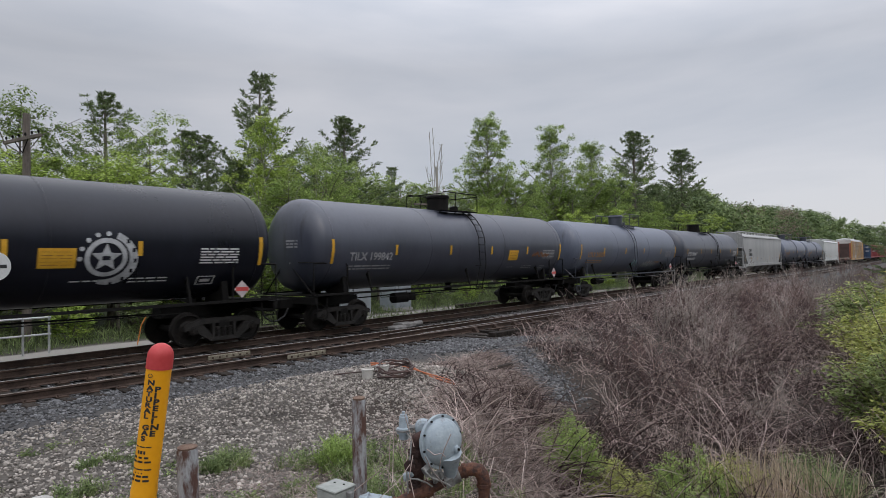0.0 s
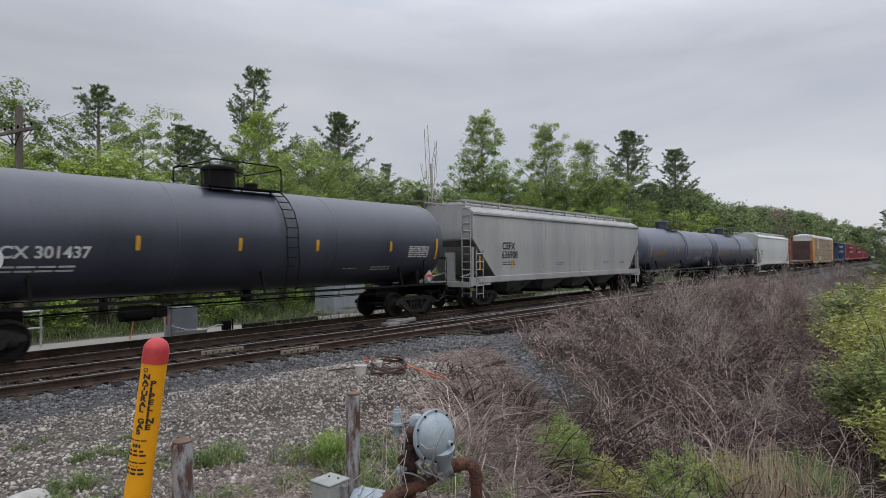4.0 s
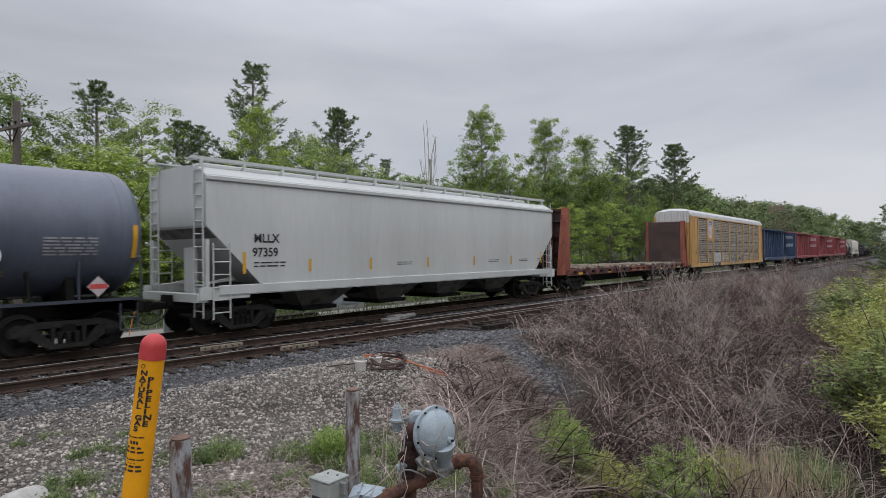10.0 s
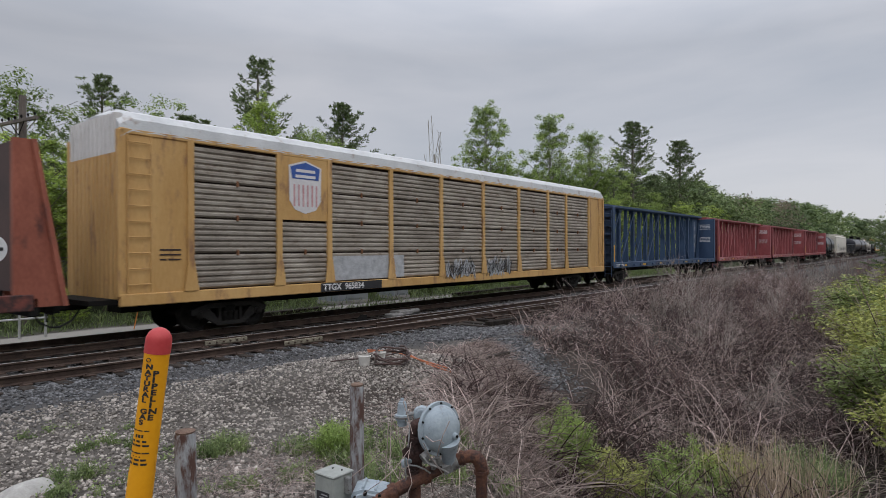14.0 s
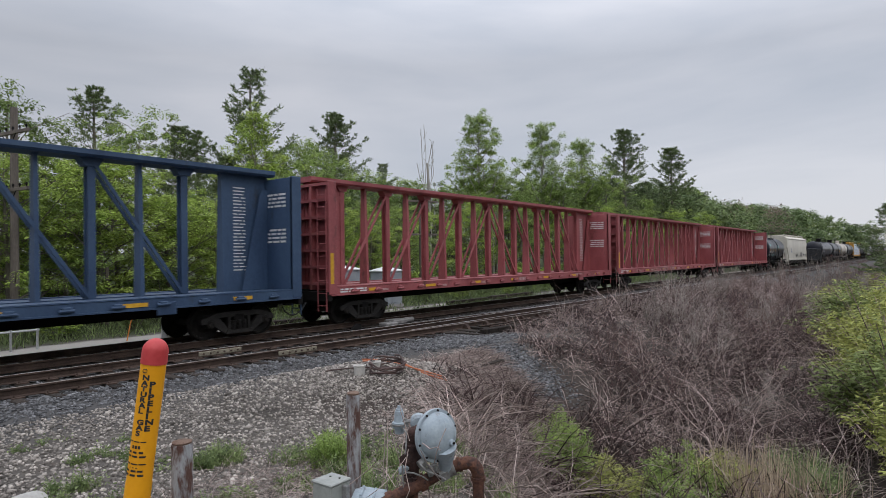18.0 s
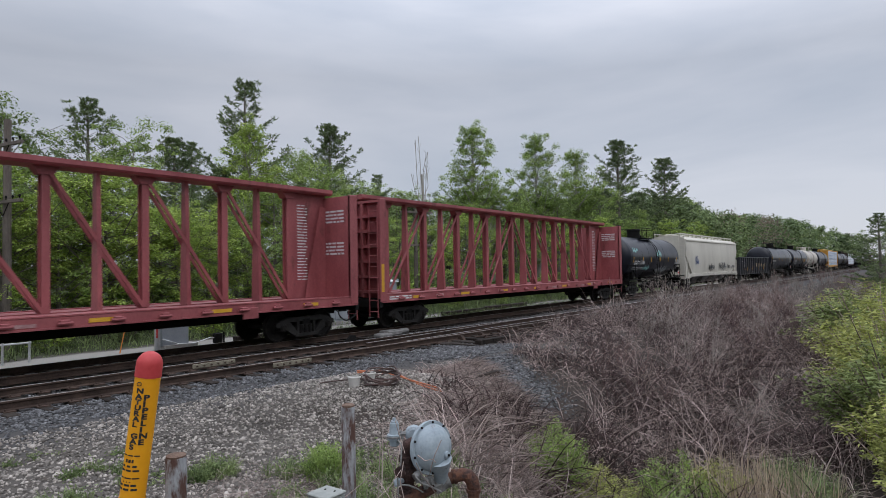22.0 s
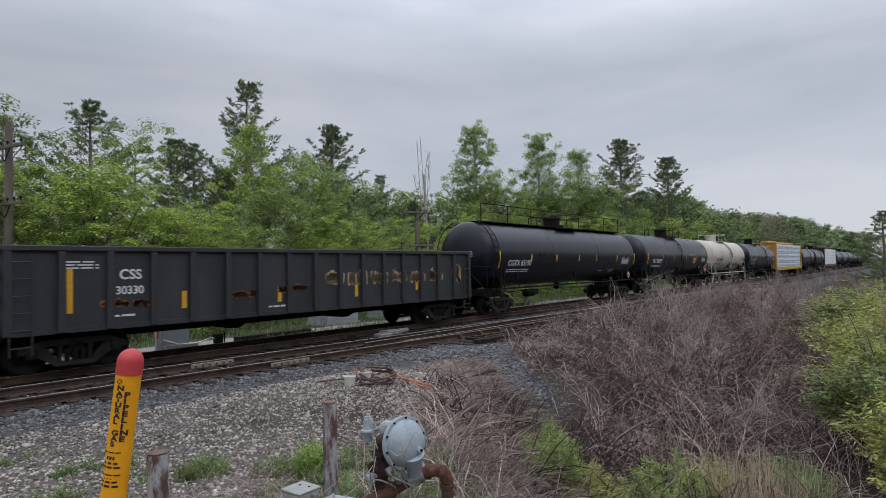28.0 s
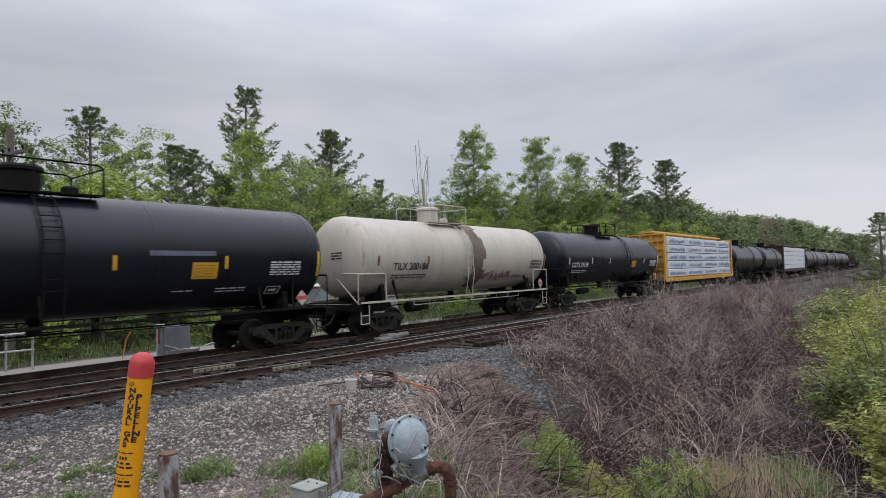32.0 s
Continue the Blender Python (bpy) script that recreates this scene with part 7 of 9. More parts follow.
def bare_shrub_mesh(seed):
    """A leafless shrub: upright shoots that fork twice."""
    r = np.random.default_rng(seed)
    s = Solid()
    for j in range(8):
        a = r.uniform(0, 6.28)
        tip = np.array([math.cos(a) * r.uniform(0.15, 0.8), math.sin(a) * r.uniform(0.15, 0.8), r.uniform(0.9, 2.0)])
        base = np.array([math.cos(a) * 0.1, math.sin(a) * 0.1, -0.05])
        mid = base * 0.45 + tip * 0.55 + r.normal(size=3) * 0.09
        s.pipe([base, mid, tip], (0.009, 0.006, 0.003), 3)
        for i in range(6):
            f = r.uniform(0.2, 0.95)
            c = mid + (tip - mid) * (f - 0.55) / 0.45 if f > 0.55 else base + (mid - base) * f / 0.55
            q = c + np.array([r.normal() * 0.24, r.normal() * 0.24, r.uniform(0.15, 0.55)])
            s.pipe([c, (c + q) / 2 + r.normal(size=3) * 0.03, q], (0.005, 0.004, 0.002), 3)
            for g in range(1):
                e = c + (q - c) * r.uniform(0.3, 0.9)
                s.rod(e, e + np.array([r.normal() * 0.12, r.normal() * 0.12, r.uniform(0.08, 0.25)]), 0.0035, 3, 0.0015)
    return s.mesh("bare_shrub", 0)


OSIER = surf("brown_osier_shoots", (0.1, 0.068, 0.062), (0.24, 0.165, 0.15), 2, 0.8, 0, 0, 20, per=0.4, spec=0.1)
GREY_TWIG = surf("grey_weathered_twigs", (0.24, 0.205, 0.18), (0.46, 0.41, 0.37), 2, 0.85, 0, 0, 20, per=0.3, spec=0.06)
BARE = [bare_shrub_mesh(k) for k in range(5)]
BARE_RED = [m.copy() for m in BARE]
for m in BARE:
    m.materials.append(GREY_TWIG)
for m in BARE_RED:
    m.materials.append(OSIER)
sr = random.Random(17)
k = 0
while k < 170:
    if k < 95:
        x = 14.0 + 26 * sr.random() ** 1.15
        y = sr.uniform(2.2, siding_y(x) - 2.3)
        h = sr.uniform(0.45, 0.95) * (0.75 if x < 17 else 1.0)
    else:
        x = sr.uniform(30, 95)
        y = sr.uniform(3.0, 10.7)
        h = sr.uniform(0.55, 1.1)
    if x < 22 and y > 6.5 + 0.5 * max(0, x - 18):
        continue
    red = noise.noise((x * 0.25, y * 0.25, 31)) > 0.0
    m = pose(x, y, ground_z(x, y) - 0.03, 0, 0, sr.uniform(0, 360)) @ Matrix.Diagonal((h * 1.1, h * 1.1, h, 1))
    tagged(part("bare_shrub", (BARE_RED if red else BARE)[k % 5], None, None, "", m), "leafless brown osier shrub on the ditch side" if red else "leafless grey shrub on the ditch side", "shrub", "bare shrubs in the ditch")
    k += 1

# reeds and a green tuft at the foot of the bank
P = np.array([(x, y, ground_z(x, y)) for x, y in zip(rng.normal(10.2, 0.5, 520), rng.normal(2.0, 0.4, 520))])
stem_field("dry_reeds", P, rng.uniform(0.5, 1.15, 520), rng.uniform(0.004, 0.008, 520), rng.uniform(0, 6.28, 520), rng.normal(0, 0.3, 520), surf("dry_reed", (0.36, 0.27, 0.19), (0.56, 0.45, 0.33), 2, 0.8, 0, 0, 20, per=0.3, rows=True), "pale dry reeds at the ditch bottom", "reeds")


# low weeds in the gravel: leaf blades in clumps, each a thing
def weed_clump(x, y, r, h, n, material, label, seed, name="weed_clump"):
    g = np.random.default_rng(seed)
    V, F = [], []
    hubs = [(r * 0.8 * math.sqrt(g.random()), g.uniform(0, 6.28), g.uniform(0.35, 1.0)) for k in range(max(5, n // 22))]
    for i in range(n):
        d, a, tall = hubs[i % len(hubs)]
        px, py = d * math.cos(a) + g.normal() * 0.02, d * math.sin(a) + g.normal() * 0.02
        b, L = g.uniform(0, 6.28), h * tall * g.uniform(0.4, 1.2)
        w = g.uniform(0.002, 0.0055)
        reach = L * g.uniform(0.2, 0.9)
        ox, oy = math.cos(b) * reach, math.sin(b) * reach
        sx, sy = -math.sin(b) * w, math.cos(b) * w
        k = len(V)
        V += [(px - sx * 0.5, py - sy * 0.5, 0), (px + sx * 0.5, py + sy * 0.5, 0), (px + sx + ox * 0.4, py + sy + oy * 0.4, L * 0.62), (px - sx + ox * 0.4, py - sy + oy * 0.4, L * 0.62), (px + ox + sx * 0.2, py + oy + sy * 0.2, L * 0.85), (px + ox - sx * 0.2, py + oy - sy * 0.2, L * 0.85)]
        F += [(k, k + 1, k + 2), (k, k + 2, k + 3), (k + 3, k + 2, k + 4), (k + 3, k + 4, k + 5)]
    cen = [(d * math.cos(a), d * math.sin(a), h * tall * u) for d, a, tall in hubs for u in (0.2, 0.5, 0.85)]
    LV, LF = leaf_cloud(g, cen, [min(0.09, 0.5 * r)] * len(cen), max(5, n // len(hubs) // 2), 0.017)
    LV[:, 2] = np.abs(LV[:, 2])
    P, Q = np.concatenate([np.array(V), LV]), np.concatenate([np.array(F), LF + len(V)])
    ob = new(name, raw_mesh(name, P, Q, material))
    ob.matrix_basis = pose(x, y, ground_z(x, y) - 0.01)
    return tagged(ob, label, "weeds", kind="stuff")


for i, (x, y, r, h, n) in enumerate(((3.85, 6.45, 0.3, 0.24, 900), (4.4, 5.85, 0.28, 0.2, 300), (4.55, 5.3, 0.2, 0.42, 900), (3.05, 7.75, 0.3, 0.15, 260), (3.4, 7.5, 0.22, 0.18, 200), (2.45, 6.75, 0.3, 0.2, 320), (3.75, 8.3, 0.25, 0.08, 120), (5.0, 5.2, 0.3, 0.26, 260), (4.0, 4.6, 0.35, 0.16, 220), (1.75, 7.5, 0.25, 0.14, 160), (5.6, 4.4, 0.4, 0.3, 320), (4.2, 4.3, 0.35, 0.34, 360), (4.7, 3.9, 0.35, 0.3, 300), (5.3, 3.7, 0.4, 0.26, 260), (2.9, 9.0, 0.4, 0.06, 160), (4.9, 4.6, 0.3, 0.3, 240), (3.2, 5.2, 0.28, 0.14, 220), (3.85, 5.05, 0.3, 0.16, 240), (4.45, 4.9, 0.3, 0.26, 300), (4.7, 5.6, 0.26, 0.34, 420), (5.2, 4.9, 0.3, 0.24, 260), (2.75, 6.2, 0.25, 0.1, 140), (3.3, 6.9, 0.3, 0.12, 160), (5.6, 5.6, 0.3, 0.16, 160), (2.2, 6.2, 0.3, 0.16, 240))):
    weed_clump(x, y, r, h, n, GRASS_GREEN if i not in (2, 19) else LEAF_MID, "clump of fresh green weeds growing through gravel", 60 + i)
for i, (x, y, r, h, n) in enumerate(((10.9, 1.5, 0.75, 0.95, 1300), (11.6, 1.8, 0.6, 0.8, 900))):
    weed_clump(x, y, r, h, n, GRASS_GREEN, "tuft of tall green grass by the ditch", 90 + i, "grass_tuft")
# grass verge beyond the line
n = 6500
X, Y = rng.uniform(2, 70, n), rng.uniform(22.2, 26.5, n)
P = np.array([(a, b, ground_z(a, b)) for a, b in zip(X, Y)])
stem_field("verge_grass", P, rng.uniform(0.15, 0.5, n), rng.uniform(0.012, 0.02, n), rng.uniform(0, 6.28, n), rng.normal(0, 0.4, n), GRASS_GREEN, "green grass verge along the service road", "grass")
n = 2500
X, Y = rng.uniform(14, 70, n), rng.uniform(19.0, 20.6, n)
P = np.array([(a, b, ground_z(a, b)) for a, b in zip(X, Y)])
stem_field("verge_grass", P, rng.uniform(0.1, 0.3, n), rng.uniform(0.012, 0.02, n), rng.uniform(0, 6.28, n), rng.normal(0, 0.4, n), GRASS_GREEN, "thin green grass beside the main line", "grass")

# trees added unseen behind the camera, to darken what the tank sides reflect
rng = np.random.default_rng(55)
cen, rad = [], []
for i in range(150):
    x, y = rng.uniform(-110, 150), rng.uniform(-55, -26)
    h = rng.uniform(9, 15)
    for k in range(14):
        f = rng.uniform(0.05, 1)
        r, a = h * 0.3 * math.sin(math.pi * min(1, 0.2 + 0.75 * f)), rng.uniform(0, 6.28)
        cen.append((x + r * math.cos(a), y + r * math.sin(a), ground_z(x, y) + h * f))
        rad.append(h * 0.15)
V, F = leaf_cloud(rng, cen, rad, 16, 0.75, 0.5, 3)
tagged(new("woods_behind", raw_mesh("woods_behind", V, F, LEAF_DEEP)), "unseen trees added behind the camera to darken reflections", "woods", kind="stuff")


# ---- loose stones ----
STONE_PALE = surf("pale_gravel_stone", (0.145, 0.13, 0.115), (0.4, 0.362, 0.325), 6, 0.9, 0, 0.2, 60, per=0.62, rows=True, spec=0.1)
STONE_BLUE = surf("blue_grey_ballast", (0.045, 0.045, 0.047), (0.2, 0.2, 0.205), 6, 0.9, 0, 0.2, 60, per=0.55, rows=True, spec=0.1)
BLOCK_V = np.array([(i, j, k) for i in (-1, 1) for j in (-1, 1) for k in (-1, 1)]) * 0.72
BLOCK_F = [(0, 1, 3, 2), (4, 6, 7, 5), (0, 4, 5, 1), (2, 3, 7, 6), (0, 2, 6, 4), (1, 5, 7, 3)]


def stones(name, n, rng, spot, size, material, label):
    """Crushed stone of six broken shapes, all in one mesh."""
    pts = []
    while len(pts) < n:
        p = spot(rng)
        if p is not None:
            pts.append((p[0], p[1], ground_z(*p)))
    pts = np.array(pts)
    s = rng.uniform(size[0], size[1], n) * (1 + (rng.random(n) > 0.93) * 0.6)
    pts[:, 2] += s * 0.25
    S = s[:, None] * np.stack([rng.uniform(0.8, 1.3, n), rng.uniform(0.7, 1.0, n), rng.uniform(0.5, 0.85, n)], 1)
    cuts = []
    for k in range(6):
        V = BLOCK_V * (1 + rng.uniform(-0.42, 0.3, (8, 3)))
        c, q = math.cos(k * 1.1), math.sin(k * 1.1)
        V = np.stack([V[:, 0], c * V[:, 1] - q * V[:, 2], q * V[:, 1] + c * V[:, 2]], 1)
        cuts.append(np.stack([c * V[:, 0] - q * V[:, 2], V[:, 1], q * V[:, 0] + c * V[:, 2]], 1))
    turn, tilt, parts = rng.uniform(0, 6.28, n), rng.normal(0, 0.6, n), []
    for k, V in enumerate(cuts):
        me = scatter(name, V, BLOCK_F, pts[k::6], S[k::6], turn[k::6], material, tilt[k::6])
        parts.append(np.empty(len(me.vertices) * 3, np.float32))
        me.vertices.foreach_get("co", parts[-1])
        bpy.data.meshes.remove(me)
    P = np.concatenate(parts).reshape(-1, 3)
    F = (np.array(BLOCK_F)[None] + (np.arange(len(P) // 8) * 8)[:, None, None]).reshape(-1, 4)
    return tagged(new(name, raw_mesh(name, P, F, material)), label, "gravel", kind="stuff")


def yard(r):
    x, y = r.uniform(0.8, 10.5), 3.2 + 7.3 * r.random()
    if x > 5.0 + (y - 3.2) * 1.15 or y > siding_y(x) - 3.2:
        return None
    return (x, y)


def shoulder(r):
    x = -1 + 27 * r.random() ** 1.3
    y = siding_y(x) - 0.85 - abs(r.normal(0, 1.15))
    if y < siding_y(x) - 3.6:
        return None
    return (x, y)


def heap(r):
    a, d = r.uniform(0, 6.28), r.random() ** 0.6
    return (14.0 + 2.2 * d * math.cos(a), 10.3 + 1.2 * d * math.sin(a))


def mound(r):
    a, d = r.uniform(0, 6.28), r.random() ** 0.5
    return (8.3 + 1.7 * d * math.cos(a), 7.9 + 1.15 * d * math.sin(a))


rng = np.random.default_rng(33)
stones("yard_gravel", 4000, rng, mound, (0.007, 0.016), STONE_PALE, "fine pale gravel in a low mound under the hose")
stones("yard_gravel", 15500, rng, yard, (0.012, 0.029), STONE_PALE, "pale grey crushed stone strewn over the yard")
stones("yard_gravel", 9000, rng, yard, (0.007, 0.018), STONE_PALE, "fine grey stone chips strewn over the yard")
stones("ballast", 13000, rng, shoulder, (0.018, 0.034), STONE_BLUE, "blue-grey crushed ballast along the near track")
stones("ballast", 3500, rng, heap, (0.02, 0.036), STONE_BLUE, "small heap of grey ballast beside the ties")
stones("ballast", 5000, rng, lambda r: (2 + 45 * r.random() ** 1.5, r.uniform(12.2, 15.6)), (0.02, 0.035), STONE_BLUE, "dark ballast between the two tracks")


def strip(r):
    u = r.random()
    return (13.2 - 1.9 * u + r.normal(0, 0.4), 9.0 - 2.9 * u + r.normal(0, 0.3))


stones("bank_stones", 2600, rng, strip, (0.014, 0.034), STONE_BLUE, "broken stones spilling down the bank")


# ---- foreground: gas pipeline set ----
MARKER_YELLOW = surf("yellow_plastic", (0.74, 0.31, 0.006), (0.82, 0.37, 0.009), 3, 0.42, 0, 0.03, 30, dirt=(0.6, 0.33, 0.03), dirt_at=0.7)
MARKER_RED = surf("red_plastic", (0.43, 0.035, 0.04), (0.54, 0.065, 0.065), 3, 0.5, 0, 0.03, 30)
METER_GREY = surf("grey_enamel", (0.25, 0.3, 0.335), (0.36, 0.415, 0.45), 7, 0.55, 0, 0.12, 50, dirt=(0.17, 0.16, 0.15), dirt_at=0.58)
BOX_GREY = surf("grey_box_paint", (0.24, 0.255, 0.235), (0.33, 0.345, 0.32), 7, 0.55, 0, 0.06, 30, dirt=(0.16, 0.15, 0.13), dirt_at=0.68)
PIPE_RUST = surf("rusty_pipe", (0.055, 0.026, 0.02), (0.17, 0.075, 0.045), 9, 0.8, 0.1, 0.4, 60, dirt=(0.04, 0.024, 0.022), dirt_at=0.5)
VALVE_RUST = surf("dark_rusty_casting", (0.028, 0.017, 0.016), (0.085, 0.046, 0.038), 10, 0.8, 0.1, 0.5, 60, dirt=(0.11, 0.06, 0.04), dirt_at=0.62)
POST_PAINT = surf("flaking_grey_paint", (0.2, 0.205, 0.21), (0.34, 0.345, 0.35), 6, 0.75, 0, 0.4, 60, dirt=(0.075, 0.036, 0.026), dirt_at=0.42, stretch=(1, 1, 0.3))
POST_TOP = surf("rusty_cap", (0.09, 0.05, 0.035), (0.22, 0.15, 0.11), 10, 0.85, 0, 0.3, 60)


def leaning(base, top):
    """A pose at base whose z axis points to top and whose -y side faces the camera."""
    z = (Vector(top) - Vector(base)).normalized()
    back = Vector((0.61, 0.79, 0))
    x = back.cross(z).normalized()
    y = z.cross(x)
    m = Matrix((x, y, z)).transposed().to_4x4()
    m.translation = base
    return m


def pipeline_marker():
    base, top = Vector((1.922, 4.435, -0.12)), Vector((2.062, 4.235, 1.67))
    H, R = (top - base).length, 0.083
    ob = thing("pipeline_marker", leaning(base, top), "leaning yellow plastic pipeline marker post with a red dome", "marker post")
    zr = H - 0.16
    part("post", Solid().turned([(0, R * 1.04), (H - 1.02, R * 1.04), (H - 1.0, R), (zr, R)], "z", n=32), MARKER_YELLOW, ob)
    dome = [(zr - 0.02, R + 0.004), (zr + 0.065, R + 0.003)] + [(zr + 0.065 + 0.09 * math.sin(a * math.pi / 16), (R + 0.003) * math.cos(a * math.pi / 16)) for a in range(1, 8)] + [(zr + 0.156, 0.004)]
    part("dome", Solid().turned(dome, "z", n=32), MARKER_RED, ob, "faded red plastic dome")

    def face(deg, z0):
        def put(u, v):
            a = radians(deg) + 1.35 * u / R
            return ((R + 0.0025) * math.sin(a), -(R + 0.0025) * math.cos(a), z0 + v)
        return put

    def column(words, deg, z0, size, step):
        for k, c in enumerate(words):
            if c != " ":
                part("letter", text_mesh(c, size, BLACK_PAINT, face(deg, z0 - k * step), 0.05), None, ob)
    column("NATURAL GAS", -33, zr - 0.123, 0.047, 0.0385)
    column("PIPELINE", 4, zr - 0.169, 0.052, 0.0436)
    part("emblem_ring", Solid().turned([(-0.018, 0.011), (-0.018, 0.015), (-0.014, 0.015), (-0.014, 0.011)], "y", (0, 0, 0), 16, False), BLACK_PAINT, ob, "", Matrix.Translation((-0.033, -R + 0.0125, zr - 0.06)))
    rg = random.Random(4)
    for z, w, h in ((0.555, 0.1, 0.008), (0.6, 0.05, 0.022), (0.632, 0.09, 0.014), (0.66, 0.11, 0.013), (0.71, 0.12, 0.009), (0.735, 0.05, 0.008), (0.76, 0.1, 0.014), (0.79, 0.12, 0.015)):
        for k in range(3):
            u = -w / 2 + k * w / 3
            part("print_line", patch(face(-20, zr - z), u, u + w / 3 - rg.uniform(0.004, 0.012), 0, h, 3, 1), BLACK_PAINT, ob)
    return ob


def bollard(x, y, top, r, label):
    z = ground_z(x, y)
    ob = thing("bollard", pose(x, y, z - 0.2, 0.8, -0.6, 0), label, "bollard", "steel bollards round the gas set")
    H = top - z + 0.2
    part("pipe", Solid().turned([(0, r), (H - 0.012, r), (H, r - 0.006)], "z", n=24), POST_PAINT, ob)
    part("cap", Solid().turned([(H - 0.008, r - 0.01), (H + 0.012, r - 0.004), (H + 0.02, r * 0.6), (H + 0.018, 0.01)], "z", n=24), POST_TOP, ob, "crumbling rusty cap")


def gas_set():
    """Regulator and pipes; local x to the right, y away from the eye, z up; origin on the lower pipe."""
    ob = thing("gas_regulator_set", pose(2.61, 2.2, 1.096, 0, 0, -51.3), "grey gas regulator on rusty pipes with a control box", "gas regulator")
    q = 0.00315

    def at(px, py, d=0.0):
        return ((px - 760) * q, d, (800 - py) * q)
    s = Solid().pipe([at(640, 893, -0.12), at(700, 865, -0.05), at(745, 848, 0), at(782, 832, 0.03)], 0.036, 14)
    part("inlet_pipe", s, PIPE_RUST, ob, "rusty steel pipe")
    for px, py, d in ((688, 870, -0.07), (742, 849, 0.0)):
        c, a = Vector(at(px, py, d)), Vector((0.9, 0.2, 0.36)).normalized()
        part("pipe_collar", Solid().rod(c - a * 0.02, c + a * 0.02, 0.048, 14), PIPE_RUST, ob)
    # valve body on the lower pipe, with its flanges, and the elbow that turns to the case
    s = Solid().turned([(-0.15, 0.045), (-0.148, 0.052), (-0.125, 0.052), (-0.122, 0.036), (-0.09, 0.036), (-0.07, 0.05), (-0.045, 0.054), (-0.02, 0.05), (0.0, 0.038), (0.03, 0.036), (0.032, 0.05), (0.055, 0.05), (0.058, 0.038), (0.085, 0.034)], "z", at(725, 800, 0.02), 20)
    vb = part("valve_body", s, VALVE_RUST, ob, "dark rusty cast valve body")
    for k in range(8):
        a = k * math.pi / 4
        for z in (0.043, -0.136):
            c = Vector(at(725, 800, 0.02)) + Vector((0.044 * math.cos(a), 0.044 * math.sin(a), z))
            part("flange_bolt", Solid().rod(c - Vector((0, 0, 0.018)), c + Vector((0, 0, 0.018)), 0.006, 6), VALVE_RUST, vb)
    part("valve_elbow", Solid().pipe([at(726, 782, 0.02), at(726, 770, 0.01), at(728, 761, 0.0), at(735, 757, -0.01), at(750, 757, -0.02)], (0.032, 0.036, 0.038, 0.036, 0.03), 14), VALVE_RUST, ob)
    part("side_port", Solid().rod(at(716, 800, -0.03), at(714, 800, -0.075), 0.024, 8).rod(at(714, 800, -0.07), at(713, 800, -0.085), 0.032, 6), VALVE_RUST, ob)
    # diaphragm casing: two dished halves, a bolted rim and a tapering neck
    m = Matrix.Translation(at(768, 764, -0.02)) @ Matrix.Rotation(radians(42), 4, "Z") @ Matrix.Rotation(radians(-6), 4, "X")
    dish = [(-0.085, 0.004), (-0.084, 0.03), (-0.079, 0.058), (-0.068, 0.084), (-0.05, 0.106), (-0.028, 0.121), (-0.01, 0.128)]
    case = part("diaphragm_case", Solid().turned(dish + [(0.01, 0.128)] + [(0.9 * -a, b) for a, b in reversed(dish)], "y", n=44), METER_GREY, ob, "round grey enamelled diaphragm case", m, 50)
    part("rim", Solid().turned([(-0.011, 0.122), (-0.011, 0.145), (-0.002, 0.147), (0.002, 0.147), (0.011, 0.145), (0.011, 0.122)], "y", n=44, cap=False), METER_GREY, case)
    for k in range(10):
        a = k * math.pi / 5 + 0.2
        part("bolt", BOLT, STEEL_DARK, case, "", pose(0.136 * math.cos(a), 0, 0.136 * math.sin(a)))
    part("vent_boss", Solid().turned([(-0.1, 0.012), (-0.098, 0.017), (-0.08, 0.02), (-0.06, 0.022)], "y", (0.035, 0, -0.04), 12), METER_GREY, case)
    part("boss_plug", Solid().turned([(-0.108, 0.007), (-0.098, 0.008)], "y", (0.035, 0, -0.04), 6), STEEL_DARK, case)
    part("case_neck", Solid().pipe([at(782, 782, -0.04), at(783, 798, -0.02), at(784, 812, 0.0), at(784, 828, 0.02)], (0.07, 0.056, 0.042, 0.036), 16), METER_GREY, ob)
    part("rear_case", Solid().turned([(-0.034, 0.004), (-0.032, 0.03), (-0.022, 0.044), (-0.004, 0.05), (0.004, 0.05), (0.022, 0.044), (0.034, 0.01)], "y", at(736, 746, 0.06), 20), METER_GREY, ob)
    part("rear_stem", Solid().rod(at(736, 746, 0.05), at(756, 752, 0.02), 0.016, 10), METER_GREY, ob)
    part("union", Solid().rod(at(772, 838, 0.02), at(786, 832, 0.03), 0.05, 6).rod(at(786, 832, 0.03), at(800, 827, 0.035), 0.042, 14), UNION_GREY, ob, "dusty grey pipe union")
    # outlet pipe bending down
    c = [at(795, 828, 0.04), at(812, 822, 0.045), at(824, 820, 0.048), at(834, 823, 0.05), at(840, 831, 0.05), at(843, 842, 0.05), at(843, 860, 0.05), at(843, 900, 0.05), at(843, 1150, 0.05)]
    part("outlet_pipe", Solid().pipe(c, (0.034, 0.035, 0.037, 0.039, 0.039, 0.037, 0.033, 0.033, 0.033), 16), PIPE_RUST, ob, "rusty elbow going into the ground")
    for lo, hi in (((843, 846, 0.05), (843, 852, 0.05)), ((806, 823.5, 0.043), (812, 822, 0.045))):
        part("pipe_collar", Solid().rod(at(*lo), at(*hi), 0.042, 16), PIPE_RUST, ob)
    part("support_pipe", Solid().rod(at(724, 846, 0.02), at(724, 1180, 0.02), 0.034, 12), PIPE_RUST, ob)
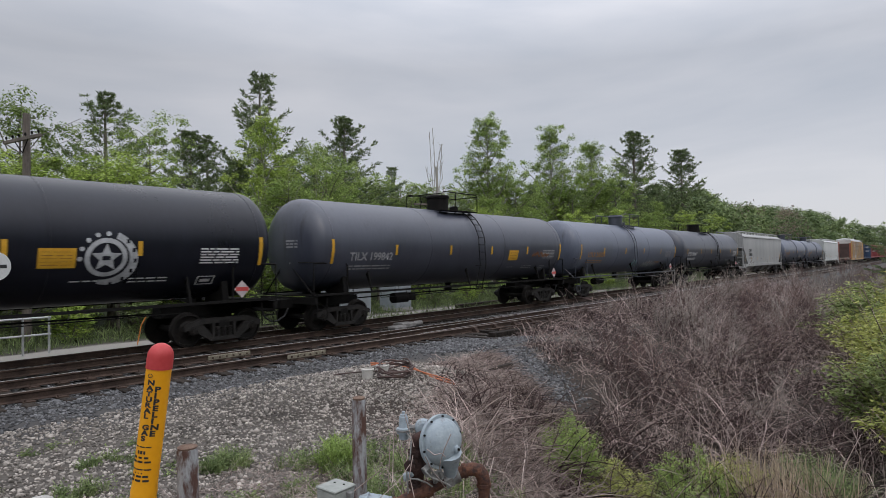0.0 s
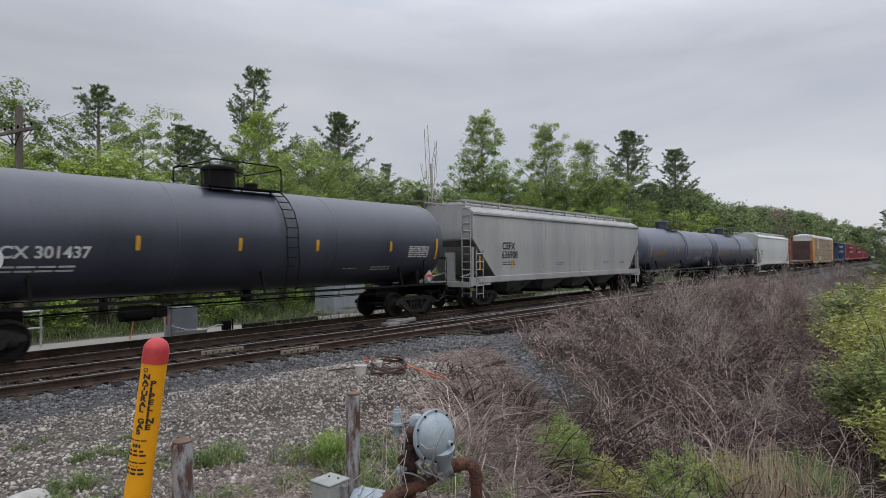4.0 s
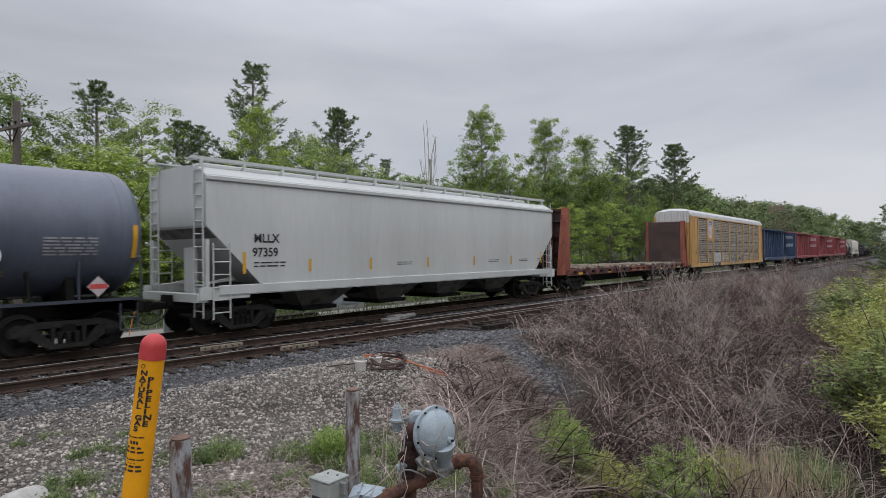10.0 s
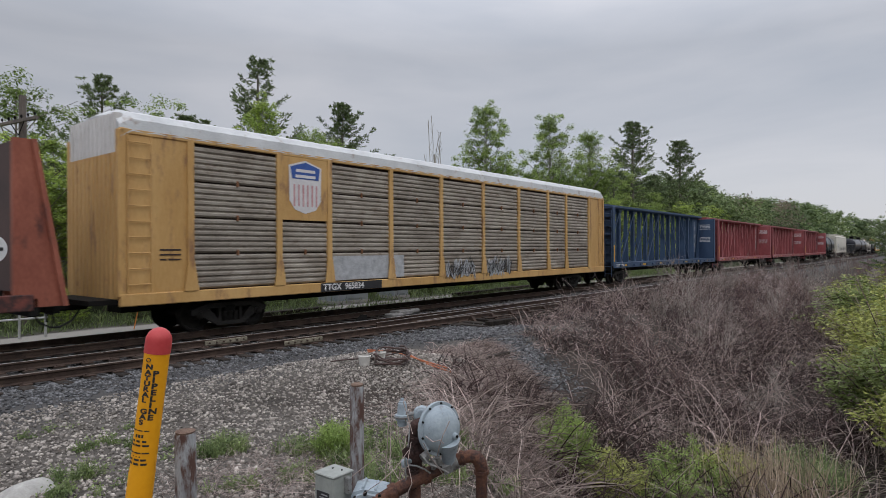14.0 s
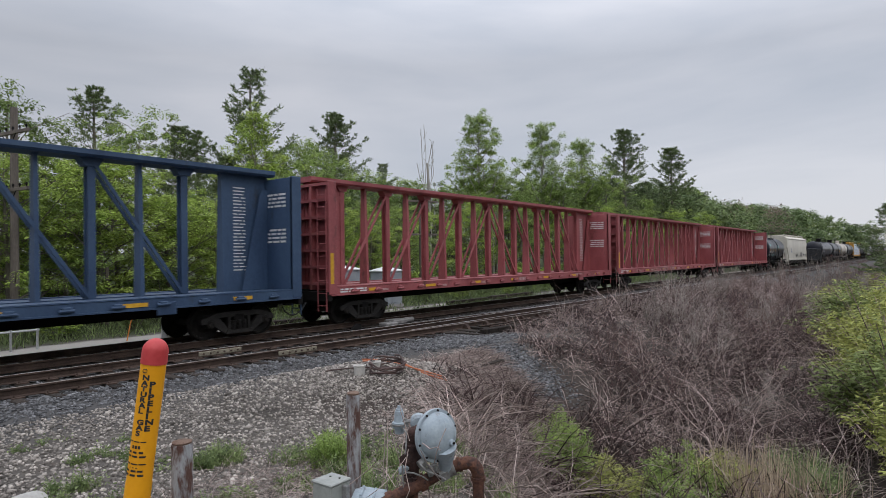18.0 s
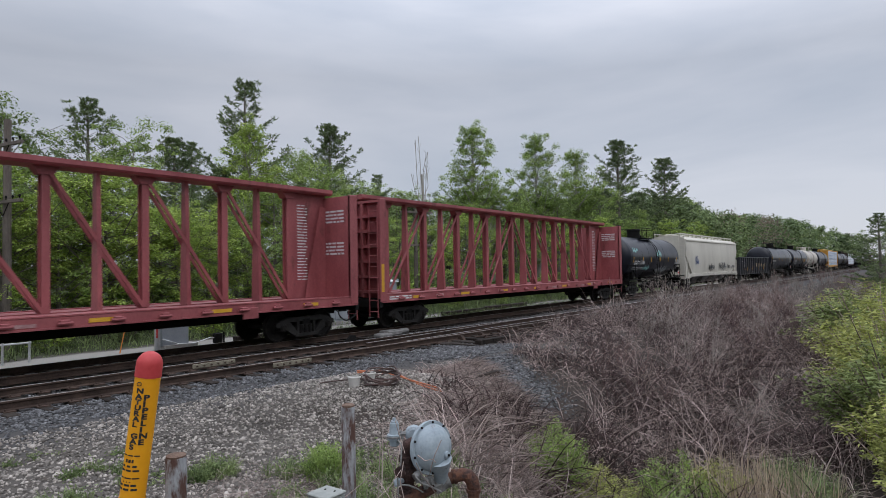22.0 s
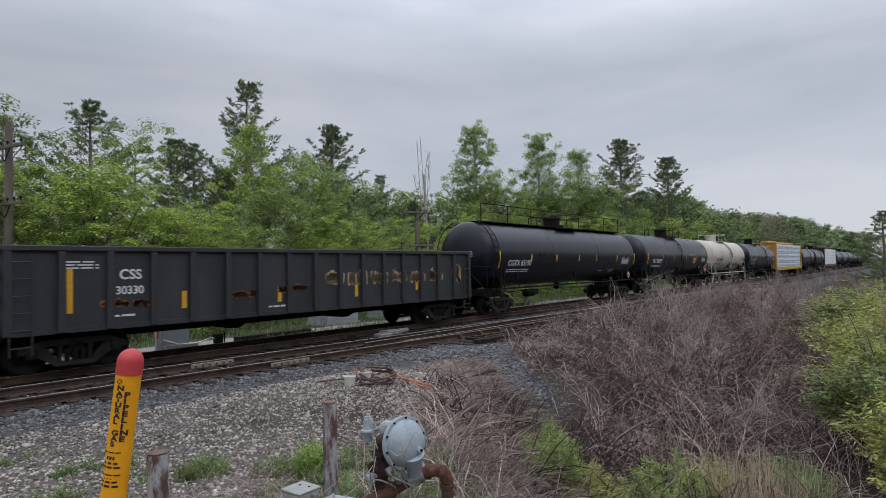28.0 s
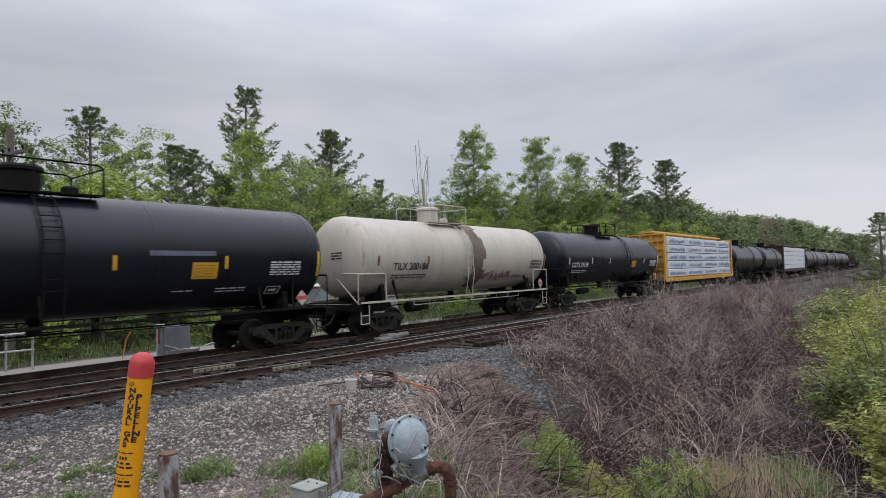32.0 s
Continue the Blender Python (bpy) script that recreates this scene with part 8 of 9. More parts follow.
    # pilot: stacked cylinder with a flange, a cap and a vent
    pl = part("pilot_valve", Solid().turned([(-0.075, 0.016), (-0.07, 0.026), (-0.04, 0.028), (-0.036, 0.04), (-0.008, 0.041), (-0.004, 0.03), (0.0, 0.028), (0.055, 0.025), (0.06, 0.02), (0.068, 0.019), (0.07, 0.01), (0.085, 0.009), (0.086, 0.002)], "z", at(701, 744, 0.06), 18), METER_GREY, ob, "small grey pilot valve")
    part("pilot_flange", Solid().turned([(-0.026, 0.04), (-0.024, 0.046), (-0.016, 0.046), (-0.014, 0.04)], "z", at(701, 744, 0.06), 18, False), UNION_GREY, pl)
    part("pilot_arm", Solid().rod(at(706, 746, 0.05), at(724, 744, 0.05), 0.012, 8).rod(at(712, 740, 0.05), at(716, 754, 0.05), 0.01, 6), UNION_GREY, ob)
    for pts, r in (([at(706, 752, 0.03), at(716, 762, 0.0), at(714, 790, -0.05), at(708, 815, -0.06), at(710, 850, -0.06)], 0.0045), ([at(742, 760, -0.06), at(742, 785, -0.08), at(752, 808, -0.09), at(764, 824, -0.07)], 0.005), ([at(738, 805, -0.09), at(750, 818, -0.1), at(766, 826, -0.08), at(784, 838, -0.06)], 0.006), ([at(712, 824, -0.06), at(728, 822, -0.09), at(744, 830, -0.08), at(752, 838, -0.06)], 0.005)):
        part("sensing_tube", Solid().pipe(pts, r, 6), UNION_GREY, ob, "thin bent sensing tube")
    part("end_cap", Solid().rod(at(702, 824, -0.04), at(712, 822, -0.03), 0.022, 12).rod(at(712, 822, -0.03), at(720, 820, -0.01), 0.014, 8), METER_GREY, ob, "pale plastic end cap")
    for u, v, r in (((738, 812, -0.07), (748, 806, -0.05), 0.026), ((742, 806, -0.06), (745, 820, -0.06), 0.018), ((752, 824, -0.06), (762, 820, -0.05), 0.024), ((756, 814, -0.06), (758, 832, -0.05), 0.015), ((764, 812, -0.05), (768, 826, -0.04), 0.018)):
        part("fitting", Solid().rod(at(*u), at(*v), r, 6), UNION_GREY, ob)
    # control box on a bracket
    mlab = Matrix.Translation(at(577, 878, 0.06)) @ Matrix.Rotation(radians(-37), 4, "Z")
    bx = part("control_box", Solid().box((0, 0, 0), (0.155, 0.15, 0.17), None, 0.008), BOX_GREY, ob, "grey-green steel control box", mlab)
    part("label_plate", Solid().box((-0.005, -0.077, -0.03), (0.1, 0.004, 0.06)), BLACK_PAINT, bx, "black label")
    part("label_print", Solid().box((0.01, -0.0795, -0.015), (0.05, 0.002, 0.006)).box((0.0, -0.0795, -0.032), (0.06, 0.002, 0.006)), GREY_PAINT, bx)
    part("lid", Solid().box((0, 0, 0.091), (0.165, 0.16, 0.014), ch=0.005), BOX_GREY, bx)
    for u, v in ((-0.03, 0.02), (0.035, 0.03)):
        part("screw", Solid().rod((u, v, 0.097), (u, v, 0.102), 0.006, 8), STEEL_DARK, bx)
    part("bracket", Solid().box((0.09, 0.02, 0.03), (0.05, 0.03, 0.09), ch=0.004), UNION_GREY, bx)
    # cast meter body with ribs, bolts and a rusty flange
    mm = Matrix.Translation(at(652, 890, 0.0)) @ Matrix.Rotation(radians(12), 4, "Y")
    ring = [(-0.13, -0.02), (-0.115, 0.045), (-0.07, 0.07), (0.05, 0.075), (0.1, 0.05), (0.125, 0.0), (0.1, -0.06), (-0.1, -0.07)]
    mt = part("meter_body", Solid().prism(ring, "y", -0.08, 0.08), METER_GREY, ob, "ribbed grey cast meter body", mm, 50)
    part("meter_face", Solid().prism([(a * 0.82, b * 0.8) for a, b in ring], "y", -0.105, -0.078), METER_GREY, mt)
    for x in (-0.07, 0.0, 0.06):
        part("meter_rib", Solid().box((x, 0, 0.072), (0.016, 0.14, 0.02), ch=0.005), METER_GREY, mt)
    for x, z in ((-0.1, 0.02), (-0.05, 0.06), (0.03, 0.065), (0.085, 0.035), (0.1, -0.02)):
        part("meter_bolt", Solid().rod((x, -0.115, z), (x, -0.08, z), 0.01, 6), STEEL_DARK, mt)
    part("meter_flange", Solid().rod((0.115, 0, 0.01), (0.135, 0, 0.01), 0.062, 16).rod((-0.06, -0.12, -0.02), (-0.06, -0.1, -0.02), 0.05, 16), PIPE_RUST, mt, "rusty flange")
    part("meter_stand", Solid().rod(at(640, 890, 0.02), at(640, 1180, 0.02), 0.034, 10), PIPE_RUST, ob)
    return ob


UNION_GREY = surf("dusty_zinc", (0.16, 0.16, 0.155), (0.33, 0.33, 0.32), 12, 0.6, 0.3, 0.2, 60, dirt=(0.09, 0.06, 0.045), dirt_at=0.55)
BOLT = Solid().rod((0, -0.018, 0), (0, 0.018, 0), 0.0065, 6).mesh("bolt")
pipeline_marker()
bollard(2.25, 4.25, 0.89, 0.073, "short flaking grey bollard with a crumbling top")
bollard(3.16, 3.43, 1.18, 0.052, "tall slim flaking grey bollard with rust streaks")
gas_set()

# vines over the pipes
vr = random.Random(12)
vine = Solid()
for k in range(16):
    x, y = 2.85 + vr.uniform(-0.45, 0.5), 2.6 + vr.uniform(-0.4, 0.6)
    h = vr.uniform(0.6, 1.35)
    vine.pipe([(x, y, -0.1), (x + vr.uniform(-0.1, 0.1), y + vr.uniform(-0.1, 0.1), h * 0.6), (x + vr.uniform(-0.3, 0.3), y + vr.uniform(-0.3, 0.3), h)], 0.003, 4)
q = 0.00315
m_set = pose(2.61, 2.2, 1.096, 0, 0, -51.3)
for line in (((640, 862, -0.15), (668, 838, -0.2), (696, 818, -0.15), (716, 792, -0.12)), ((742, 776, -0.16), (752, 796, -0.17), (766, 815, -0.17), (778, 838, -0.12)), ((786, 740, -0.15), (775, 760, -0.19), (768, 782, -0.18), (765, 800, -0.14)), ((712, 700, -0.02), (706, 716, -0.05), (714, 742, -0.06), (722, 768, -0.08)), ((712, 870, -0.12), (722, 846, -0.14), (714, 812, -0.12), (720, 780, -0.1)), ((745, 765, -0.15), (758, 772, -0.18), (770, 768, -0.19), (776, 774, -0.19))):
    vine.pipe([m_set @ Vector(((a - 760) * q, d, (800 - b) * q)) for a, b, d in line], 0.0024, 4)
piece("dry_vines", vine, STRAW, "dry pale vines climbing over the gas set", "vines")

# ---- hose, buckets, boulder ----
HOSE_BLACK = surf("black_hose", (0.035, 0.022, 0.02), (0.11, 0.068, 0.058), 4, 0.6, 0, 0.1, 30)
HOSE_ORANGE = surf("orange_hose", (0.42, 0.12, 0.05), (0.56, 0.2, 0.1), 4, 0.6, 0, 0.1, 30)
BUCKET = surf("dirty_white_plastic", (0.5, 0.48, 0.45), (0.64, 0.62, 0.58), 6, 0.6, 0, 0.05, 30)


def hose_coil():
    rg = random.Random(6)
    cx, cy = 8.4, 8.1
    pts = []
    for k in range(90):
        a = k * 0.36
        r = 0.42 + 0.11 * math.sin(k * 0.71) + rg.uniform(-0.02, 0.02)
        x, y = cx + r * 1.15 * math.cos(a), cy + r * 0.75 * math.sin(a)
        pts.append((x, y, ground_z(x, y) + 0.04 + 0.0016 * k + 0.03 * math.sin(k * 1.3)))
    ob = piece("hose_coil", Solid().pipe(pts, 0.017, 6), HOSE_BLACK, "loose coil of dark hose on the gravel", "hose")
    tail = [(7.6 + 0.15 * k, 8.95 - 0.13 * k + 0.05 * math.sin(k), ground_z(7.6 + 0.15 * k, 8.95 - 0.13 * k) + 0.04) for k in range(7)]
    part("hose_end", Solid().pipe(tail, 0.014, 6), HOSE_BLACK, ob)
    for j, off in enumerate((0.0, 0.12)):
        pts = []
        for k in range(14):
            u = k / 13
            x, y = 9.1 - 0.35 * u + off * 0.4 + 0.06 * math.sin(5 * u + j), 9.5 - 2.6 * u + off
            pts.append((x, y, ground_z(x, y) + 0.04 + 0.03 * math.sin(7 * u + j)))
        piece("orange_hose", Solid().pipe(pts, 0.016, 6), HOSE_ORANGE, "length of faded orange hose on the gravel", "hose", group="orange hoses")


def bucket(x, y, r, h):
    ob = thing("bucket", pose(x, y, ground_z(x, y) - 0.01), "small dirty white plastic bucket by the hose", "bucket", "white buckets")
    part("shell", Solid().turned([(0, r * 0.85), (0.01, r * 0.88), (h, r), (h, r - 0.008), (0.02, r * 0.85)], "z", n=20), BUCKET, ob)
    part("rim", Solid().turned([(h - 0.025, r + 0.002), (h - 0.02, r + 0.01), (h, r + 0.01), (h + 0.004, r)], "z", n=20, cap=False), BUCKET, ob)


hose_coil()
bucket(7.82, 8.26, 0.11, 0.19)
bucket(8.3, 8.35, 0.12, 0.16)
bo = bmesh.new()
bmesh.ops.create_icosphere(bo, subdivisions=3, radius=1)
for v in bo.verts:
    v.co *= 1 + 0.18 * noise.noise(v.co * 1.3)
    v.co = Vector((v.co.x * 0.34, v.co.y * 0.2, v.co.z * 0.16))
bm_me = bpy.data.meshes.new("boulder")
bo.to_mesh(bm_me)
bo.free()
bm_me.polygons.foreach_set("use_smooth", [True] * len(bm_me.polygons))
piece("boulder", bm_me, surf("pale_limestone", (0.3, 0.29, 0.27), (0.46, 0.45, 0.42), 4, 0.9, 0, 0.4, 40), "flat pale limestone boulder in the gravel", "boulder", pose(1.98, 6.7, -0.13, 0, 0, 30))

# ---- by the tracks ----
SHED_GREY = surf("shed_grey_paint", (0.27, 0.3, 0.33), (0.36, 0.39, 0.42), 1.5, 0.5, 0.2, 0.06, 30, dirt=(0.2, 0.21, 0.22), dirt_at=0.66)
SHED_DARK = surf("shed_brown_side", (0.1, 0.09, 0.085), (0.16, 0.14, 0.13), 1.5, 0.6, 0, 0.06, 30)
SHED_ROOF = surf("shed_roof_paint", (0.55, 0.56, 0.56), (0.66, 0.67, 0.67), 1.5, 0.5, 0, 0.06, 30)
ALU = surf("bare_aluminium", (0.45, 0.46, 0.47), (0.6, 0.61, 0.62), 3, 0.4, 0.6, 0.04, 30)
ORANGE_PIPE = surf("orange_conduit", (0.62, 0.2, 0.04), (0.72, 0.28, 0.07), 3, 0.6, 0, 0.05, 30)
CONCRETE = surf("concrete", (0.3, 0.29, 0.27), (0.42, 0.41, 0.39), 2, 0.9, 0, 0.3, 30)


def shed(x, y, w, d, h, label, twin=False):
    """A signal shed with a low hipped roof, lifting eyes and a vent."""
    z = ground_z(x, y)
    ob = thing("signal_shed", pose(x, y, z, 0, 0, -4), label, "shed", "signal sheds beyond the main line")
    part("base", Solid().box((0, 0, 0.06), (w + 0.1, d + 0.1, 0.2)), CONCRETE, ob)
    part("wall", Solid().box((0, 0, h / 2 + 0.1), (w, d, h), ch=0.02), SHED_GREY, ob)
    zt = h + 0.1
    rf = Solid().add([(-w / 2 - 0.08, -d / 2 - 0.08, zt), (w / 2 + 0.08, -d / 2 - 0.08, zt), (w / 2 + 0.08, d / 2 + 0.08, zt), (-w / 2 - 0.08, d / 2 + 0.08, zt), (-w / 2 - 0.08, -d / 2 - 0.08, zt + 0.05), (w / 2 + 0.08, -d / 2 - 0.08, zt + 0.05), (w / 2 + 0.08, d / 2 + 0.08, zt + 0.05), (-w / 2 - 0.08, d / 2 + 0.08, zt + 0.05), (-w * 0.06, 0, zt + 0.28), (w * 0.06, 0, zt + 0.28)],
                     [(3, 2, 1, 0), (0, 1, 5, 4), (1, 2, 6, 5), (2, 3, 7, 6), (3, 0, 4, 7), (4, 5, 9, 8), (5, 6, 9), (6, 7, 8, 9), (7, 4, 8)])
    part("roof", rf, SHED_ROOF, ob, "pale hipped metal roof")
    part("roof_vent", Solid().turned([(zt + 0.2, 0.1), (zt + 0.36, 0.1), (zt + 0.38, 0.14), (zt + 0.42, 0.12), (zt + 0.44, 0.02)], "z", n=14), SHED_ROOF, ob)
    for sx in (-1, 1):
        part("lifting_eye", Solid().turned([(-0.015, 0.04), (-0.015, 0.075), (0.015, 0.075), (0.015, 0.04)], "x", (sx * (w / 2 + 0.04), -d / 2 - 0.02, zt + 0.1), 12), SHED_GREY, ob)
    dr = part("door", Solid().box((w * 0.02, -d / 2 - 0.02, h / 2 + 0.12), (w * 0.5, 0.04, h * 0.86), ch=0.01), SHED_GREY, ob)
    part("handle", Solid().rod((w * 0.2, -d / 2 - 0.07, h * 0.5), (w * 0.2, -d / 2 - 0.07, h * 0.62), 0.015, 6), ALU, dr)
    part("notice", Solid().box((-w * 0.28, -d / 2 - 0.012, h * 0.78), (0.3, 0.01, 0.16)), SHED_ROOF if twin else ORANGE_PAINT, ob)
    if twin:
        part("side_cover", Solid().box((w / 2 + 0.012, 0, h / 2 + 0.1), (0.03, d * 0.9, h * 0.92)), SHED_DARK, ob, "dark brown side panel")


shed(20.55, 23.2, 1.9, 1.6, 2.0, "pale grey signal shed with a hipped roof")
shed(24.4, 23.5, 1.1, 1.4, 1.85, "smaller grey signal shed with a dark side", True)

# relay box on a stand, with cables
rb = thing("relay_box", pose(10.85, 20.4, ground_z(10.85, 20.4)), "grey relay box with an aluminium post and cables", "relay box")
part("cabinet", Solid().box((0.0, 0.1, 0.62), (0.95, 0.5, 0.85), ch=0.02), SHED_GREY, rb)
part("base", Solid().box((0.15, 0, 0.1), (1.2, 0.55, 0.25)), CONCRETE, rb)
part("post", Solid().box((-0.62, -0.1, 0.5), (0.16, 0.12, 1.1), ch=0.015), ALU, rb, "bare aluminium post")
part("post_head", Solid().box((-0.6, -0.1, 1.1), (0.3, 0.2, 0.12), ch=0.015).box((-0.4, -0.05, 1.02), (0.2, 0.15, 0.1)), ALU, rb)
part("red_tag", Solid().box((-0.66, -0.165, 0.75), (0.06, 0.01, 0.5)), PLACARD_RED, rb)
part("cable", Solid().pipe([(-0.5, -0.2, 0.45), (0.0, -0.32, 0.25), (0.6, -0.34, 0.22), (1.2, -0.3, 0.35), (1.5, -0.3, 0.3)], 0.02, 6), SHED_ROOF, rb, "pale cable")
part("junction_box", Solid().box((1.5, -0.3, 0.3), (0.3, 0.2, 0.35), ch=0.02).rod((1.75, -0.3, 0.0), (1.75, -0.3, 0.5), 0.03, 8), STEEL_DARK, rb)
piece("orange_conduit", Solid().pipe([(9.4, 21.2, -0.5), (9.5, 21.1, 0.2), (9.62, 21.0, 0.5)], 0.02, 8), ORANGE_PIPE, "short orange conduit standing by the road", "conduit")
# stacked dark rails and a beam beyond the track
for k, (x, L) in enumerate(((15.0, 3.6), (28.5, 4.0), (34.0, 5.0))):
    y = 20.4 + 0.5 * k
    piece("spare_timber", Solid().box((0, 0, 0.12), (L, 0.26, 0.24), ch=0.02).box((0.2, 0.3, 0.1), (L * 0.9, 0.24, 0.2), ch=0.02), TIE_WOOD, "spare dark timber lying beside the road", "timber", pose(x, y, ground_z(x, y), 0, 0, 2 - k), "spare timbers")

# galvanised fence panel by the road
fx, fy = 6.2, 21.6
fn = thing("pipe_fence", pose(fx, fy, ground_z(fx, fy)), "low galvanised pipe guard beside the road", "fence")
for k in range(3):
    part("post", Solid().rod((-0.7 + 0.7 * k, 0, -0.1), (-0.7 + 0.7 * k, 0, 1.15), 0.035, 8), ALU, fn)
for z in (0.6, 1.12):
    part("rail", Solid().rod((-0.75, 0, z), (0.75, 0, z), 0.03, 8), ALU, fn)

# utility poles with cross-arms
POLE_WOOD = surf("grey_pole_wood", (0.08, 0.067, 0.057), (0.17, 0.145, 0.125), 2, 0.9, 0, 0.4, 30, stretch=(1, 1, 0.2))


def utility_pole(x, y, top, arms, turn, label):
    z = ground_z(x, y) - 0.2
    ob = thing("utility_pole", pose(x, y, z, 0, 0, turn), label, "utility pole", "old telegraph poles")
    H = top - z
    part("pole", Solid().rod((0, 0, 0), (0, 0, H), 0.16, 12, 0.12), POLE_WOOD, ob)
    for a in arms:
        ar = part("cross_arm", Solid().box((0, -0.15, H - a), (2.5, 0.1, 0.12), ch=0.01), POLE_WOOD, ob)
        for k in range(6):
            part("insulator", INSULATOR, STEEL_DARK, ar, "", pose(-1.1 + 0.44 * k, -0.15, H - a + 0.06))
        part("brace", Solid().rod((-0.5, -0.18, H - a), (0, -0.14, H - a - 0.5), 0.018, 5).rod((0.5, -0.18, H - a), (0, -0.14, H - a - 0.5), 0.018, 5), STEEL_DARK, ar)


INSULATOR = Solid().turned([(0, 0.015), (0.06, 0.02), (0.07, 0.04), (0.13, 0.035), (0.16, 0.015)], "z", n=10).mesh("insulator")
utility_pole(7.54, 25.8, 7.85, (0.95, 3.0), -80, "weathered wooden utility pole with two cross-arms")
utility_pole(31.5, 27.0, 6.3, (0.25, 2.5), -22, "old telegraph pole with insulators among the trees")
piece("fence_post", Solid().rod((0, 0, 0), (0, 0, 2.4), 0.07, 8), POLE_WOOD, "thin grey wooden post by the wood", "post", pose(11.2, 27.0, -0.4))

# round white target beside the near track
tg = thing("switch_target", pose(3.79, 14.9, -0.33, 0, 0, -38), "round white switch target with a black bar", "switch target")
part("disc", Solid().turned([(-0.008, 0.3), (0.008, 0.3)], "y", (0, 0, 2.58), 32), SHED_ROOF, tg, "white painted disc")
part("bar", Solid().box((0.1, -0.014, 2.58), (0.26, 0.006, 0.07)), BLACK_PAINT, tg)
part("mast", Solid().rod((-0.34, 0.05, 0), (-0.34, 0.05, 2.8), 0.025, 8).rod((-0.34, 0.03, 2.58), (0.05, 0.012, 2.58), 0.018, 6), STEEL_DARK, tg)
part("stand", Solid().box((-0.34, 0.05, 0.15), (0.4, 0.4, 0.3), ch=0.03), STEEL_DARK, tg)

# switch machine between the tracks
sm = thing("switch_machine", pose(15.6, 15.05, -0.24), "flat pale switch machine between the tracks", "switch machine")
DULL = surf("dull_grey_casting", (0.13, 0.125, 0.12), (0.25, 0.24, 0.23), 4, 0.8, 0, 0.2, 30, spec=0.2)
part("case", Solid().box((0.7, 0.2, 0.14), (0.75, 0.5, 0.18), ch=0.04), DULL, sm)
part("case_lid", Solid().box((0.0, -0.1, 0.12), (0.6, 0.42, 0.14), ch=0.04), DULL, sm)
part("motor", Solid().rod((1.15, 0.2, 0.14), (1.6, 0.2, 0.14), 0.1, 12), DULL, sm)
part("rod", Solid().rod((-1.6, -0.1, 0.06), (0.0, -0.1, 0.06), 0.025, 8).rod((-1.0, -0.9, 0.05), (-1.0, 0.6, 0.05), 0.025, 8), STEEL_DARK, sm)
part("crank", Solid().prism([(-2.1, 0.0), (-1.5, 0.0), (-1.5, 0.28), (-1.7, 0.3)], "y", -0.3, -0.2), STEEL_DARK, sm)

# joint bars and track hardware
def joint_bar(x, side):
    y = siding_y(x) + side * GAUGE
    turn = -2.58 if -6 < x < 26 else 0
    ob = thing("joint_bar", pose(x, y - 0.03, -0.09, 0, 0, turn), "tan insulated joint bar bolted to the rail", "joint bar", "joint bars on the near track")
    part("plate", Solid().box((0, -0.015, 0), (1.15, 0.035, 0.11), ch=0.01), JOINT, ob)
    for k in range(6):
        part("bolt", TRACK_BOLT, RAIL_SIDE, ob, "", pose(-0.46 + 0.184 * k, -0.035, 0))


TRACK_BOLT = Solid().rod((0, -0.02, 0), (0, 0.01, 0), 0.024, 6).mesh("bolt")
joint_bar(8.5, 1)
joint_bar(9.7, -1)
PLATE = Solid().box((0, 0, 0), (0.2, 0.36, 0.02)).rod((-0.06, -0.12, 0), (-0.06, -0.12, 0.045), 0.016, 6).rod((0.06, 0.12, 0), (0.06, 0.12, 0.045), 0.016, 6).mesh("tie_plate")
plates = thing("tie_plates", pose(0, 0, 0), "rusty steel tie plates under the near rails", "tie plate", kind="structure")
for k in range(60):
    x = -2 + k * 0.52
    for side in (-1, 1):
        part("tie_plate", PLATE, RAIL_SIDE, plates, "", pose(x, siding_y(x) + side * GAUGE, -0.172))
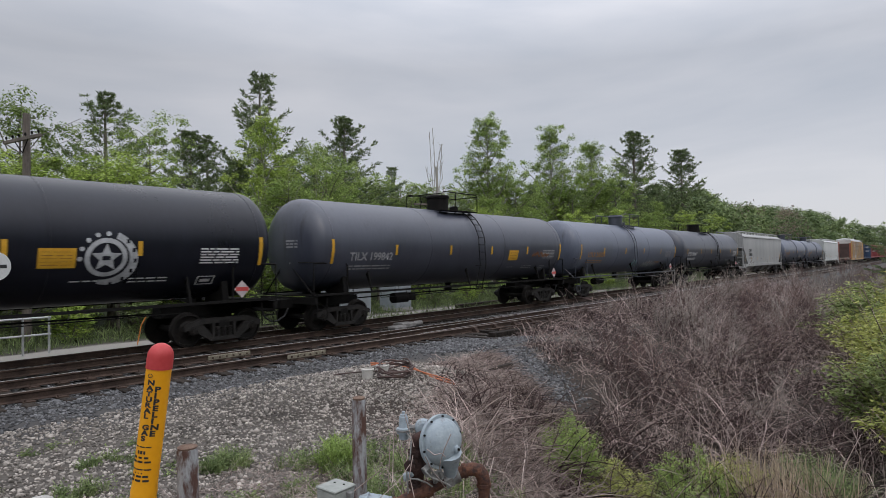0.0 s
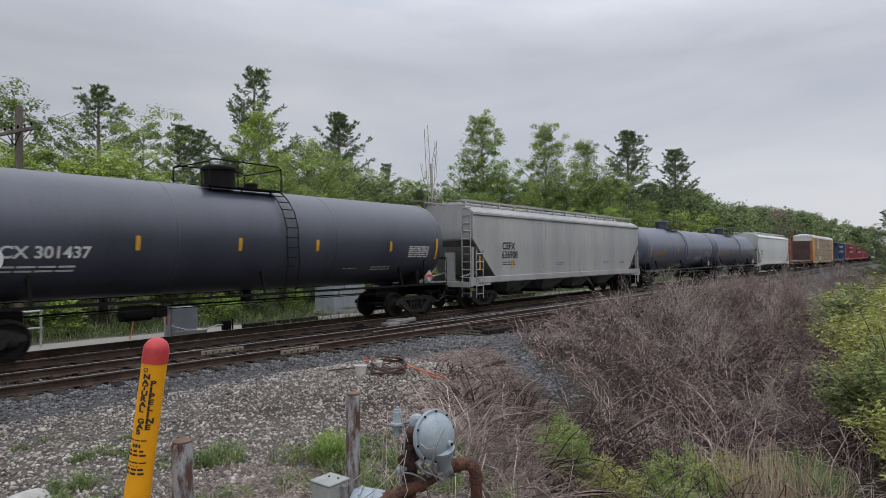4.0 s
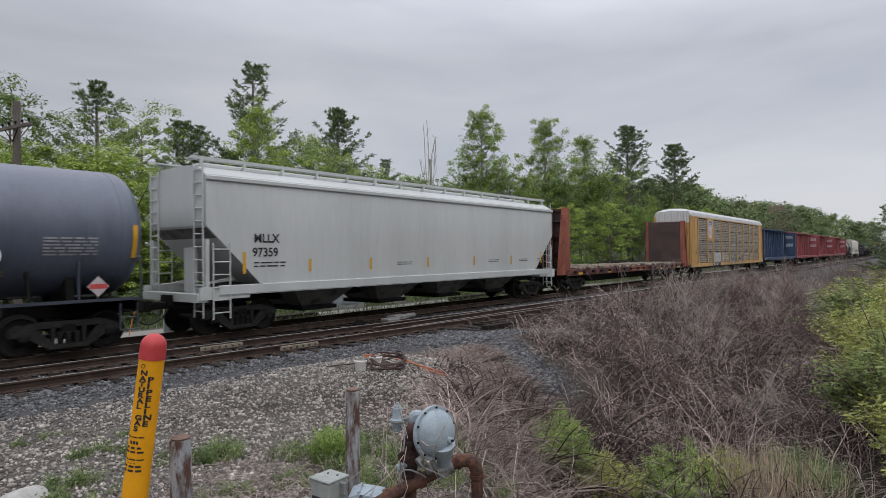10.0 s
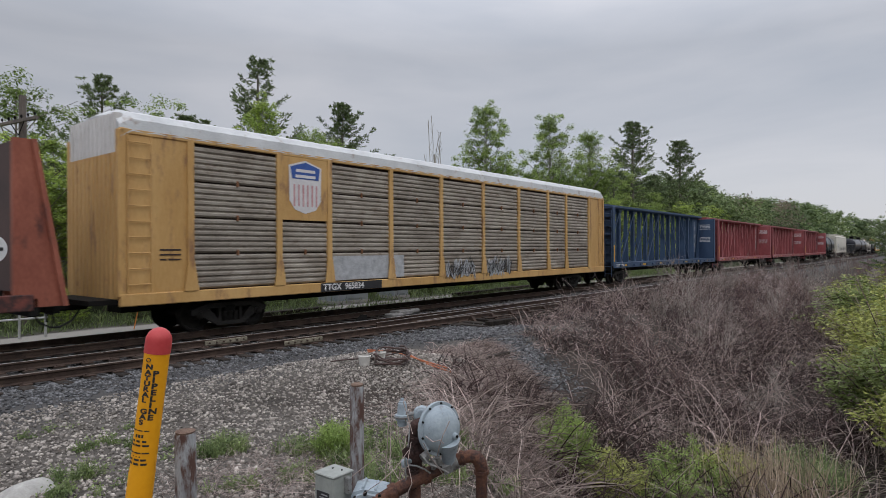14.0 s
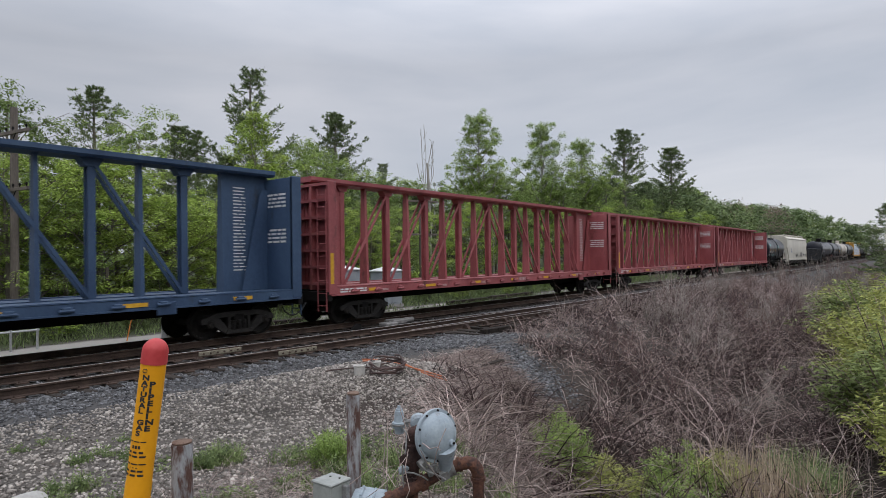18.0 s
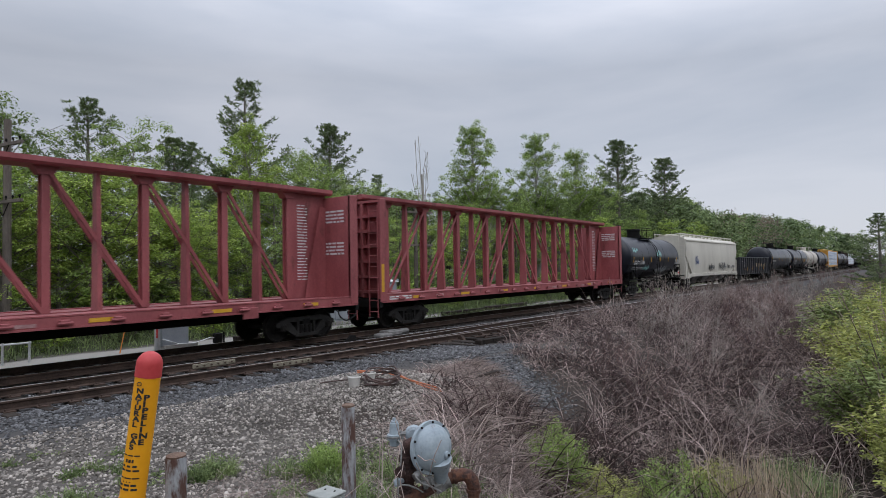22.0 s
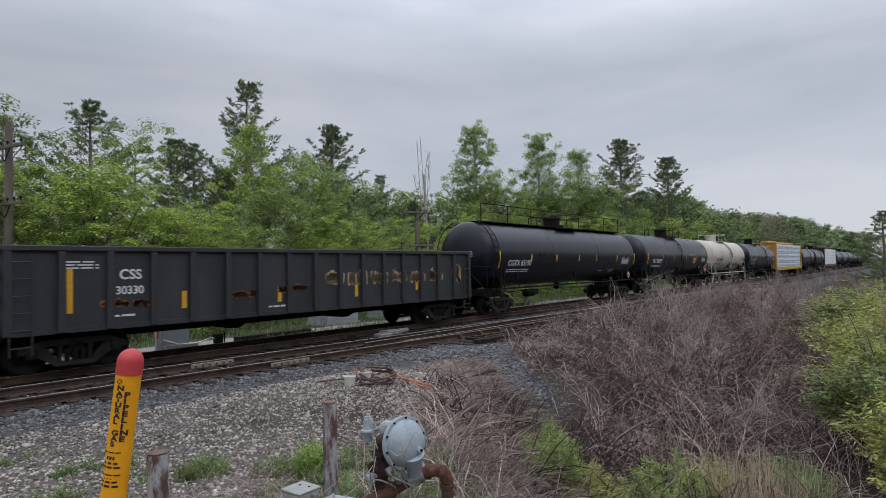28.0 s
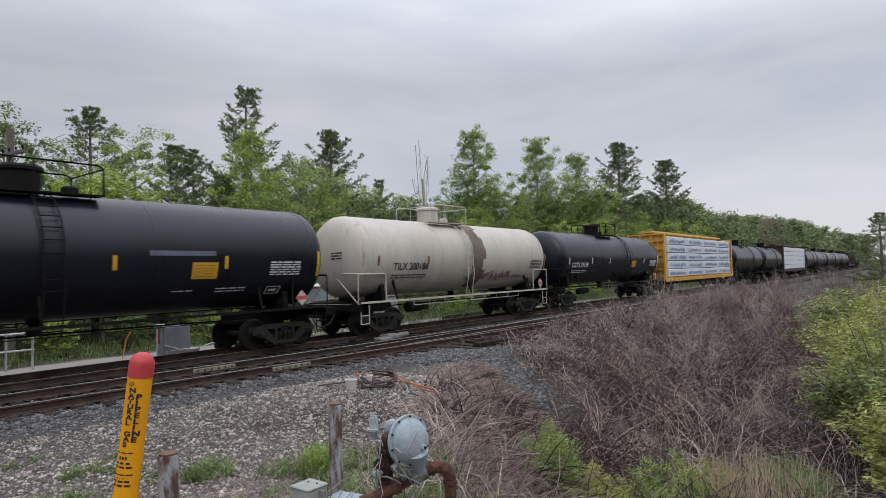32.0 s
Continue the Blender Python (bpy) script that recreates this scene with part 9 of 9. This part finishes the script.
# turnout: closing rail, long ties, heel blocks
rail([(13.0, siding_y(13) + 0.1), (17, siding_y(17) + 0.32), (22, siding_y(22) + 0.62), (30, 12.51 + 0.68), (60, 12.51 + 0.69)], RAIL_TOP, "bright closing rail of the turnout", "turnout rails")
rail([(14.0, siding_y(14) - 0.6), (20, siding_y(20) - 0.35), (30, 12.51 - 0.3), (80, 12.51 - 0.3)], RAIL_TOP, "second bright rail of the turnout", "turnout rails")
long_tie = Solid().box((0, 0, 0), (0.24, 4.2, 0.18), ch=0.015).mesh("long_tie")
for k in range(12):
    x = 15.4 + k * 0.56
    part("tie", long_tie, TIE_WOOD, TIES, "", pose(x, siding_y(x) - 0.95 + 0.12 * (k % 3), -0.255 if x < 16.2 else -0.205, 0, 0, fill.uniform(-3, 3)))
for k in range(7):
    x = 16.3 + k * 1.1
    piece("rail_brace", Solid().prism([(-0.16, 0), (0.1, 0), (0.02, 0.15), (-0.05, 0.15)], "x", -0.07, 0.07), RAIL_SIDE, "cast rail brace beside the near rail", "rail brace", pose(x, siding_y(x) - GAUGE - 0.12, -0.17), "rail braces of the turnout")
for k, off in enumerate((1.35, 1.75)):
    rod = Solid().rod((16.4, siding_y(16.4) - off, -0.07), (21.5 + k, siding_y(21.5) - off - 0.05, -0.07), 0.022, 8)
    for j in range(5):
        x = 17 + j * 1.05
        rod.box((x, siding_y(x) - off, -0.09), (0.1, 0.12, 0.08), ch=0.01)
    piece("switch_rod", rod, RAIL_SIDE, "rusty switch rod lying along the turnout ties", "switch rod", group="switch rods")
piece("cross_timber", Solid().box((0, 0, 0), (2.3, 0.26, 0.2), ch=0.015), TIE_WOOD, "dark timber lying across the tie ends", "timber", pose(16.6, 10.75, -0.13, 0, 0, -3))
piece("broken_board", Solid().box((0, 0, 0), (1.3, 0.16, 0.05), ch=0.01), TIE_WOOD, "broken dark board on the bank", "board", pose(10.6, 7.6, ground_z(10.6, 7.6) + 0.02, 6, 8, 150))


# ---- what moves: the train rolls to the left, its wheels turn ----
def run(t):
    """Metres rolled after t seconds."""
    return 11.23 * t


def motions():
    centre = dict((id(c), x) for c, x in TRAIN)
    for car, x in TRAIN:
        walk(car, [(t, on_line(x - run(t))) for t in (0, 8, 16, 24, 32)])
    for wheel, x, car in SPIN:
        mid = centre[id(car)]
        t0, t1 = max(0.0, (mid - 62) / 11.2), min(32.0, (mid + 14) / 11.2)
        rows = [(0, 0.0)] if t0 > 0.04 else []
        k, last = round(t0 * 30), round(t1 * 30)
        rows += [(j / 30, -math.degrees((run(j / 30) - run(t0)) / WHEEL_R)) for j in range(k, last + 1)]
        if t1 < 31.95:
            rows.append((32, rows[-1][1]))
        walk(wheel, [(t, pose(x, 0, WHEEL_R, 0, a, 0)) for t, a in rows])


motions()
